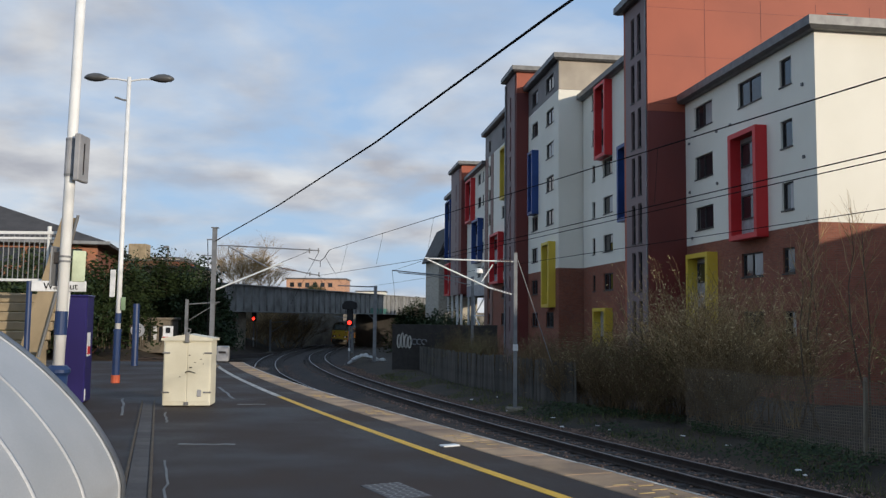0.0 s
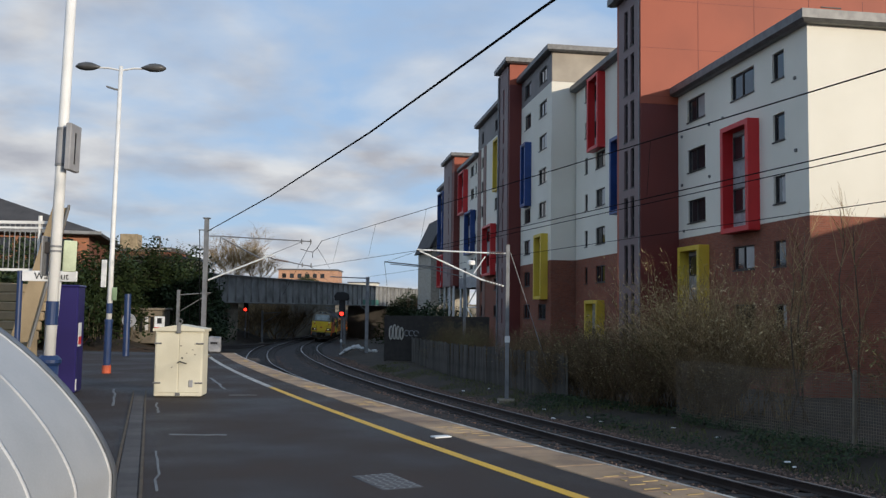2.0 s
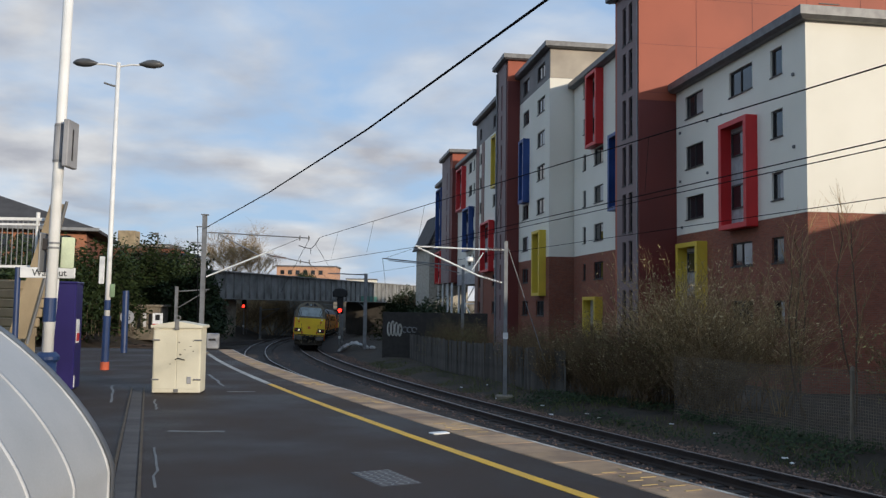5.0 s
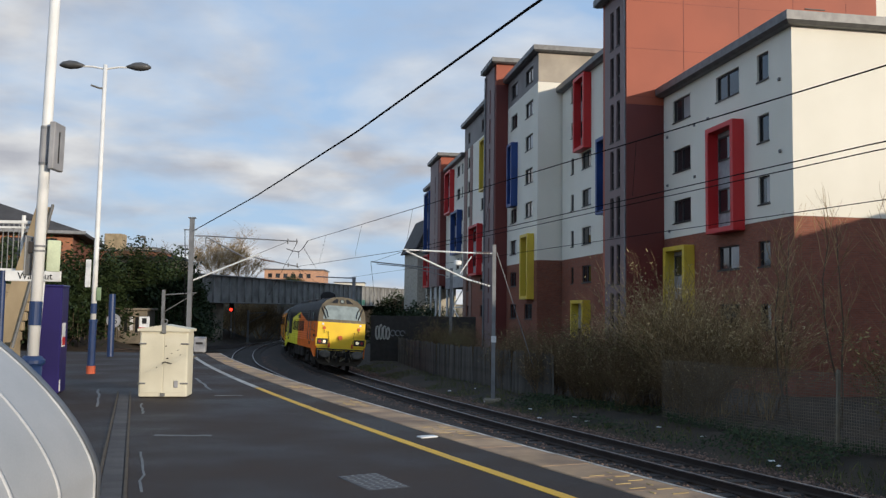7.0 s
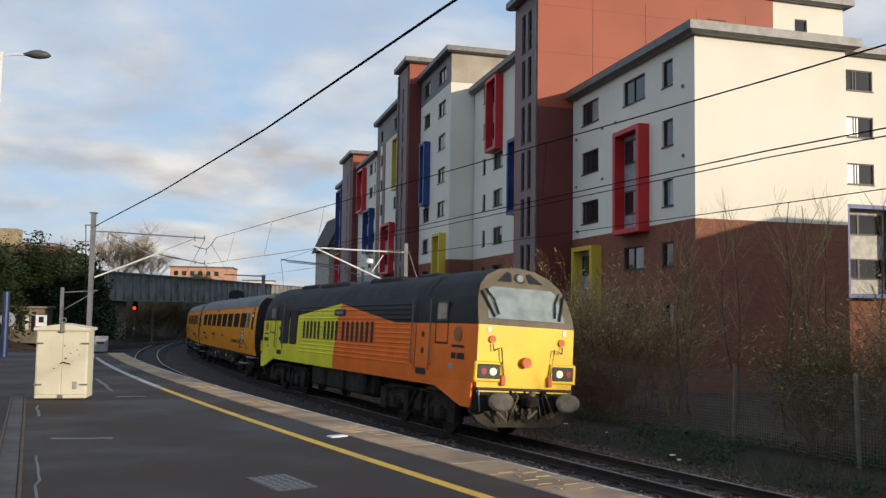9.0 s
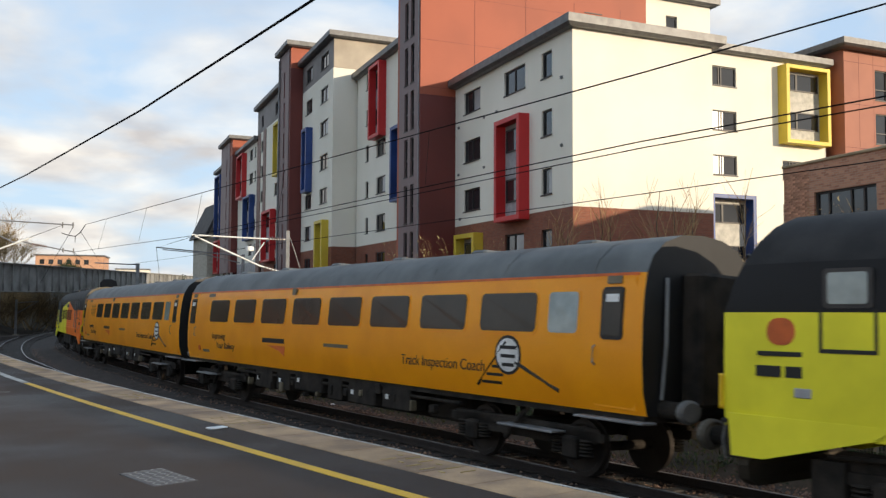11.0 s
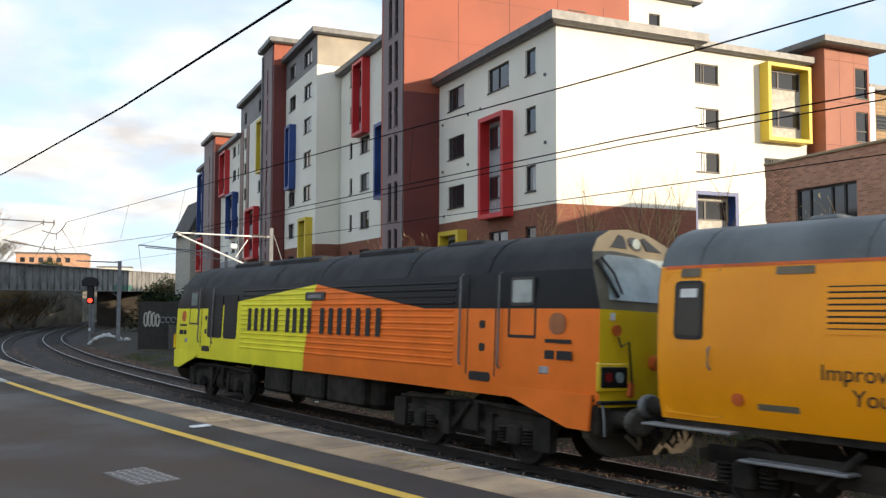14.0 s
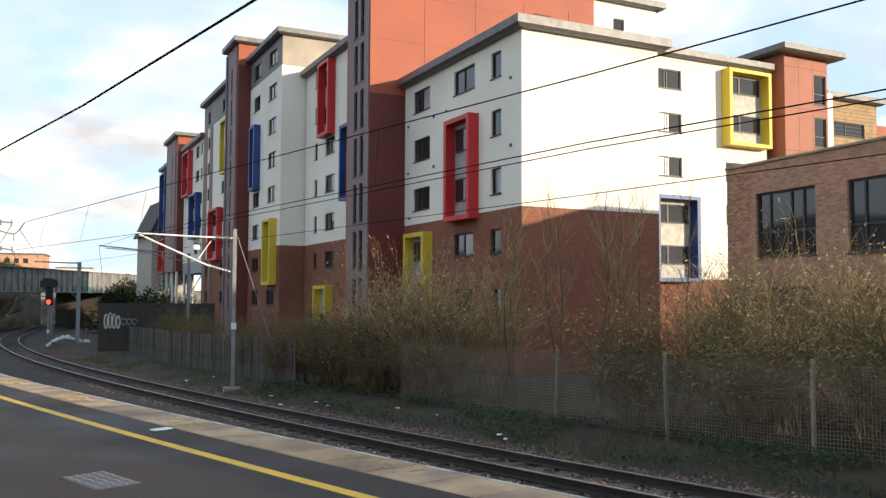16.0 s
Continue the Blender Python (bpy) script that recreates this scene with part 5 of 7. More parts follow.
def build_coach(grille):
    t = thing("inspection_coach", pose(0, 0, 0), "yellow track inspection coach with grey roof and tinted windows", "railway coach", "coaches of the train")
    H = COACH_HALF
    T = H - 0.42                              # the tail end stands a little short
    ring = lambda y, k: [(x * k, y, z) for x, z in COACH_PROF] + [(-x * k, y, z) for x, z in reversed(COACH_PROF[:-1])]
    rs = [ring(y, k) for y, k in ((-T, 0.97), (-T + 0.25, 1.0), (-5, 1), (0, 1), (5, 1), (H - 0.25, 1.0), (H, 0.97))]
    m = Mesh()
    m.loft([[r[i] for i in range(0, 6)] for r in rs], caps=False, closed=False)
    m.loft([[r[len(r) - 1 - i] for i in range(0, 6)] for r in rs], caps=False, closed=False)
    part("body", m, COACH_YELLOW, t, "glossy rail yellow body side", True)
    m = Mesh().loft([r[5:len(r) - 5] for r in rs], caps=False, closed=False)
    part("roof", m, COACH_ROOF, t, "dusty grey curved roof", True)
    part("underframe", Mesh().box(-1.2, 1.2, -T + 0.05, H - 0.05, 0.86, 1.0), GRIME, t)
    # Added dark filler that stops daylight showing through under the floor.
    part("underfloor_filler", Mesh().cham(-0.62, 0.62, -5.0, 5.0, 0.3, 0.88, 0.05), GRIME, t)
    for sgn in (-1, 1):
        E = H if sgn > 0 else T
        r = rs[-1] if sgn > 0 else rs[0]
        e = Mesh().loft([[(x, y - sgn * 0.02, z) for x, y, z in r], [(x, y + sgn * 0.01, z) for x, y, z in r]])
        part("coach_end", e, BLACK, t, "black coach end")
        g = Mesh().cham(-0.5, 0.5, min(sgn * E, sgn * (E + 0.4)), max(sgn * E, sgn * (E + 0.4)), 1.1, 3.1, 0.05)
        part("gangway", g, GRIME, t, "black corridor connection")
        buffers(t, sgn * E, sgn, r=0.2)
        part("end_notice", Mesh().box(-1.1, -0.9, min(sgn * (E + 0.01), sgn * (E + 0.02)), max(sgn * (E + 0.01), sgn * (E + 0.02)), 2.7, 2.95), SIGN_WHITE, t)
        hs = Mesh().tube([(0.85, sgn * (E + 0.04), 3.0), (0.9, sgn * (E + 0.08), 2.0), (0.95, sgn * (E + 0.05), 1.2)], 0.03, 6); part("end_cable", hs, STEEL, t)
        hs = Mesh().tube([(-0.8, sgn * (E + 0.04), 2.6), (-0.85, sgn * (E + 0.15), 1.6), (-0.6, sgn * (E + 0.2), 1.1)], 0.035, 6); part("end_cable", hs, BLACK, t)
    y0 = -H
    wins = [(4.49 + 1.967 * k, 6.0 + 1.967 * k) for k in range(0 if grille else -1, 7)]
    for sx in (-1, 1):
        def X(z, e):
            return sx * (coach_x(z) + e)

        def plate(a0, a1, z0, z1, r, e0, e1, mt, name, par, label=""):
            q = rounded(y0 + a0, y0 + a1, z0, z1, r, 0.0, 1.0)
            q.v = [(X(z, e0 if x < 0.5 else e1), y, z) for x, y, z in q.v]
            return part(name, q, mt, par, label)
        for i, (a0, a1) in enumerate(wins):
            w = plate(a0 - 0.05, a1 + 0.05, 2.08, 2.84, 0.14, -0.02, 0.008, COACH_YELLOW, "window_frame", t)
            plate(a0, a1, 2.13, 2.79, 0.1, 0.0, 0.012, COACH_GLASS, "pane", w)
        w = plate(18.06, 18.84, 2.08, 2.84, 0.1, -0.02, 0.008, COACH_YELLOW, "window_frame", t)
        plate(18.11, 18.79, 2.13, 2.79, 0.08, 0.0, 0.012, SCREEN, "pane", w, "pale frosted glass")
        for a in (0.72, 19.3):
            d = plate(a - 0.2, a + 0.66, 1.02, 3.0, 0.04, -0.01, 0.007, COACH_YELLOW, "door", t, "yellow end door")
            plate(a, a + 0.46, 2.05, 2.85, 0.08, 0.0, 0.014, BLACK, "door_window_frame", d)
            plate(a + 0.04, a + 0.42, 2.1, 2.8, 0.07, 0.01, 0.018, COACH_GLASS, "door_pane", d)
            plate(a + 0.1, a + 0.36, 2.62, 2.74, 0.01, 0.015, 0.022, SIGN_WHITE, "door_notice", d)
            side = -0.12 if a > 5 else 0.56
            hd = Mesh().tube([(X(1.7, 0.0), y0 + a + side, 1.66), (X(1.7, 0.05), y0 + a + side, 1.7), (X(1.7, 0.05), y0 + a + side, 1.92), (X(1.7, 0.0), y0 + a + side, 1.96)], 0.015, 6)
            part("door_handle", hd, STEEL, d)
            vt = plate(a + 0.08, a + 0.38, 2.9, 3.02, 0.02, 0.0, 0.02, KHAKI, "door_vent", t)
            st = Mesh().cham(min(sx * 1.1, sx * 1.42), max(sx * 1.1, sx * 1.42), y0 + a - 0.5, y0 + a + 0.9, 0.84, 0.88, 0.01); part("footstep", st, STEEL, t)
            st = Mesh().cham(min(sx * 1.1, sx * 1.42), max(sx * 1.1, sx * 1.42), y0 + a + (1.0 if a < 5 else -2.4), y0 + a + (2.4 if a < 5 else -1.0), 0.52, 0.56, 0.01); part("footstep", st, STEEL, t)
        if grille:
            gv = plate(2.8, 4.12, 2.16, 2.8, 0.03, -0.01, 0.012, COACH_YELLOW, "side_grille", t)
            plate(2.88, 4.04, 2.22, 2.74, 0.01, 0.0, 0.014, BLACK, "grille_back", gv)
            for k in range(7):
                plate(2.88, 4.04, 2.235 + 0.073 * k, 2.283 + 0.073 * k, 0.008, 0.0, 0.026, COACH_YELLOW, "louvre", gv)
        plate(2.2, 2.7, 2.9, 3.0, 0.01, 0.0, 0.015, KHAKI, "body_vent", t)
        plate(8.3, 8.5, 2.88, 3.05, 0.03, 0.0, 0.05, KHAKI, "side_lamp", t)
        plate(1.6, 1.76, 1.22, 1.38, 0.07, 0.0, 0.03, CAP_ORANGE, "socket", t)
        plate(1.95, 2.5, 1.19, 1.27, 0.01, 0.0, 0.006, KHAKI, "number_bar", t)
        plate(1.38, 1.395, 1.05, 3.0, 0.005, 0.0, 0.006, KHAKI, "body_joint", t)
        ln = Mesh().loft([[(X(3.02, 0.0), a, 3.02), (X(3.02, 0.006), a, 3.02), (X(3.06, 0.006), a, 3.065), (X(3.06, 0.0), a, 3.065)] for a in (-T + 0.1, H - 0.1)])
        part("cantrail_line", ln, ORANGE_LINE, t, "thin orange line under the roof")
        # lettering that runs the length of the side
        rz = 90 if sx > 0 else -90

        def text(s, size, a, z):
            words(s, size, DARK_TEXT, t, pose(X(z, 0.012), y0 + a if sx > 0 else y0 + a + 0.55 * size * len(s), z, 90, 0, rz))
        text("Improving", 0.27, 2.78, 1.62)
        text("Your Railway", 0.27, 3.15, 1.34)
        text("Track Inspection Coach", 0.29, 13.65, 1.4)
        plate(6.6, 8.0, 1.62, 1.74, 0.02, 0.0, 0.006, DARK_TEXT, "operator_bar", t)
        q = Mesh().loft([[(X(1.5, e), y0 + a, z) for a, z in ((6.9, 1.55), (8.05, 1.55), (8.0, 1.3), (7.7, 1.42))] for e in (0.0, 0.006)]); part("operator_mark", q, ORANGE_LINE, t)
        plate(10.2, 11.4, 1.62, 1.7, 0.02, 0.0, 0.006, KHAKI, "small_caption_bar", t)
        # emblem: a pale disc over dark rails in perspective
        plate(16.75, 17.45, 1.38, 2.06, 0.33, 0.0, 0.012, DARK_TEXT, "emblem_ring", t)
        o = plate(16.8, 17.4, 1.43, 2.01, 0.29, 0.0, 0.016, SIGN_WHITE, "emblem_disc", t, "white disc emblem")
        for k in range(3):
            plate(16.95 - 0.03 * k, 17.28 + 0.03 * k, 1.52 + 0.15 * k, 1.58 + 0.15 * k, 0.01, 0.01, 0.02, DARK_TEXT, "emblem_bar", o)
        for a, b, c, d2 in ((16.2, 1.16, 17.05, 1.95), (17.3, 1.6, 18.35, 1.2)):
            q = Mesh().tube([(X(b, 0.004), y0 + a, b), (X(d2, 0.004), y0 + c, d2)], 0.035, 4); part("emblem_rail", q, DARK_TEXT, t)
        for k in range(3):
            plate(16.35 + 0.15 * k, 16.9 + 0.06 * k, 1.2 + 0.14 * k, 1.25 + 0.14 * k, 0.01, 0.0, 0.01, DARK_TEXT, "emblem_bar", t)
        rnd = random.Random(11)
        for a0, a1 in ((5.9, 7.0), (7.3, 8.1), (8.4, 9.9), (10.2, 10.9), (11.2, 12.4), (12.7, 13.8)):
            z = rnd.uniform(0.3, 0.5)
            q = part("equipment_case", Mesh().cham(min(sx * 0.75, sx * 1.2), max(sx * 0.75, sx * 1.2), y0 + a0, y0 + a1, z, 0.9, 0.03), GRIME, t)
            part("case_label", Mesh().box(min(sx * 1.2, sx * 1.208), max(sx * 1.2, sx * 1.208), y0 + a0 + 0.15, y0 + a0 + 0.27, z + 0.2, z + 0.3), SIGN_WHITE, q)
        for k in range(14):
            a, z = -4.6 + 0.7 * k, rnd.uniform(0.35, 0.7)
            part("pipe_bracket", Mesh().cham(min(sx * 1.1, sx * 1.24), max(sx * 1.1, sx * 1.24), a, a + rnd.uniform(0.06, 0.2), z, z + rnd.uniform(0.1, 0.25), 0.015), GRIME if k % 3 else KHAKI, t)
        for a in (-7.1, 7.1):
            bar = Mesh().cham(min(sx * 1.02, sx * 1.1), max(sx * 1.02, sx * 1.1), a - 1.9, a + 1.9, 0.42, 0.66, 0.03)
            part("bogie_side_bar", bar, GRIME, t)
        pp = Mesh().tube([(sx * 1.15, -H + 4.6, 0.75), (sx * 1.15, H - 4.6, 0.75)], 0.035, 6); part("pipe", pp, GRIME, t)
    for k in range(6):
        rv = Mesh().cham(-0.3, 0.3, -8 + 3.1 * k, -7.5 + 3.1 * k, 3.6, 3.78, 0.05); part("roof_vent", rv, COACH_ROOF, t)
    for a in np.arange(-9.0, 9.1, 2.25):
        rr = Mesh().loft([[(x * 1.003, a + e, z + 0.008) for x, z in COACH_PROF[5:]] + [(-x * 1.003, a + e, z + 0.008) for x, z in reversed(COACH_PROF[5:-1])] for e in (-0.02, 0.02)], caps=False, closed=False)
        part("roof_seam", rr, COACH_ROOF, t)
    for yc in (-7.1, 7.1):
        bogie(t, yc, 0.457, 2.6)
    return t


loco_front = build_loco(True)
loco_rear = build_loco(False)
loco_front["label"] = "leading lime, orange and black diesel locomotive with yellow nose"
loco_rear["label"] = "trailing lime, orange and black diesel locomotive pushing behind the coaches"
coach_front = build_coach(False)
coach_rear = build_coach(True)


def train_pose(s):
    p = arc(s, 0, RAIL_Z + 0.05 + LIFT)
    a = max(s, STRAIGHT) / CR
    return pose(p.x, p.y, p.z, 0.86 * math.cos(a), -math.degrees(math.atan(CANT)), 180 + math.degrees(a))


def travelled(t):
    """How far along the line the leading nose is."""
    q = t - 9.5
    return 118.49 + 14.1 * q - (0.085 * q * q if q > 0 else 0)


def motions():
    for ob, back in ((loco_front, 9.35), (coach_front, 19.95 + 10.05), (coach_rear, 40.55 + 10.05), (loco_rear, 61.4 + 9.25)):
        walk(ob, [(0.5 * k, train_pose(travelled(0.5 * k) - back)) for k in range(33)])


# ---- masts, wires and signals ----
def seg(name, pts, r, mt, parent, n=8, label=""):
    return part(name, Mesh().tube(pts, r, n), mt, parent, label)


def h_mast(at, h, label, w=0.2):
    t = thing("catenary_mast", at, label, "catenary mast", "overhead line masts")
    m = Mesh()
    a, f, c = w / 2, w / 2 - 0.025, 0.012
    ring = [(-a, -a), (a, -a), (a, -f), (c, -f), (c, f), (a, f), (a, a), (-a, a), (-a, f), (-c, f), (-c, -f), (-a, -f)]
    m.loft([[(x, y, z) for x, y in ring] for z in (0, h)])
    part("post", m, STEEL, t)
    part("footing", Mesh().cham(-0.35, 0.35, -0.35, 0.35, -0.5, 0.1, 0.04), STONE, t)
    return t


def insulator(parent, a, b, n=7):
    a, b = Vector(a), Vector(b)
    q = (b - a).to_track_quat("Z", "Y").to_matrix().to_4x4()
    m = Mesh()
    L = (b - a).length
    m.lathe([(0.03, 0), (0.03, L)], 8)
    for k in range(n):
        m.lathe([(0.03, 0), (0.085, 0.012), (0.085, 0.022), (0.03, 0.035)], 10, (0, 0, L * (k + 0.3) / n))
    m.v = [tuple(Matrix.Translation(a) @ q @ Vector(p)) for p in m.v]
    part("insulator", m, INSUL, parent, "ribbed brown insulator")


def build_overhead():
    z = fall(43.5)
    t = h_mast(pose(-11.45, 43.5, z), 6.95, "tall grey steel mast at the platform end with bracket arm")
    L = lambda x, zz: (x + 11.45, 0, zz - z)
    seg("top_tube", [L(-11.3, 5.42), L(-10.74, 5.42), L(-6.65, 5.24), L(-6.15, 5.22)], 0.03, STEEL, t)
    seg("tie_tube", [L(-10.74, 5.38), L(-8.68, 4.32)], 0.035, STEEL, t)
    seg("strut", [L(-11.3, 3.2), L(-8.68, 4.3), L(-8.05, 4.56)], 0.04, WHITE_PAINT, t)
    seg("stay_wire", [L(-8.37, 4.46), L(-6.65, 5.2)], 0.014, STEEL, t)
    for x in (-10.74, -6.65, -6.2):
        seg("clamp", [L(x, 5.08), L(x, 5.34)], 0.03, STEEL_DULL, t)
    seg("steady_arm", [L(-8.37, 4.42), L(-7.96, 4.29)], 0.03, STEEL, t)
    insulator(t, L(-7.96, 4.29), L(-7.3, 4.18))
    seg("steady_arm", [L(-7.3, 4.18), L(-6.61, 4.04), L(-6.15, 3.97)], 0.028, STEEL, t)
    seg("wire_clip", [L(-6.6, 3.93), L(-6.6, 4.14)], 0.03, STEEL_DULL, t)
    seg("wire_clip", [L(-6.15, 3.9), L(-6.15, 4.12)], 0.03, STEEL_DULL, t)
    seg("drop_clip", [L(-6.09, 4.69), L(-6.09, 4.4)], 0.014, WIRE, t)
    seg("drop_arm", [L(-12.1, 4.91), L(-11.5, 4.91)], 0.018, STEEL_DULL, t)
    seg("cross_bracket", [L(-11.85, 5.72), L(-11.2, 5.72)], 0.03, STEEL, t)
    seg("drop_wire", [L(-11.8, 5.7), L(-11.75, 4.6), L(-11.7, 2.4), L(-11.62, 0.6)], 0.02, WIRE, t)
    seg("loop_wire", [L(-6.7, 4.84), L(-6.4, 4.74), L(-6.09, 4.69), L(-5.88, 4.87), L(-5.65, 5.26)], 0.018, WIRE, t)
    part("cap", Mesh().cham(-0.18, 0.18, -0.14, 0.14, 6.95, 7.0, 0.01), STEEL, t)
    # the mast among the bushes
    z = ground_height(2.95, 34.2)
    t = h_mast(pose(2.95, 34.2, z), 4.5 - z, "slender grey steel mast with bracket and guy wire", 0.14)
    L = lambda x, zz: (x - 2.95, 0, zz - z)
    seg("top_tube", [L(2.9, 4.15), L(1.7, 4.17), L(-0.65, 4.25)], 0.032, WHITE_PAINT, t)
    insulator(t, L(2.8, 4.16), L(2.2, 4.18), 6)
    seg("strut", [L(2.8, 2.85), L(1.9, 3.1), L(-0.55, 4.2)], 0.034, WHITE_PAINT, t)
    insulator(t, L(2.75, 2.87), L(2.05, 3.05), 6)
    seg("tie_tube", [L(1.6, 3.33), L(2.05, 4.02)], 0.022, WHITE_PAINT, t)
    part("balance_weight", Mesh().lathe([(0.05, 0), (0.16, 0.03), (0.16, 0.18), (0.05, 0.22)], 12, L(1.5, 3.65)), WHITE_PAINT, t)
    part("label_plate", Mesh().cham(-0.1, 0.1, -0.11, -0.09, 2.3, 2.55, 0.005), SIGN_WHITE, t)
    g = seg("guy_wire", [L(3.05, 4.2), (1.72, 0.1, -0.65 - z)], 0.016, STEEL, t)
    seg("guy_anchor", [(1.7, 0.1, -0.6 - z), (1.9, 0.1, -1.15 - z)], 0.03, STEEL, t)
    # farther masts
    z = fall(78) - 1.2
    t = h_mast(pose(-5.9, 78, z), 4.7 - z, "grey mast with a bracket near the bridge", 0.3)
    seg("top_tube", [(0, 0, 4.62 - z), (-0.75, 0, 4.62 - z), (-3.4, 0, 4.7 - z)], 0.05, STEEL, t)
    seg("strut", [(0, 0, 1.6 - z), (-0.7, 0, 2.2 - z)], 0.04, STEEL, t)
    for x, y, h, w in ((-26.5, 96, 5.0, 0.25), (-23.5, 120, 4.5, 0.25), (-12.0, 118, 5.2, 0.25), (-20.5, 70, 5.4, 0.22)):
        z = ground_height(x, y)
        t = h_mast(pose(x, y, z), h, "distant dark overhead line mast", w)
        seg("top_tube", [(0, 0, h - 0.4), (2.6 if x < -15 else -2.6, 0, h - 0.2)], 0.05, STEEL_DULL, t)
        seg("strut", [(0, 0, h - 1.8), (2.4 if x < -15 else -2.4, 0, h - 0.3)], 0.04, STEEL_DULL, t)
    # arms seen past the bushes' mast
    t = h_mast(pose(2.2, 60, ground_height(2.2, 60)), 6.6, "mast farther along with a pale bracket", 0.2)
    z = ground_height(2.2, 60)
    seg("top_tube", [(0, 0, 4.65 - z), (-5.6, 0, 5.15 - z)], 0.04, STEEL, t)
    seg("strut", [(-0.2, 0, 4.2 - z), (-3.0, 0, 4.83 - z), (-5.2, 0, 5.0 - z)], 0.03, STEEL, t)

    def wire(pts, r, mt, label, sag=0.0):
        pts = [Vector(p) for p in pts]
        out = []
        for a, b in zip(pts, pts[1:]):
            for k in range(14):
                q = k / 14
                out.append(a.lerp(b, q) - Vector((0, 0, 4 * sag * q * (1 - q))))
        out.append(pts[-1])
        ob = part("overhead_wire", Mesh().tube(out, r, 8), mt, None, "", True)
        tagged(ob, label, "overhead wire", "overhead wires")
    wire([(-11.4, 43.5, 5.66), (-5.6, 29.4, 5.68), (-1.5, 19.5, 5.9), (1.53, 12.1, 6.25), (6.2, 0.8, 6.6), (14, -18, 7.2)], 0.021, WIRE, "thick black feeder cable slung from the mast")
    wire([(-9.0, 78, 4.9), (-6.2, 46, 5.1), (-5.65, 43.5, 5.26), (5.59, 10.5, 4.96), (14, -12, 5.2)], 0.011, WIRE, "catenary wire over the running line")
    wire([(-9.2, 78, 4.1), (-6.15, 43.5, 3.95), (-0.62, 34.0 - 1.5, 4.1), (5.57, 10.5, 4.02), (14, -12, 4.0)], 0.009, WIRE, "contact wire over the running line")
    wire([(-0.6, 33.0, 4.0), (5.6, 10.4, 3.93), (14.2, -12, 3.92)], 0.008, WIRE, "second contact wire over the running line")
    wire([(-6.7, 78, 4.6), (1.0, 46, 4.3), (8.47, 16, 4.04), (15, -10, 3.9)], 0.009, WIRE, "thin wire beside the running line")
    wire([(-14, 110, 4.0), (-6.15, 43.6, 3.93)], 0.012, WIRE, "contact wire over the platform line")
    wire([(-13.5, 78, 3.0), (-6.2, 43.6, 5.15)], 0.012, WIRE, "catenary wire over the platform line")
    wire([(-3.4, 60, 5.1), (-6.2, 120, 3.6)], 0.015, WIRE, "far contact wire leading under the bridge")
    wire([(-0.6, 34.2, 4.2), (-3.4, 60, 5.1)], 0.008, WIRE, "thin wire between two bracket arms")
    for q in (0.12, 0.3, 0.48, 0.66, 0.85):
        a = Vector((-5.65, 43.5, 5.26)).lerp(Vector((5.59, 10.5, 4.96)), q)
        b = Vector((-6.0, 43.5, 3.9)).lerp(Vector((5.57, 10.5, 4.02)), q)
        ob = part("dropper_wire", Mesh().tube([a, b], 0.005, 5), WIRE)
        tagged(ob, "thin dropper between the overhead wires", "overhead wire", "overhead wires")


def build_signal(x, y, lamp_z, label):
    z = ground_height(x, y)
    t = thing("railway_signal", pose(x, y, z), label, "railway signal", "red signals by the bridge")
    L = lamp_z - z
    part("post", Mesh().tube([(0, 0, 0), (0, 0, L - 0.2)], 0.1, 10), STEEL, t)
    part("head", Mesh().cham(-0.32, 0.32, -0.05, 0.2, L - 0.35, L + 2.0, 0.06), BLACK, t, "black signal head")
    part("hood", Mesh().tube([(0, -0.35, L + 0.06), (0, -0.05, L + 0.06)], 0.24, 14), BLACK, t)
    part("lens", Mesh().tube([(0, -0.39, L), (0, -0.36, L)], 0.2, 16), RED_LIGHT, t, "lit red aspect")
    part("route_box", Mesh().loft([[(x * k, y, L + 1.75 + z * k) for x, z in ((-0.75, -0.4), (0.65, -0.4), (0.75, -0.1), (0.65, 0.3), (0.2, 0.48), (-0.5, 0.45), (-0.8, 0.1))] for k, y in ((0.9, -0.3), (1.0, -0.22), (1.0, 0.3))]), BLACK, t, "rounded black route box")
    part("ladder", Mesh().tube([(0.4, 0.2, 0), (0.4, 0.2, L + 0.8)], 0.03, 6), STEEL_DULL, t)
    part("id_plate", Mesh().cham(-0.12, 0.12, -0.14, -0.12, 1.0, 1.3, 0.01), SIGN_WHITE, t)


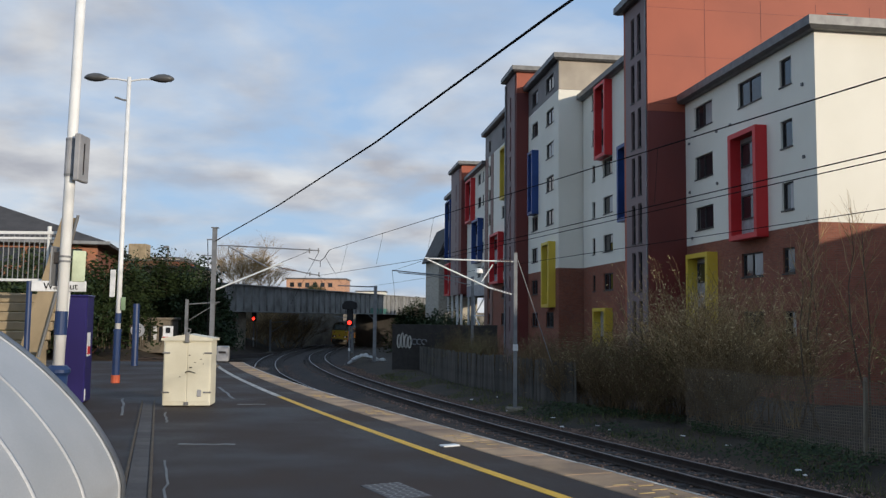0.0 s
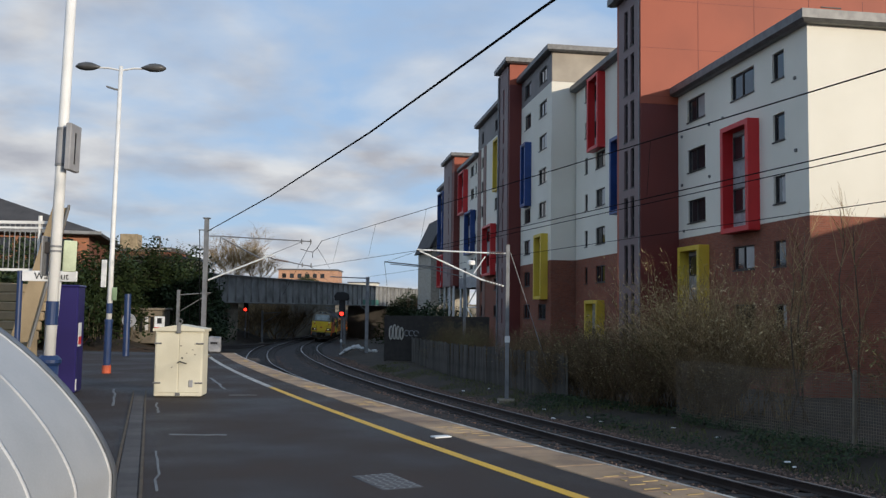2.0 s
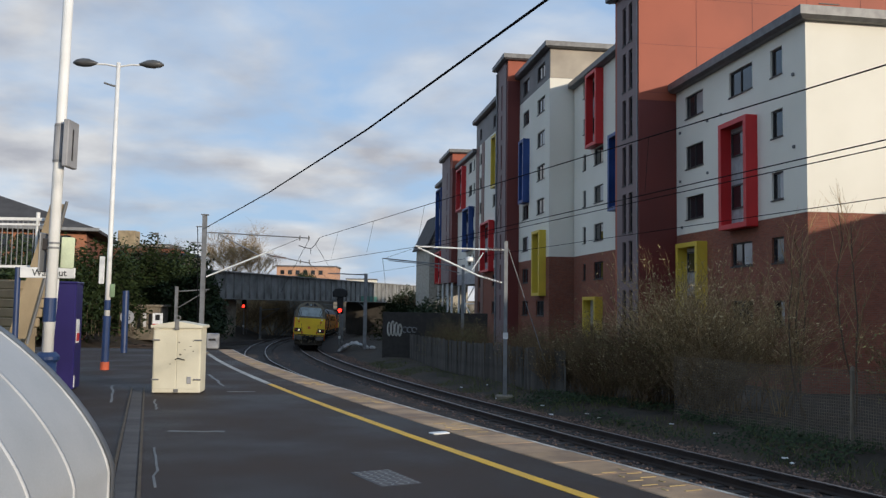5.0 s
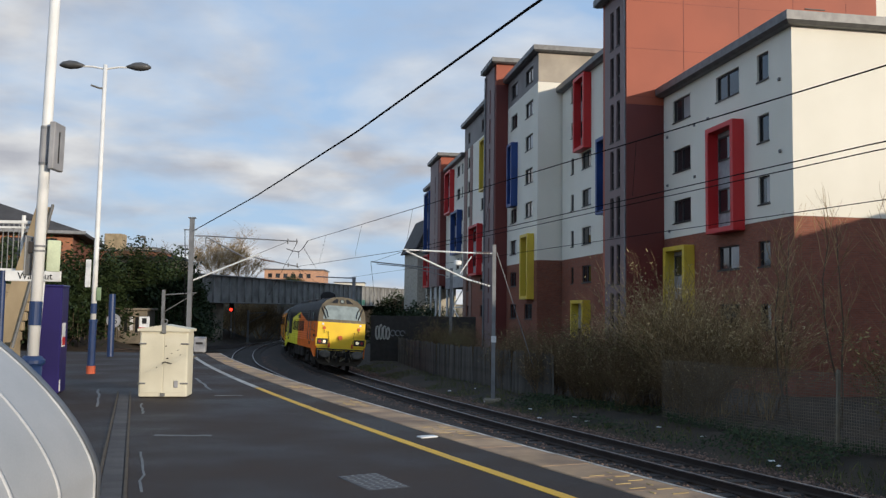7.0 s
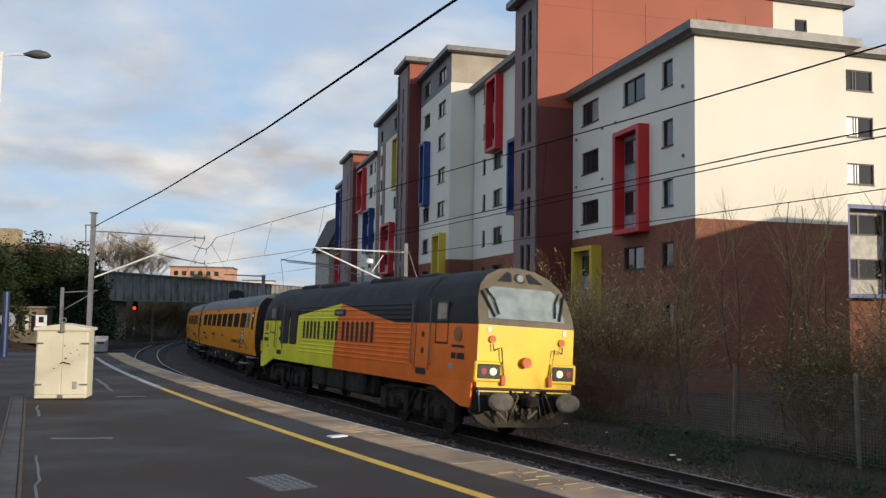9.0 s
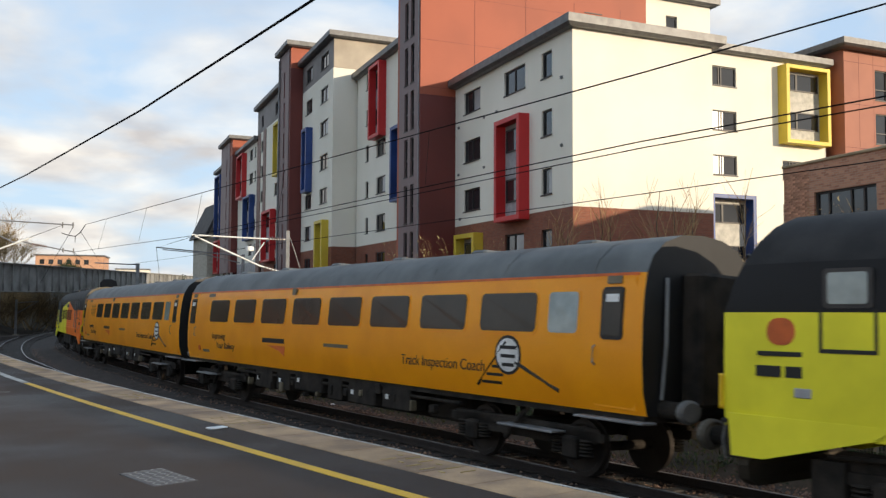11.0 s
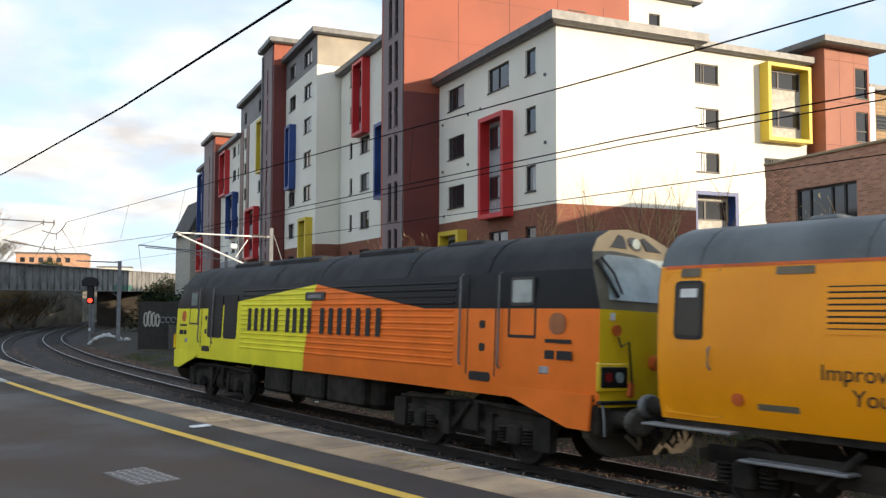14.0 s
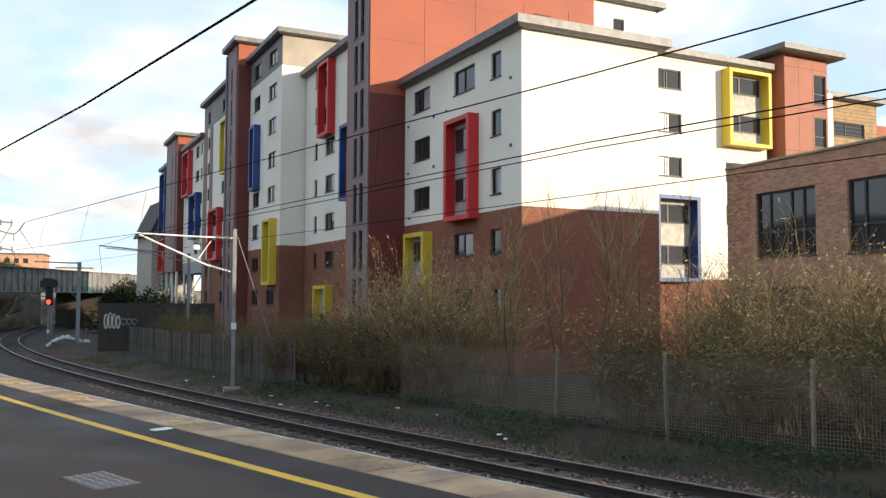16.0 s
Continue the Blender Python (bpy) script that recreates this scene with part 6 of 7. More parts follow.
# ---- platform furniture ----
def build_lamp_posts():
    z = fall(30.1)
    t = thing("double_lamp_post", pose(-11.2, 30.1, z, 0, 0.4, 0), "slender white lamp post with twin grey lanterns and navy foot", "lamp post", "station lamp posts")
    part("post", Mesh().tube([(0, 0, 1.85), (0, 0, 4), (0, 0, 10.75)], 0.095, 14, 0.07), WHITE_PAINT, t, smooth=True)
    part("foot", Mesh().tube([(0, 0, 0.25), (0, 0, 1.75)], 0.125, 14), BLUE_PAINT, t, "navy painted foot")
    part("collar", Mesh().tube([(0, 0, 1.75), (0, 0, 1.85)], 0.14, 14), BLUE_PAINT, t)
    part("base_band", Mesh().tube([(0, 0, 0), (0, 0, 0.27)], 0.15, 14), ORANGE_PAINT, t, "worn orange base")
    part("band", Mesh().tube([(0, 0, 2.05), (0, 0, 2.4)], 0.103, 14), BLUE_PAINT, t, "dark band")
    for sx in (-1, 1):
        a = part("arm", Mesh().tube([(0, 0, 10.6), (sx * 0.45, 0, 10.68), (sx * 0.8, 0, 10.68)], 0.035, 8), WHITE_PAINT, t)
        h = Mesh().loft([[(sx * (0.72 + 0.86 * q), 0.2 * w * math.cos(k), 10.7 + 0.16 * w * math.sin(k) * (1.1 if math.sin(k) > 0 else 0.8)) for k in [2 * math.pi * i / 14 for i in range(14)]] for q, w in ((0, 0.2), (0.12, 0.45), (0.35, 0.9), (0.6, 1.0), (0.85, 0.75), (1.0, 0.25))])
        part("lantern", h, mat("dark_grey_lantern", (0.1, 0.1, 0.1), 0.4), a, "grey teardrop lantern", True)
    part("camera_bracket", Mesh().tube([(0, 0, 9.9), (-0.15, -0.1, 9.9), (-0.42, -0.15, 9.98)], 0.035, 8), STEEL_DULL, t)
    part("notice", Mesh().cham(-0.3, -0.12, -0.12, -0.08, 2.95, 3.9, 0.01), SIGN_WHITE, t, "narrow white notice")
    part("small_notice", Mesh().cham(0.1, 0.26, -0.1, -0.07, 2.5, 2.95, 0.01), mat("green_notice", (0.25, 0.35, 0.2), 0.6), t)
    # the near post
    z = fall(11)
    t = thing("lamp_post", pose(-4.84, 11.0, z, 0, 0.95, 0), "stout white lamp post with a speaker box and navy bands", "lamp post", "station lamp posts")
    part("post", Mesh().tube([(0, 0, 1.35), (0, 0, 4), (0, 0, 8.5)], 0.07, 18, 0.06), WHITE_PAINT, t, smooth=True)
    part("foot", Mesh().tube([(0, 0, 0), (0, 0, 1.3)], 0.115, 18), BLUE_PAINT, t, "navy painted foot", True)
    part("collar", Mesh().lathe([(0.125, 1.3), (0.15, 1.33), (0.15, 1.37), (0.1, 1.42)], 18), BLUE_PAINT, t)
    part("band", Mesh().tube([(0, 0, 1.8), (0, 0, 2.1)], 0.076, 18), BLUE_PAINT, t, "navy band")
    for zz in (2.72, 2.78, 3.83, 4.28):
        part("strap", Mesh().tube([(0, 0, zz), (0, 0, zz + 0.025)], 0.076, 18), STEEL, t)
    part("box_sleeve", Mesh().tube([(0, 0, 3.82), (0, 0, 4.32)], 0.074, 18), PANEL_GREY, t)
    part("speaker_box", Mesh().cham(0.1, 0.17, -0.16, 0.16, 3.76, 4.36, 0.01), PANEL_GREY, t, "grey flat box strapped to the post")
    part("box_slot", Mesh().box(0.168, 0.174, -0.03, 0.0, 3.85, 4.25), BLACK, t)
    part("bracket", Mesh().cham(-0.15, 0.0, -0.03, 0.03, 2.7, 2.85, 0.01), FRAME_DARK, t)
    part("side_notice", Mesh().cham(-0.15, -0.13, -0.09, 0.13, 2.42, 2.92, 0.01), STEEL, t)
    m = Mesh().cham(0.08, 0.24, -0.012, 0.012, 2.48, 2.88, 0.008)
    n = part("notice", m, mat("faded_green_notice", (0.55, 0.62, 0.42), 0.6), t, "faded green notice")
    n.matrix_basis = pose(0, 0.02, 0, 0, 0, 28)


def build_cabinet():
    z = fall(21.25)
    t = thing("relay_cabinet", pose(-6.18, 21.55, z, 0, 0, 4), "cream painted steel equipment cabinet with shallow pitched lid", "cabinet")
    W2 = 0.57
    part("body", Mesh().cham(-W2, W2, -0.35, 0.35, 0.03, 1.62, 0.015), CABINET, t)
    part("plinth", Mesh().box(-W2 + 0.03, W2 - 0.03, -0.32, 0.32, 0, 0.05), GRIME, t)
    lid = Mesh().loft([[(-W2 - 0.05, a, 1.6), (W2 + 0.05, a, 1.6), (W2 + 0.05, a, 1.66), (0, a, 1.76), (-W2 - 0.05, a, 1.66)] for a in (-0.42, 0.42)])
    part("lid", lid, CABINET, t, "overhanging lid")
    part("lid_clasp", Mesh().cham(-0.05, 0.05, -0.44, -0.36, 1.55, 1.8, 0.01), STEEL_DULL, t)
    eye = [(0.05 * math.cos(a), -0.3, 1.84 + 0.05 * math.sin(a)) for a in [2 * math.pi * i / 12 for i in range(13)]]
    part("lifting_eye", Mesh().tube(eye, 0.015, 6), STEEL_DULL, t)
    for sx in (-1, 1):
        part("door_panel", Mesh().cham(min(sx * 0.01, sx * (W2 - 0.03)), max(sx * 0.01, sx * (W2 - 0.03)), -0.362, -0.345, 0.12, 1.56, 0.006), CABINET, t, "cabinet door")
        for zz in (0.35, 1.3):
            part("hinge", Mesh().tube([(sx * (W2 - 0.16), -0.37, zz), (sx * (W2 + 0.02), -0.37, zz)], 0.02, 8), STEEL_DULL, t)
    rnd = random.Random(2)
    for k in range(7):
        x, zz = rnd.uniform(-0.2, 0.4), rnd.uniform(0.7, 1.3)
        part("paint_chip", Mesh().cham(x, x + rnd.uniform(0.02, 0.07), -0.3645, -0.355, zz, zz + rnd.uniform(0.01, 0.03), 0.003), GRIME, t)
    part("handle", Mesh().tube([(-0.03, -0.37, 0.83), (0.04, -0.4, 0.87), (0.2, -0.38, 0.82)], 0.012, 6), GRIME, t)
    part("lock_case", Mesh().cham(0.26, 0.36, -0.385, -0.355, 0.25, 0.42, 0.01), PANEL_GREY, t)
    part("foot_vent", Mesh().cham(-0.05, 0.06, -0.38, -0.355, 0.04, 0.12, 0.005), STEEL_DULL, t)
    # the small grey post box at the platform end
    z = fall(49.5)
    t = thing("trackside_box", pose(-12.35, 49.5, z), "small grey trackside equipment box at the platform end", "equipment box")
    part("case", Mesh().cham(-0.33, 0.33, -0.2, 0.2, 0.05, 0.92, 0.05), PANEL_GREY, t)
    part("window_strip", Mesh().box(-0.2, 0.2, -0.215, -0.195, 0.5, 0.62), FRAME_DARK, t)
    part("leg", Mesh().box(-0.25, -0.18, -0.05, 0.05, 0, 0.06), STEEL_DULL, t)
    part("leg", Mesh().box(0.18, 0.25, -0.05, 0.05, 0, 0.06), STEEL_DULL, t)
    # warning board behind the cabinet
    t = thing("warning_sign", pose(-10.72, 34.2, fall(34.2)), "small white trespass warning board on a post", "sign")
    part("post", Mesh().tube([(0, 0, 0), (0, 0, 1.7)], 0.03, 8), STEEL_DULL, t)
    part("board", Mesh().cham(-0.2, 0.2, -0.03, -0.01, 1.45, 1.98, 0.01), SIGN_WHITE, t)
    part("pictogram_bar", Mesh().box(-0.09, 0.09, -0.036, -0.03, 1.7, 1.92), DARK_TEXT, t)
    part("red_strip", Mesh().box(-0.2, 0.2, -0.036, -0.03, 1.47, 1.56), BOX_RED, t)
    # navy post by the far lines, and a round speed sign
    t = thing("navy_post", pose(-15.3, 43.6, fall(43.6)), "plain navy steel post near the platform end", "post")
    part("shaft", Mesh().tube([(0, 0, 0), (0, 0, 3.1)], 0.16, 12), BLUE_PAINT, t)
    t = thing("speed_sign", pose(-21.6, 62, ground_height(-21.6, 62)), "round grey speed sign on a short post", "sign")
    part("post", Mesh().tube([(0, 0, 0), (0, 0, 2.6)], 0.05, 8), STEEL_DULL, t)
    part("disc", Mesh().tube([(0, -0.06, 2.9), (0, -0.03, 2.9)], 0.5, 20), PANEL_GREY, t)
    words("15", 0.62, DARK_TEXT, t, pose(-0.33, -0.07, 2.68, 90, 0, 0), "numeral")


def build_shelter():
    """The ribbed, curved hood that stands close to the camera."""
    t = thing("curved_shelter", pose(-4.96, 6.5, fall(4)), "low curved shelter of grey frosted sheet with seams", "shelter")
    R = 2.6
    zc = 0.7
    arcp = lambda r, y: [(r * math.copysign(abs(math.cos(a)) ** 1.1, math.cos(a)), y, zc + 0.63 * r * math.sin(a) ** 1.4) for a in [math.pi * i / 48 for i in range(1, 48)]]
    foot = lambda r, y: [(r, y, 0.0), (r, y, zc)] + arcp(r, y) + [(-r, y, zc), (-r, y, 0.0)]
    ys = [0.0, -0.62, -1.24, -1.86, -2.48, -3.1, -3.72]
    for i in range(6):
        m = Mesh().loft([foot(R, ys[i] - 0.012), foot(R, ys[i + 1] + 0.012)], caps=False, closed=False)
        m.loft([foot(R - 0.02, ys[i] - 0.012), foot(R - 0.02, ys[i + 1] + 0.012)], caps=False, closed=False)
        part("panel", m, SHELTER, t, "", True)
    for y in ys:
        m = Mesh().loft([foot(R - 0.02, y - 0.014), foot(R + 0.012, y - 0.014), foot(R + 0.012, y + 0.014), foot(R - 0.02, y + 0.014)], caps=False, closed=False)
        part("seam", m, mat("pale_seam", (0.5, 0.51, 0.52), 0.4), t, "", True)
    m = Mesh().loft([foot(R + 0.02, 0.0), foot(R + 0.02, 0.09), foot(R - 0.03, 0.09)], caps=False, closed=False)
    part("end_rim", m, STEEL, t, "metal end rim", True)
    m = Mesh(); p = foot(R - 0.02, 0.02); m.add(p, [tuple(range(len(p)))]); m.add([(x, y + 0.02, z) for x, y, z in p], [tuple(reversed(range(len(p))))])
    part("end_panel", m, SHELTER, t)


def build_left_side():
    z = fall(21)
    t = thing("ticket_machine", pose(-9.3, 22.2, z, 0, 0, 12), "tall navy blue ticket machine with a slim red notice", "ticket machine")
    part("case", Mesh().cham(-0.32, 0.32, -0.45, 0.45, 0.0, 2.66, 0.03), PURPLE, t)
    part("top_cap", Mesh().cham(-0.34, 0.34, -0.47, 0.47, 2.64, 2.7, 0.02), PURPLE, t)
    part("notice", Mesh().cham(0.318, 0.33, -0.3, 0.1, 1.15, 1.75, 0.005), SIGN_WHITE, t)
    part("red_strip", Mesh().box(0.33, 0.334, -0.28, 0.08, 1.2, 1.4), BOX_RED, t)
    part("foot_notice", Mesh().cham(0.318, 0.33, -0.42, -0.3, 0.06, 0.35, 0.005), SIGN_WHITE, t)
    # the hanging sign on two posts
    z = fall(14)
    t = thing("way_out_sign", pose(-6.18, 14.0, z, 0, 0, 0), "white way out sign board on navy and white posts", "sign")
    part("board", Mesh().cham(-0.44, 0.44, -0.02, 0.02, 2.47, 2.64, 0.008), SIGN_WHITE, t)
    words("Way out", 0.155, DARK_TEXT, t, pose(-0.24, -0.024, 2.505, 90, 0, 0))
    part("post", Mesh().tube([(-0.5, 0.05, 0), (-0.5, 0.05, 2.64)], 0.045, 12), BLUE_PAINT, t)
    part("post", Mesh().tube([(0.0, 0.05, 0), (0.12, 0.05, 2.5)], 0.05, 12), WHITE_PAINT, t)
    t = thing("grit_bin", pose(-8.95, 19.0, fall(19), 0, 0, 8), "yellow grit bin beside the steps", "grit bin")
    part("tub", Mesh().loft([[(x * k, y * k, zz) for x, y in ((-0.45, -0.3), (0.45, -0.3), (0.45, 0.3), (-0.45, 0.3))] for k, zz in ((0.85, 0), (1.0, 0.7))]), BOX_YELLOW, t)
    part("lid", Mesh().loft([[(x * k, y * k, zz) for x, y in ((-0.48, -0.33), (0.48, -0.33), (0.48, 0.33), (-0.48, 0.33))] for k, zz in ((1.0, 0.7), (1.0, 0.78), (0.7, 0.98))]), BOX_YELLOW, t)
    # stairs that climb away from the platform
    t = thing("station_stairs", pose(-8.3, 17.5, fall(17.5)), "covered station steps with tan side boards and railings", "stairs")
    part("stringer", Mesh().loft([[(0.05, a, b) for a, b in ((0.0, 0.0), (0.0, 0.9), (0.5, 1.6), (0.6, 0.0))], [(0.15, a, b) for a, b in ((0.0, 0.0), (0.0, 0.9), (0.5, 1.6), (0.6, 0.0))]]), TAN_BOARD, t, "slanted tan side board")
    fl = part("side_board", Mesh().loft([[(x, -0.12, zz) for x, zz in ((-0.12, 1.4), (0.32, 1.4), (0.95, 4.1), (0.62, 4.1))], [(x, -0.06, zz) for x, zz in ((-0.12, 1.4), (0.32, 1.4), (0.95, 4.1), (0.62, 4.1))]]), TAN_BOARD, t, "slanted pale board")
    part("edge_trim", Mesh().tube([(0.30, -0.16, 1.3), (0.97, -0.16, 4.15)], 0.03, 8), STEEL_DULL, t)
    bm = Mesh().cham(-4.0, -0.02, 0.0, 0.12, 0.0, 0.19, 0.02).mesh("riser_board", TAN_BOARD)
    for k in range(13):
        o = part("riser_board", bm, TAN_BOARD, t); o.matrix_basis = pose(0, 0.12 * k, 0.2 * k)
    part("landing", Mesh().box(-4.0, -1.2, 1.6, 4.0, 2.4, 2.62), TAN_BOARD, t)
    # upper railing
    f = thing("palisade_railing", pose(-8.3, 17.6, fall(17.6)), "cream metal railing along the upper walkway", "railing")
    part("top_rail", Mesh().box(-4.2, 0.62, -0.03, 0.03, 3.78, 3.84), WHITE_PAINT, f)
    part("middle_rail", Mesh().box(-4.2, 0.62, -0.025, 0.025, 3.68, 3.72), WHITE_PAINT, f)
    part("bottom_rail", Mesh().box(-4.2, 0.4, -0.03, 0.03, 2.82, 2.87), WHITE_PAINT, f)
    bar = Mesh().tube([(0, 0, 2.8), (0, 0, 3.8)], 0.011, 6).mesh("baluster", STEEL)
    for k in range(44):
        o = part("baluster", bar, STEEL, f); o.matrix_basis = pose(-4.1 + 0.105 * k, 0, 0)
    for x in (-2.2, 0.28):
        part("post", Mesh().tube([(x, 0.02, 2.6), (x, 0.02, 3.95)], 0.04, 10), WHITE_PAINT, f)
    # brick offices with a dark roof
    h = thing("office_building", pose(-28.7, 72, 0, 0, 0, 14), "low brick offices with a dark hipped roof and window band", "building")
    part("wall", wall_mesh("y", 0.0, -34, 0, -1.5, 7.6, [(-33.0 + 2.3 * k, -31.1 + 2.3 * k, 5.9, 7.3) for k in range(14)], -1), brick_mat("orange_brick", (0.42, 0.17, 0.09), (0.3, 0.12, 0.07), (0.3, 0.22, 0.17)), h)
    part("wall", Mesh().box(-0.3, 0, 0.3, 14, -1.5, 7.6), BRICK, h)
    for k in range(14):
        window(h, "y", 0.0, -33.0 + 2.3 * k, -31.1 + 2.3 * k, 5.9, 7.3, bars=(0.5,))
    part("roof", Mesh().loft([[(-35, -1.0, 7.6), (1.0, -1.0, 7.6), (1.0, 15, 7.6), (-35, 15, 7.6)], [(-35, -1.0, 7.85), (1.0, -1.0, 7.85), (1.0, 15, 7.85), (-35, 15, 7.85)], [(-34, 6.5, 12.0), (-11, 6.5, 12.0), (-11, 7.5, 12.0), (-34, 7.5, 12.0)]]), SLATE, h, "dark hipped roof")
    part("gutter", Mesh().box(-35.1, 1.1, -1.15, -1.0, 7.65, 7.9), STEEL, h)
    # far roofs above the bank
    for x, y, w, d, z0, z1, mt, lab in ((-60, 165, 24, 10, 4, 11.8, BRICK, "brick building with a tank house on its roof"), (-60, 190, 7, 8, 6, 14.0, RENDER, "pale sunlit building above the bank"), (-45.5, 150, 9, 8, 2, 9.8, TAN_BOARD, "long low building with sunlit windows"), (-36, 255, 17, 12, 0, 12.6, mat("orange_render", (0.62, 0.35, 0.22), 0.8), "distant orange and cream building"), (-24, 300, 10, 8, 0, 10.5, RENDER, "distant cream block beyond the bridge"), (3, 330, 12, 8, 0, 11.2, RENDER, "distant pale flats past the bridge")):
        h = thing("distant_building", pose(x, y, 0), lab, "building", "distant buildings")
        hs = [(-w / 2 + 1 + 2.2 * k, -w / 2 + 2.2 + 2.2 * k, z1 - 2.2, z1 - 1.0) for k in range(int(w / 2.2) - 1)]
        part("wall", wall_mesh("y", -d / 2, -w / 2, w / 2, -6, z1, hs, -1), mt, h)
        part("wall", Mesh().box(-w / 2, w / 2, -d / 2 + 0.3, d / 2, -6, z1 - 0.05), mt, h)
        for a in hs:
            window(h, "y", -d / 2, *a)
        part("roof", Mesh().box(-w / 2 - 0.3, w / 2 + 0.3, -d / 2 - 0.3, d / 2 + 0.3, z1, z1 + 0.35), ROOF_EDGE, h)
        if w == 24:
            part("tank_house", Mesh().cham(1.2, 4.4, -3, 0, z1 + 0.3, z1 + 3.4, 0.1), TAN_BOARD, h)
    t = thing("street_lamp", pose(-47.5, 150, ground_height(-47.5, 150)), "distant street lamp above the bank", "street lamp")
    part("pole", Mesh().tube([(0, 0, 0), (0, 0, 17)], 0.16, 8), STEEL_DULL, t)
    part("head", Mesh().cham(-0.9, 0.1, -0.2, 0.2, 16.9, 17.3, 0.08), STEEL_DULL, t)


SOOT = mat("soot_dark_wall", (0.10, 0.088, 0.075), 0.95, scale=0.8, bump=0.4)


def build_bridge():
    a, b = Vector((-31, 93, 0)), Vector((-2.0, 178, 0))
    d = (b - a).normalized()
    ang = math.degrees(math.atan2(d.y, d.x))
    L = (b - a).length
    t = thing("road_bridge", pose(a.x, a.y, 0, 0, 0, ang), "grey steel girder road bridge over the tracks", "bridge")
    zt, zb = 5.75, 2.5
    part("girder", Mesh().box(0, L, -0.12, 0.12, zb, zt), GIRDER, t, "riveted grey girder web")
    part("top_flange", Mesh().box(-0.1, L + 0.1, -0.4, 0.4, zt, zt + 0.14), GIRDER, t)
    part("bottom_flange", Mesh().box(-0.1, L + 0.1, -0.4, 0.4, zb - 0.12, zb), GIRDER, t)
    me = Mesh().box(-0.05, 0.05, -0.34, -0.12, zb, zt).mesh("stiffener", GIRDER)
    for k in range(int(L / 1.9)):
        o = part("stiffener", me, GIRDER, t); o.matrix_basis = pose(0.9 + 1.9 * k, 0, 0)
    part("deck", Mesh().box(-4, L + 4, 0.5, 11, zb - 0.1, zb + 0.6), STONE, t)
    part("far_girder", Mesh().box(0, L, 11, 11.3, zb, zt), GIRDER, t)
    for x, w, mt in ((-4, 6.0, STONE), (17.7, 2.4, STONE), (L - 14, 3.0, SOOT), (L - 2, 8.0, SOOT)):
        part("pier", Mesh().cham(x, x + w, 0.6, 10.6, -8, zb - 0.1, 0.15), mt, t, "sooty stone pier")
    part("notice_panel", Mesh().box(58.0, 66.0, -0.2, -0.13, zb - 0.1, zb + 0.9), mat("teal_hoarding", (0.07, 0.2, 0.16), 0.7), t, "faded teal hoarding under the girder")
    # stone blocks of the near abutment
    bm = Mesh().cham(-0.48, 0.48, -0.12, 0.12, -0.23, 0.23, 0.04).mesh("stone_block", mat("abutment_stone", (0.24, 0.2, 0.15), 0.9, bump=0.6, bump_scale=10, rand=0.3))
    w = thing("abutment_wall", pose(-30.5, 90.5, -2.6, 0, 0, 55), "sooty stone abutment wall with rough blocks", "wall")
    part("core", Mesh().box(-3.5, 3.0, 0.1, 2.0, 0, 8.0), STONE, w)
    for r in range(15):
        for c in range(6):
            o = part("stone_block", bm, STONE, w); o.matrix_basis = pose(-2.9 + 1.02 * c + 0.5 * (r % 2), 0.03 * ((r * 7 + c * 3) % 4), 0.3 + 0.5 * r)
    # dim retaining wall and clutter beyond the arch
    w = thing("retaining_wall", pose(-34, 196, -5.5), "dark retaining wall beyond the bridge with faded graffiti", "wall")
    part("core", Mesh().box(-30, 60, 0, 1, 0, 8.6), mat("brown_overgrown_wall", (0.26, 0.23, 0.19), 0.95, rgb2=(0.13, 0.12, 0.095), scale=0.5, bump=0.6, bump_scale=8), w)
    rnd = random.Random(17)
    for k in range(26):
        x, zz = -12 + 1.5 * k + rnd.uniform(-0.5, 0.5), rnd.uniform(0.9, 1.9)
        for j in range(rnd.randint(2, 4)):
            x0 = x + 0.42 * j
            lean = rnd.uniform(-0.3, 0.3)
            q = Mesh().loft([[(x0, d, zz), (x0 + 0.25, d, zz), (x0 + 0.25 + lean, d, zz + rnd.uniform(0.8, 1.5)), (x0 + lean, d, zz + 1.0)] for d in (-0.03, 0.0)])
            part("graffiti_stroke", q, (GRAFFITI, TAN_BOARD, STEEL_DULL, BOX_RED, TAN_BOARD)[(k + j) % 5], w)
    w = thing("graffiti_wall", pose(-2.9, 63, -2.6, 0, 0, -8), "low dark wall with white graffiti beside the fence", "wall")
    part("core", Mesh().box(-0.6, 7.0, 0, 0.5, 0, 4.0), mat("black_soot_wall", (0.05, 0.045, 0.04), 0.95), w)
    for k, (x, h) in enumerate(((-0.1, 0.95), (0.16, 1.05), (0.42, 0.95), (0.68, 0.85))):
        ring = [(x + 0.11 * math.cos(q), -0.03, 2.3 + h / 2 + 0.5 * h * math.sin(q)) for q in [2 * math.pi * i / 12 for i in range(13)]]
        part("graffiti_loop", Mesh().tube(ring, 0.06, 6), PANEL_PALE, w)
    for x, r in ((1.05, 0.2), (1.4, 0.19), (1.75, 0.18)):
        ring = [(x + r * math.cos(q), -0.03, 2.75 + r * math.sin(q)) for q in [2 * math.pi * i / 12 for i in range(11)]]
        part("graffiti_loop", Mesh().tube(ring, 0.04, 6), STEEL, w)
    w = thing("lineside_hut", pose(-26.4, 79, ground_height(-26.4, 79)), "low concrete lineside hut with graffiti bars", "hut")
    part("wall", Mesh().cham(-1.5, 1.8, 0, 2.5, 0, 3.0, 0.05), STONE, w)
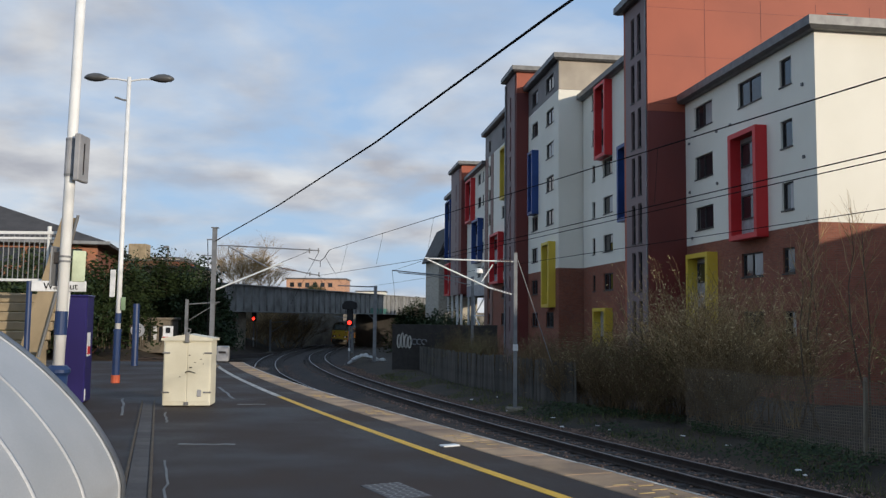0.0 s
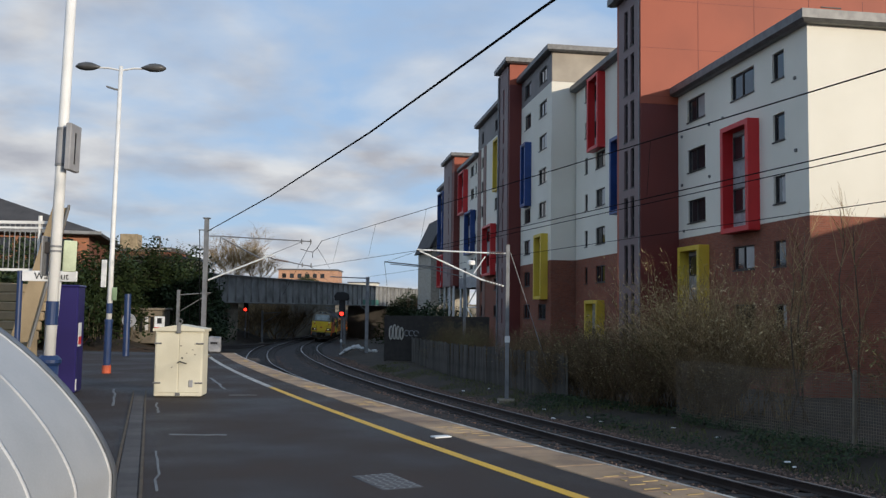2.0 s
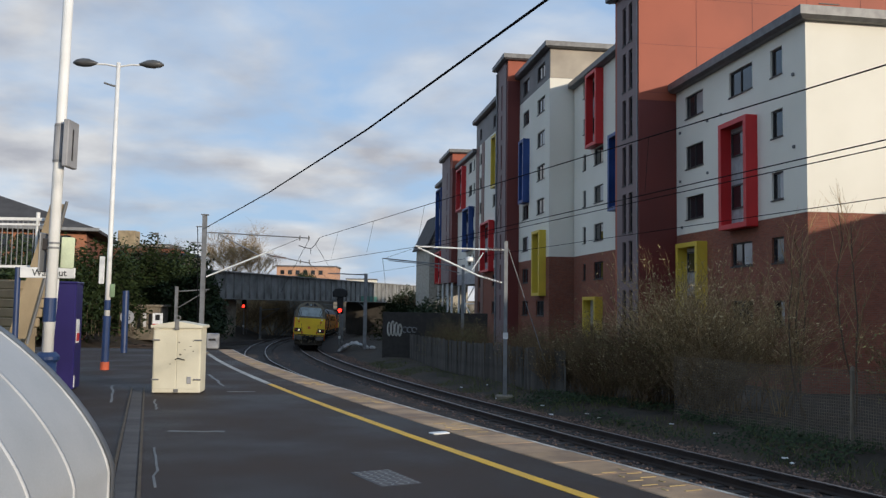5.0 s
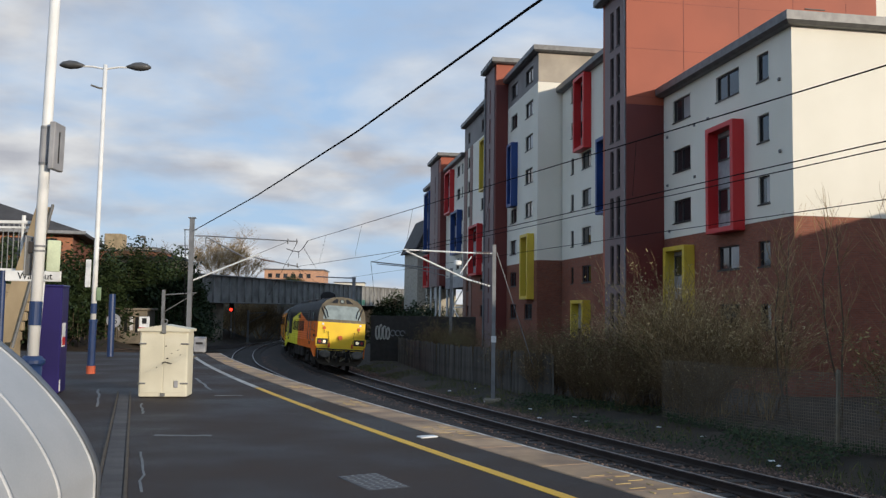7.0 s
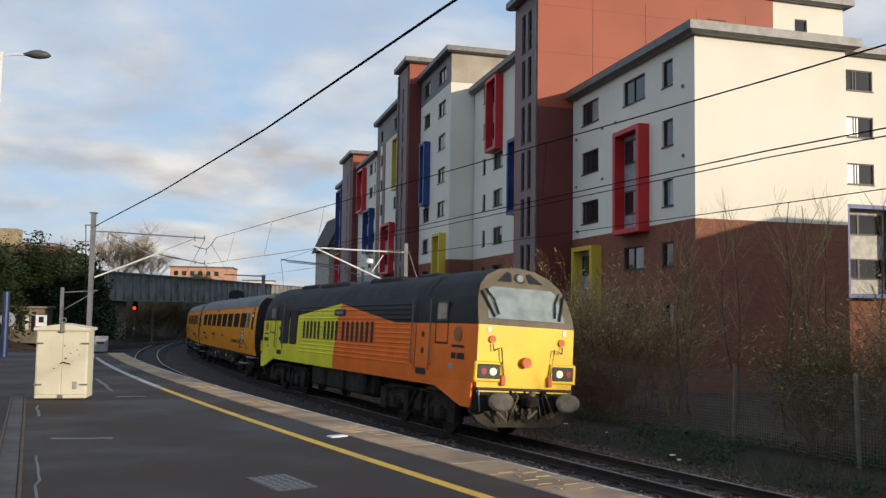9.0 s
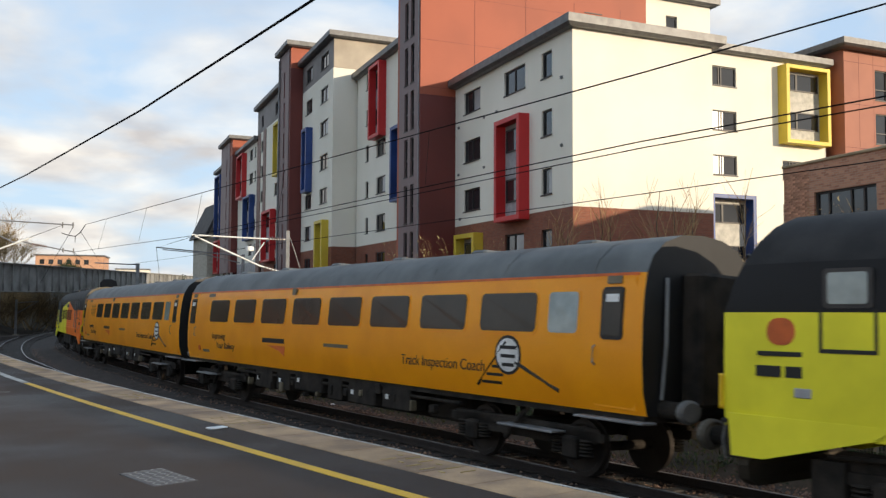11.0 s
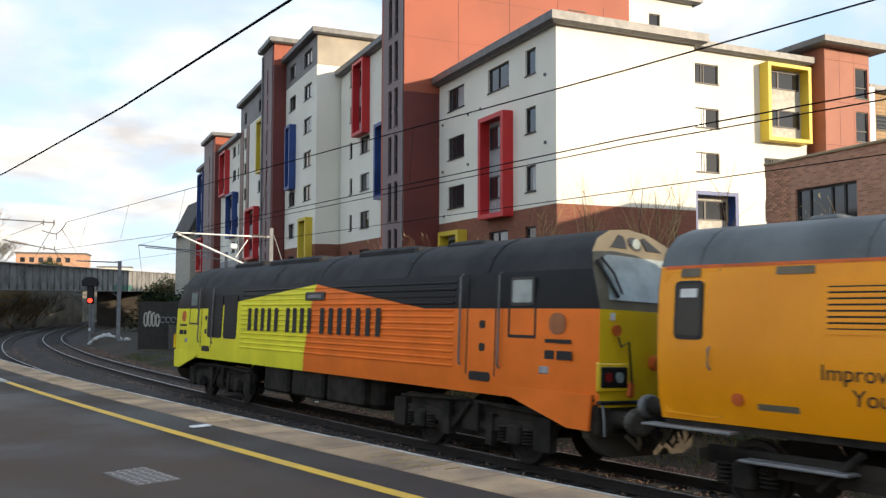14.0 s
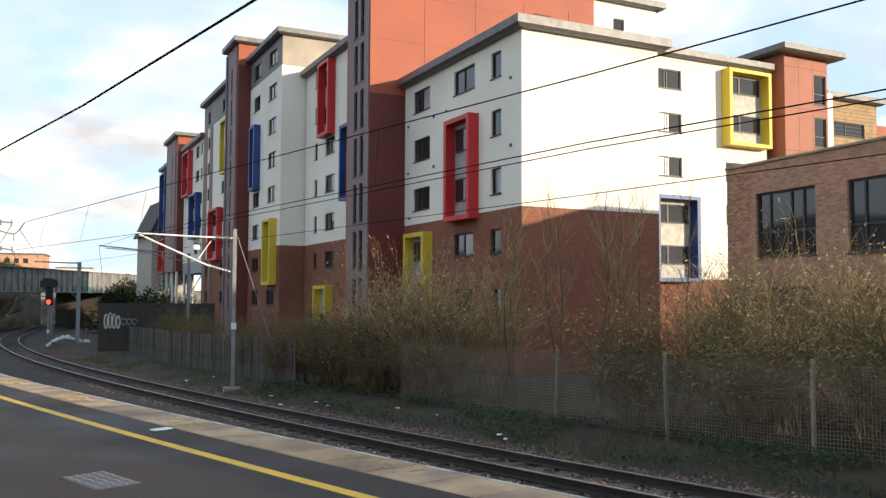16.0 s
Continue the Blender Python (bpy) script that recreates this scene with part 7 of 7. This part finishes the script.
    part("roof", Mesh().cham(-1.7, 2.0, -0.2, 2.7, 3.0, 3.2, 0.04), STONE, w)
    for k in range(5):
        part("graffiti_stroke", Mesh().cham(-1.2 + 0.5 * k, -0.9 + 0.5 * k, -0.02, 0.0, 1.0 + 0.2 * (k % 2), 2.4, 0.01), GRAFFITI if k % 2 else BLACK, w)
    # tracks that pass behind the platform end
    m = Mesh()
    for off in (0, 1.5, 4.2, 5.7):
        m.tube([(-70, 60.5 + off, ground_height(-70, 60) + 0.35), (-40, 63 + off, ground_height(-38, 63) + 0.3), (-22, 70 + off * 1.3, fall(70) - 0.85), (-18.5, 90 + off * 2, fall(95) - 0.85)], 0.07, 6)
    tagged(part("far_rails", m, RAIL), "rusty rails of the far lines", "railway track", "", "stuff")
    # rubble heap
    rnd = random.Random(9)
    for k in range(46):
        x, y = rnd.gauss(-7.4, 0.8), rnd.gauss(80, 0.9)
        zz = ground_height(x, y) + 0.5 * math.exp(-((x + 7.2) ** 2))
        s = rnd.uniform(0.09, 0.28)
        o = thing("rubble_sack", pose(x, y, zz, rnd.uniform(-20, 20), rnd.uniform(-20, 20), rnd.uniform(0, 360)), "pale bag of rubble in a heap by the signal", "rubble", "rubble heap")
        part("lump", Mesh().loft([[(s * w * math.cos(q) * rnd.uniform(0.8, 1.1), s * w * math.sin(q) * rnd.uniform(0.8, 1.1), s * h) for q in [2 * math.pi * i / 7 for i in range(7)]] for w, h in ((0.5, -0.3), (1.0, 0.1), (0.85, 0.6), (0.35, 0.95))]), RUBBLE, o)
    # far cream house
    bank = Mesh().loft([[(-75, 178, -6), (-20, 178, -6), (-20, 178, 4.5), (-75, 178, 6.5)], [(-75, 140, -6), (-33, 152, -6), (-33, 152, 4.0), (-75, 140, 5.5)]])
    structure("embankment", bank, mat("dead_grass_bank", (0.23, 0.205, 0.16), 0.95, rgb2=(0.11, 0.10, 0.08), scale=0.35, bump=1.0, bump_scale=3, fine=0.3), "dark grassy embankment behind the bridge", "embankment")
    h = thing("cream_house", pose(3.0, 128, 0, 0, 0, 12), "narrow cream house with a steep eave past the flats", "building")
    part("wall", Mesh().loft([[(-3.4, a, -3), (2.5, a, -3), (2.5, a, 15), (-1.4, a, 15), (-3.4, a, 10.8)] for a in (0, 10)]), mat("dull_cream_render", (0.5, 0.46, 0.38), 0.85), h)
    part("roof", Mesh().loft([[(-4.0, a, 10.4), (-3.6, a, 10.4), (-1.3, a, 15.2), (2.7, a, 15.2), (2.7, a, 15.6), (-1.6, a, 15.6)] for a in (-0.6, 10.6)]), SLATE, h)
    for zz in (1.5, 5.0, 8.6):
        window(h, "y", 0.0, -1.6, 0.4, zz, zz + 1.9)


def build_brick_office():
    h = thing("brick_office", pose(19.5, 26.1, 0, 0, 0, 3.4), "two storey mixed brick office with large dark windows", "office building")
    hs = []
    for a in (-4.1, -8.0, -11.9):
        for z0, z1 in ((3.3, 5.5), (0.1, 2.3)):
            hs.append((a, a + 2.65, z0, z1))
    part("wall", wall_mesh("x", 0.0, -15.5, 0, -1.8, 6.5, hs, -1), BRICK_TAN, h)
    part("wall", Mesh().box(0.3, 14, -0.3, 0.0, -1.8, 6.5), BRICK_TAN, h)
    part("wall", Mesh().box(0.3, 13.7, -15.5, -15.2, -1.8, 6.5), BRICK_TAN, h)
    part("wall", Mesh().box(13.7, 14, -15.5, -0.3, -1.8, 6.5), BRICK_TAN, h)
    part("roof", Mesh().box(0.3, 13.7, -15.5, -0.3, 6.0, 6.3), ROOF_EDGE, h)
    # Unseen block added behind the parapet, to cast shade on the near gable.
    part("hidden_shade_block", Mesh().box(8.2, 13.6, -15.5, -0.4, 6.3, 8.4), BRICK_TAN, h)
    part("coping", Mesh().cham(-0.06, 0.36, -15.5, 0.05, 6.5, 6.6, 0.02), TAN_BOARD, h)
    for a0, a1, z0, z1 in hs:
        window(h, "x", 0.0, a0, a1, z0, z1, bars=(0.22, 0.42, 0.78), rows=(0.38,))
    # single bricks of the nearest corner
    bm = Mesh().cham(-0.012, 0.1, -0.107, 0.107, -0.032, 0.032, 0.004).mesh("brick", mat("office_brick", (0.50, 0.26, 0.165), 0.85, bump=0.4, rand=0.35))
    rnd = random.Random(6)
    for r in range(40):
        for c in range(5):
            o = part("brick", bm, BRICK_TAN, h)
            o.matrix_basis = pose(rnd.uniform(-0.006, 0.0), -0.12 - 0.225 * c - 0.11 * (r % 2), 3.35 + 0.075 * r)
    t = thing("red_pillar", pose(27.8, 37.5, 0), "bright red round pillar beside the brick office", "pillar")
    part("shaft", Mesh().tube([(0, 0, -2.2), (0, 0, 2.4)], 0.26, 18), BOX_RED, t, smooth=True)
    part("band", Mesh().tube([(0, 0, 1.5), (0, 0, 1.56)], 0.27, 18), WHITE_PAINT, t)


# ---- fences ----
def build_fences():
    t = thing("mesh_fence", pose(0, 0, 0), "sagging wire mesh fence on concrete posts", "fence")
    F = lambda s: arc(s, -5.0)
    s0, s1 = 106.0, 142.0
    k = 0
    s = s0
    while s < s1:
        p = F(s); z = ground_height(p.x, p.y)
        if s < 112:
            s += 3.4; k += 1
            continue
        o = part("post", Mesh().cham(-0.04, 0.04, -0.04, 0.04, -0.1, 1.86, 0.012), CONCRETE_POST, t)
        o.matrix_basis = pose(p.x, p.y, z, 0, 1.5 * (k % 3 - 1), 0)
        s += 3.4; k += 1
    m = Mesh()
    for r in range(24):
        h = 0.08 + 0.073 * r
        pts = []
        for i in range(90):
            q = F(s0 + (s1 - s0) * i / 89)
            pts.append(Vector((q.x, q.y, ground_height(q.x, q.y) + h + 0.02 * math.sin(i * 0.7 + r * 0.2))))
        m.tube(pts, 0.0055, 3, caps=False)
    for i in range(500):
        q = F(s0 + (s1 - s0) * i / 499); z = ground_height(q.x, q.y)
        m.tube([(q.x, q.y, z + 0.05), (q.x, q.y, z + 1.78)], 0.0055, 3, caps=False)
    o = part("wire_mesh", m, MESH_WIRE, t, "square wire mesh"); o["kind"] = "stuff"
    # boards farther along
    t = thing("board_fence", pose(0, 0, 0), "weathered grey close boarded fence beside the line", "fence")
    bm = Mesh().cham(-0.07, 0.07, -0.012, 0.012, 0, 1.75, 0.006).mesh("board", FENCE_WOOD)
    rnd = random.Random(1)
    for i in range(235):
        s = 56 + 43 * i / 235
        p = arc(s, -5.0 - 0.09 * max(0, 84 - s))
        o = part("board", bm, FENCE_WOOD, t)
        o.matrix_basis = pose(p.x, p.y, ground_height(p.x, p.y) - rnd.uniform(0, 0.12), rnd.uniform(-2, 2), rnd.uniform(-2.5, 2.5), 100 + math.degrees(s / CR))


# ---- plants ----
def grow(rnd, start, way, length, r, depth, out, tips, bend=0.25, n=3, kids=(2, 4)):
    """A stem with side stems; appends tubes and notes where leaves may sit."""
    pts = [Vector(start)]
    d = Vector(way).normalized()
    for i in range(n):
        d = (d + Vector((rnd.gauss(0, bend), rnd.gauss(0, bend), rnd.gauss(0.05, bend * 0.6))) * 0.6).normalized()
        pts.append(pts[-1] + d * (length / n))
    out.tube(pts, r, 3 if r < 0.02 else 5, r * 0.45, caps=False)
    tips += pts[1:]
    if depth > 0:
        for i in range(rnd.randint(*kids)):
            q = rnd.uniform(0.25, 1.0) * n
            k = min(n - 1, int(q))
            p = pts[k].lerp(pts[k + 1], q - k)
            side = Vector((rnd.gauss(0, 1), rnd.gauss(0, 1), rnd.uniform(0.0, 1.0))).normalized()
            grow(rnd, p, d * 0.7 + side * 0.75, length * rnd.uniform(0.45, 0.7), r * 0.55, depth - 1, out, tips, bend, 3, kids)


def leaf_mesh(rnd, tips, count, size, spread=0.1, droop=0.0, wide=0.22):
    m = Mesh()
    for i in range(count):
        p = rnd.choice(tips) + Vector((rnd.gauss(0, spread), rnd.gauss(0, spread), rnd.gauss(0, spread) - droop))
        a = Vector((rnd.gauss(0, 1), rnd.gauss(0, 1), rnd.gauss(0, 0.7))).normalized()
        b = a.orthogonal().normalized()
        s = size * rnd.uniform(0.6, 1.3)
        m.add([p - a * s, p + b * s * wide + a * s * 0.1, p + a * s, p - b * s * wide + a * s * 0.1], [(0, 1, 2, 3)])
    return m


def shrub(seed, h, label, stems=14, leaves=500, leaf=0.05, mt=None, lm=None, lean=0.35):
    rnd = random.Random(seed)
    t = thing("shrub", pose(0, 0, -50), label, "shrub", "lineside shrubs")
    tw, tips = Mesh(), []
    for i in range(stems):
        a = rnd.uniform(0, 6.28)
        w = Vector((math.cos(a) * lean * rnd.random(), math.sin(a) * lean * rnd.random(), 1))
        grow(rnd, (math.cos(a) * 0.35 * rnd.random(), math.sin(a) * 0.35 * rnd.random(), 0), w, h * rnd.uniform(0.55, 1.0), 0.013 * h / 3, 2, tw, tips, 0.3, 4, (5, 9))
    part("branchwork", tw, mt or TWIG, t, "tangle of bare twigs")["kind"] = "stuff"
    part("foliage", leaf_mesh(rnd, tips, leaves, leaf), lm or DRY_LEAF, t, "sparse leaves")["kind"] = "stuff"
    return t


def sapling(seed, h):
    rnd = random.Random(seed)
    t = thing("sapling", pose(0, 0, -50), "tall thin leafless sapling behind the fence", "tree", "bare saplings")
    tr, tw, tips = Mesh(), Mesh(), []
    pts = [Vector((0, 0, 0))]
    for k in range(6):
        pts.append(pts[-1] + Vector((rnd.gauss(0, 0.12), rnd.gauss(0, 0.12), h / 6)))
    tr.tube(pts, 0.035, 6, 0.01)
    part("trunk", tr, BARK, t)
    for k in range(16):
        q = rnd.uniform(0.25, 0.95) * 6
        i = int(q)
        p = pts[i].lerp(pts[min(6, i + 1)], q - i)
        a = rnd.uniform(0, 6.28)
        grow(rnd, p, (math.cos(a) * 0.45, math.sin(a) * 0.45, 1), h * rnd.uniform(0.14, 0.3), 0.011, 1, tw, tips, 0.2, 4, (2, 4))
    part("branchwork", tw, TWIG, t)["kind"] = "stuff"
    return t


def bare_tree(seed, h, mt, label):
    rnd = random.Random(seed)
    t = thing("bare_tree", pose(0, 0, -80), label, "tree", "bare winter trees")
    tr, tw, tips = Mesh(), Mesh(), []
    tr.tube([(0, 0, 0), (0.1, 0, h * 0.2), (0, 0.1, h * 0.4)], h * 0.02, 8, h * 0.012)
    part("trunk", tr, BARK, t)
    for k in range(9):
        a = k * 2.4
        grow(rnd, (0, 0.05, h * rnd.uniform(0.2, 0.4)), (math.cos(a) * 0.8, math.sin(a) * 0.8, rnd.uniform(0.6, 1.4)), h * rnd.uniform(0.4, 0.6), h * 0.006, 3, tw, tips, 0.25, 4, (5, 8))
    part("crown", tw, mt, t, "fine bare crown")["kind"] = "stuff"
    return t


def evergreen(seed, w, h):
    rnd = random.Random(seed)
    t = thing("ivy_thicket", pose(0, 0, -80), "dense dark evergreen thicket on the bank", "bush", "evergreen thickets")
    tips, st = [], Mesh()
    for i in range(60):
        a = rnd.uniform(0, 6.28); r = w * math.sqrt(rnd.random())
        hh = h * (1 - 0.6 * (r / w) ** 2) * rnd.uniform(0.75, 1.1)
        p = Vector((math.cos(a) * r, math.sin(a) * r, 0))
        st.tube([p, p + Vector((0, 0, hh * 0.8))], 0.03, 4, 0.01)
        for k in range(26):
            tips.append(p + Vector((rnd.gauss(0, 0.4), rnd.gauss(0, 0.4), hh * rnd.random() ** 0.6)))
    part("stems", st, BARK, t)["kind"] = "stuff"
    part("foliage", leaf_mesh(rnd, tips, 6500, 0.19, 0.28, wide=0.5), IVY, t)["kind"] = "stuff"
    return t


def build_plants():
    rnd = random.Random(21)
    kinds = [shrub(1, 2.6, "tangled brown shrub with few dry leaves", 13, 700, 0.05, TWIG), shrub(2, 1.9, "low dense brown shrub beside the fence", 26, 350, 0.04, TWIG_DARK), shrub(3, 4.2, "tall straggling shrub with pale dry leaves", 7, 650, 0.055),
             shrub(4, 2.1, "dark green bramble tangle by the fence", 20, 1700, 0.055, TWIG_DARK, GREEN_LEAF, 0.6), shrub(5, 3.0, "pale buddleia shrub with dry seed heads", 30, 1300, 0.07, TWIG, DRY_LEAF, 0.45)]

    def put(src, x, y, turn, dz=0.0):
        return copy_thing(src, pose(x, y, ground_height(x, y) - 0.05 + dz, 0, 0, turn))
    # beside the near block: s along the line, offset away from it, kind
    spots = []
    for k in range(18):                       # the dark thicket
        spots.append((rnd.uniform(98.5, 107.0), rnd.uniform(-8.5, -5.4), rnd.choice((3, 1, 1, 1, 0))))
    for s, o in ((102.6, -7.6), (103.6, -8.2), (104.6, -7.4), (105.5, -8.4), (103.0, -7.0), (106.3, -8.6), (105.0, -6.6), (101.4, -7.8), (102.0, -7.0), (103.4, -7.6), (104.2, -6.9), (105.9, -7.2), (116.0, -8.4), (117.6, -9.0), (119.2, -8.2), (120.6, -8.8)):
        spots.append((s, o, 2))
    for k in range(26):                       # the lower pale growth behind the mesh fence
        spots.append((rnd.uniform(114.6, 136), rnd.uniform(-10.5, -6.2), rnd.choice((4, 4, 4, 0))))
    for k in range(16):                       # beside the board fence
        spots.append((rnd.uniform(70, 99), rnd.uniform(-10, -6.5), rnd.choice((1, 1, 3))))
    for k in range(12):                       # low brambles before and behind the fence
        spots.append((rnd.uniform(93, 107.5), rnd.uniform(-6.0, -5.1), 1))
    for k in range(10):
        spots.append((rnd.uniform(113.5, 130), rnd.uniform(-6.4, -5.6), 3))
    for s, o, i in spots:
        p = arc(s, o)
        put(kinds[i], p.x, p.y, rnd.uniform(0, 360))
    for o in kinds:
        for c in list(o.children_recursive):
            bpy.data.objects.remove(c)
        bpy.data.objects.remove(o)
    sap = [sapling(7, 5.8), sapling(8, 5.0), sapling(9, 6.4)]
    for k, (s, o) in enumerate(((106.9, -9.0), (107.8, -8.4), (108.6, -9.2), (109.4, -8.6), (110.0, -9.4), (111.0, -8.8), (112.0, -9.4), (112.6, -8.8), (110.6, -10.2), (113.2, -10.0), (105.9, -9.4))):
        p = arc(s, o)
        put(sap[k % 3], p.x, p.y, 67 * k)
    trees = [bare_tree(14, 11, TWIG, "bare pale tree caught by the sun"), bare_tree(15, 8, TWIG_DARK, "dark bare tree behind the bridge")]
    for i, x, y, zz in ((0, -36.5, 160, 3.6), (0, -33.5, 164, 2.4), (1, -52, 150, 3.5), (1, -46, 146, 3.6), (1, -1.5, 140, -3.5), (0, -39.5, 168, 2.8), (1, -56, 118, 1.0)) + tuple((k % 2, -34 + 2.0 * k, 140 + 5 * (k % 3), -7.5 + (1.5 if k % 2 else 0)) for k in range(6)):
        copy_thing(trees[i], pose(x, y, zz, 0, 0, 50 * x))
    ev = [evergreen(31, 4.2, 5.2)]
    for x, y, zz in ((-26.5, 89, 1.4), (-34, 76, 3.0), (-29, 88, 1.5), (-38, 82, 3.5), (-24.5, 87, -0.4), (-33, 84, 2.5), (-42, 76, 3), (-36, 248, 7.0), (-3.0, 112, -1.5), (-4.2, 152, 0.6), (-1.0, 148, 0.4), (2.4, 146, 0.4), (1.5, 118, -1.0), (-0.5, 104, -2.0)):
        copy_thing(ev[0], pose(x, y, zz - 1.2, 0, 0, 40 * x))
    tall = evergreen(32, 3.4, 7.2)
    for x, y, zz in ((-28.2, 67, -0.6), (-26.9, 70, -0.8), (-29.6, 64, -0.8), (-31.4, 70, -0.6), (-34.5, 70, -0.6), (-30.6, 84, 0.8), (-27.4, 86, 1.0), (-24.4, 86, 0.2), (-37.8, 69, -0.6), (-33, 80, 0.8)):
        copy_thing(tall, pose(x, y, zz, 0, 0, 31 * x))
    ev.append(tall)
    for o in sap + trees + ev:
        for c in list(o.children_recursive):
            bpy.data.objects.remove(c)
        bpy.data.objects.remove(o)
    # grass and ground cover beside the ballast
    m, g2 = Mesh(), Mesh()
    for i in range(15000):
        s = rnd.uniform(70, 138)
        o = -2.6 - abs(rnd.gauss(0, 1.3))
        if noise.noise(Vector((s * 0.35, o * 0.5, 3))) < -0.08:
            continue
        p = arc(s, o); p.z = ground_height(p.x, p.y)
        h = rnd.uniform(0.05, 0.2)
        a = Vector((rnd.gauss(0, 0.06), rnd.gauss(0, 0.06), h)); b = Vector((rnd.uniform(-1, 1), rnd.uniform(-1, 1), 0)).normalized() * 0.012
        m.add([p - b, p + b, p + a], [(0, 1, 2)])
    tagged(part("grass", m, GRASS), "rough tufts of grass beside the ballast", "grass", "", "stuff")
    for i in range(16000):
        s = rnd.uniform(98, 137)
        o = rnd.gauss(-4.4, 0.75)
        if o > -3.1 or noise.noise(Vector((s * 0.3, o * 0.6, 9))) < -0.15:
            continue
        p = arc(s, o); p.z = ground_height(p.x, p.y) + rnd.uniform(0.0, 0.22)
        a = Vector((rnd.gauss(0, 1), rnd.gauss(0, 1), rnd.gauss(0, 0.5))).normalized() * rnd.uniform(0.03, 0.07)
        b = a.orthogonal().normalized() * 0.03
        g2.add([p - a, p + b, p + a, p - b], [(0, 1, 2, 3)])
    tagged(part("ground_ivy", g2, IVY), "low green ivy and bramble leaves under the fence", "ground cover", "", "stuff")
    for k in range(14):
        p = arc(rnd.uniform(90, 132), rnd.uniform(-4.0, -2.6))
        o = thing("litter_scrap", pose(p.x, p.y, ground_height(p.x, p.y) + 0.1, rnd.uniform(-20, 20), 0, rnd.uniform(0, 180)), "scrap of pale litter on the verge", "litter", "verge litter")
        part("scrap", Mesh().cham(-0.07, 0.07, -0.03, 0.03, 0, 0.02, 0.006), SIGN_WHITE, o)


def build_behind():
    """A low row of houses far behind the camera, and an added sun-bouncing wall."""
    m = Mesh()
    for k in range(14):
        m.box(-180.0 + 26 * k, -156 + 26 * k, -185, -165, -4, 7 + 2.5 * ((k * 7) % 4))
    # Added out of view: sunlit pale wall reflects warm light onto the train.
    structure("bounce_wall", Mesh().box(-17.5, -16.0, -48.0, 2.0, -1.5, 8.5), RENDER, "unseen pale wall added to bounce sunlight onto the train", "wall")
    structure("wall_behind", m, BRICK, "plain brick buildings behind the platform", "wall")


build_overhead()
build_signal(-9.2, 88, 1.31, "red colour light signal with a black route box")
build_signal(-25.7, 119.5, 1.5, "far red colour light signal under the bridge")
build_lamp_posts()
build_cabinet()
build_shelter()
build_left_side()
build_bridge()
build_brick_office()
build_fences()
build_plants()
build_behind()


motions()
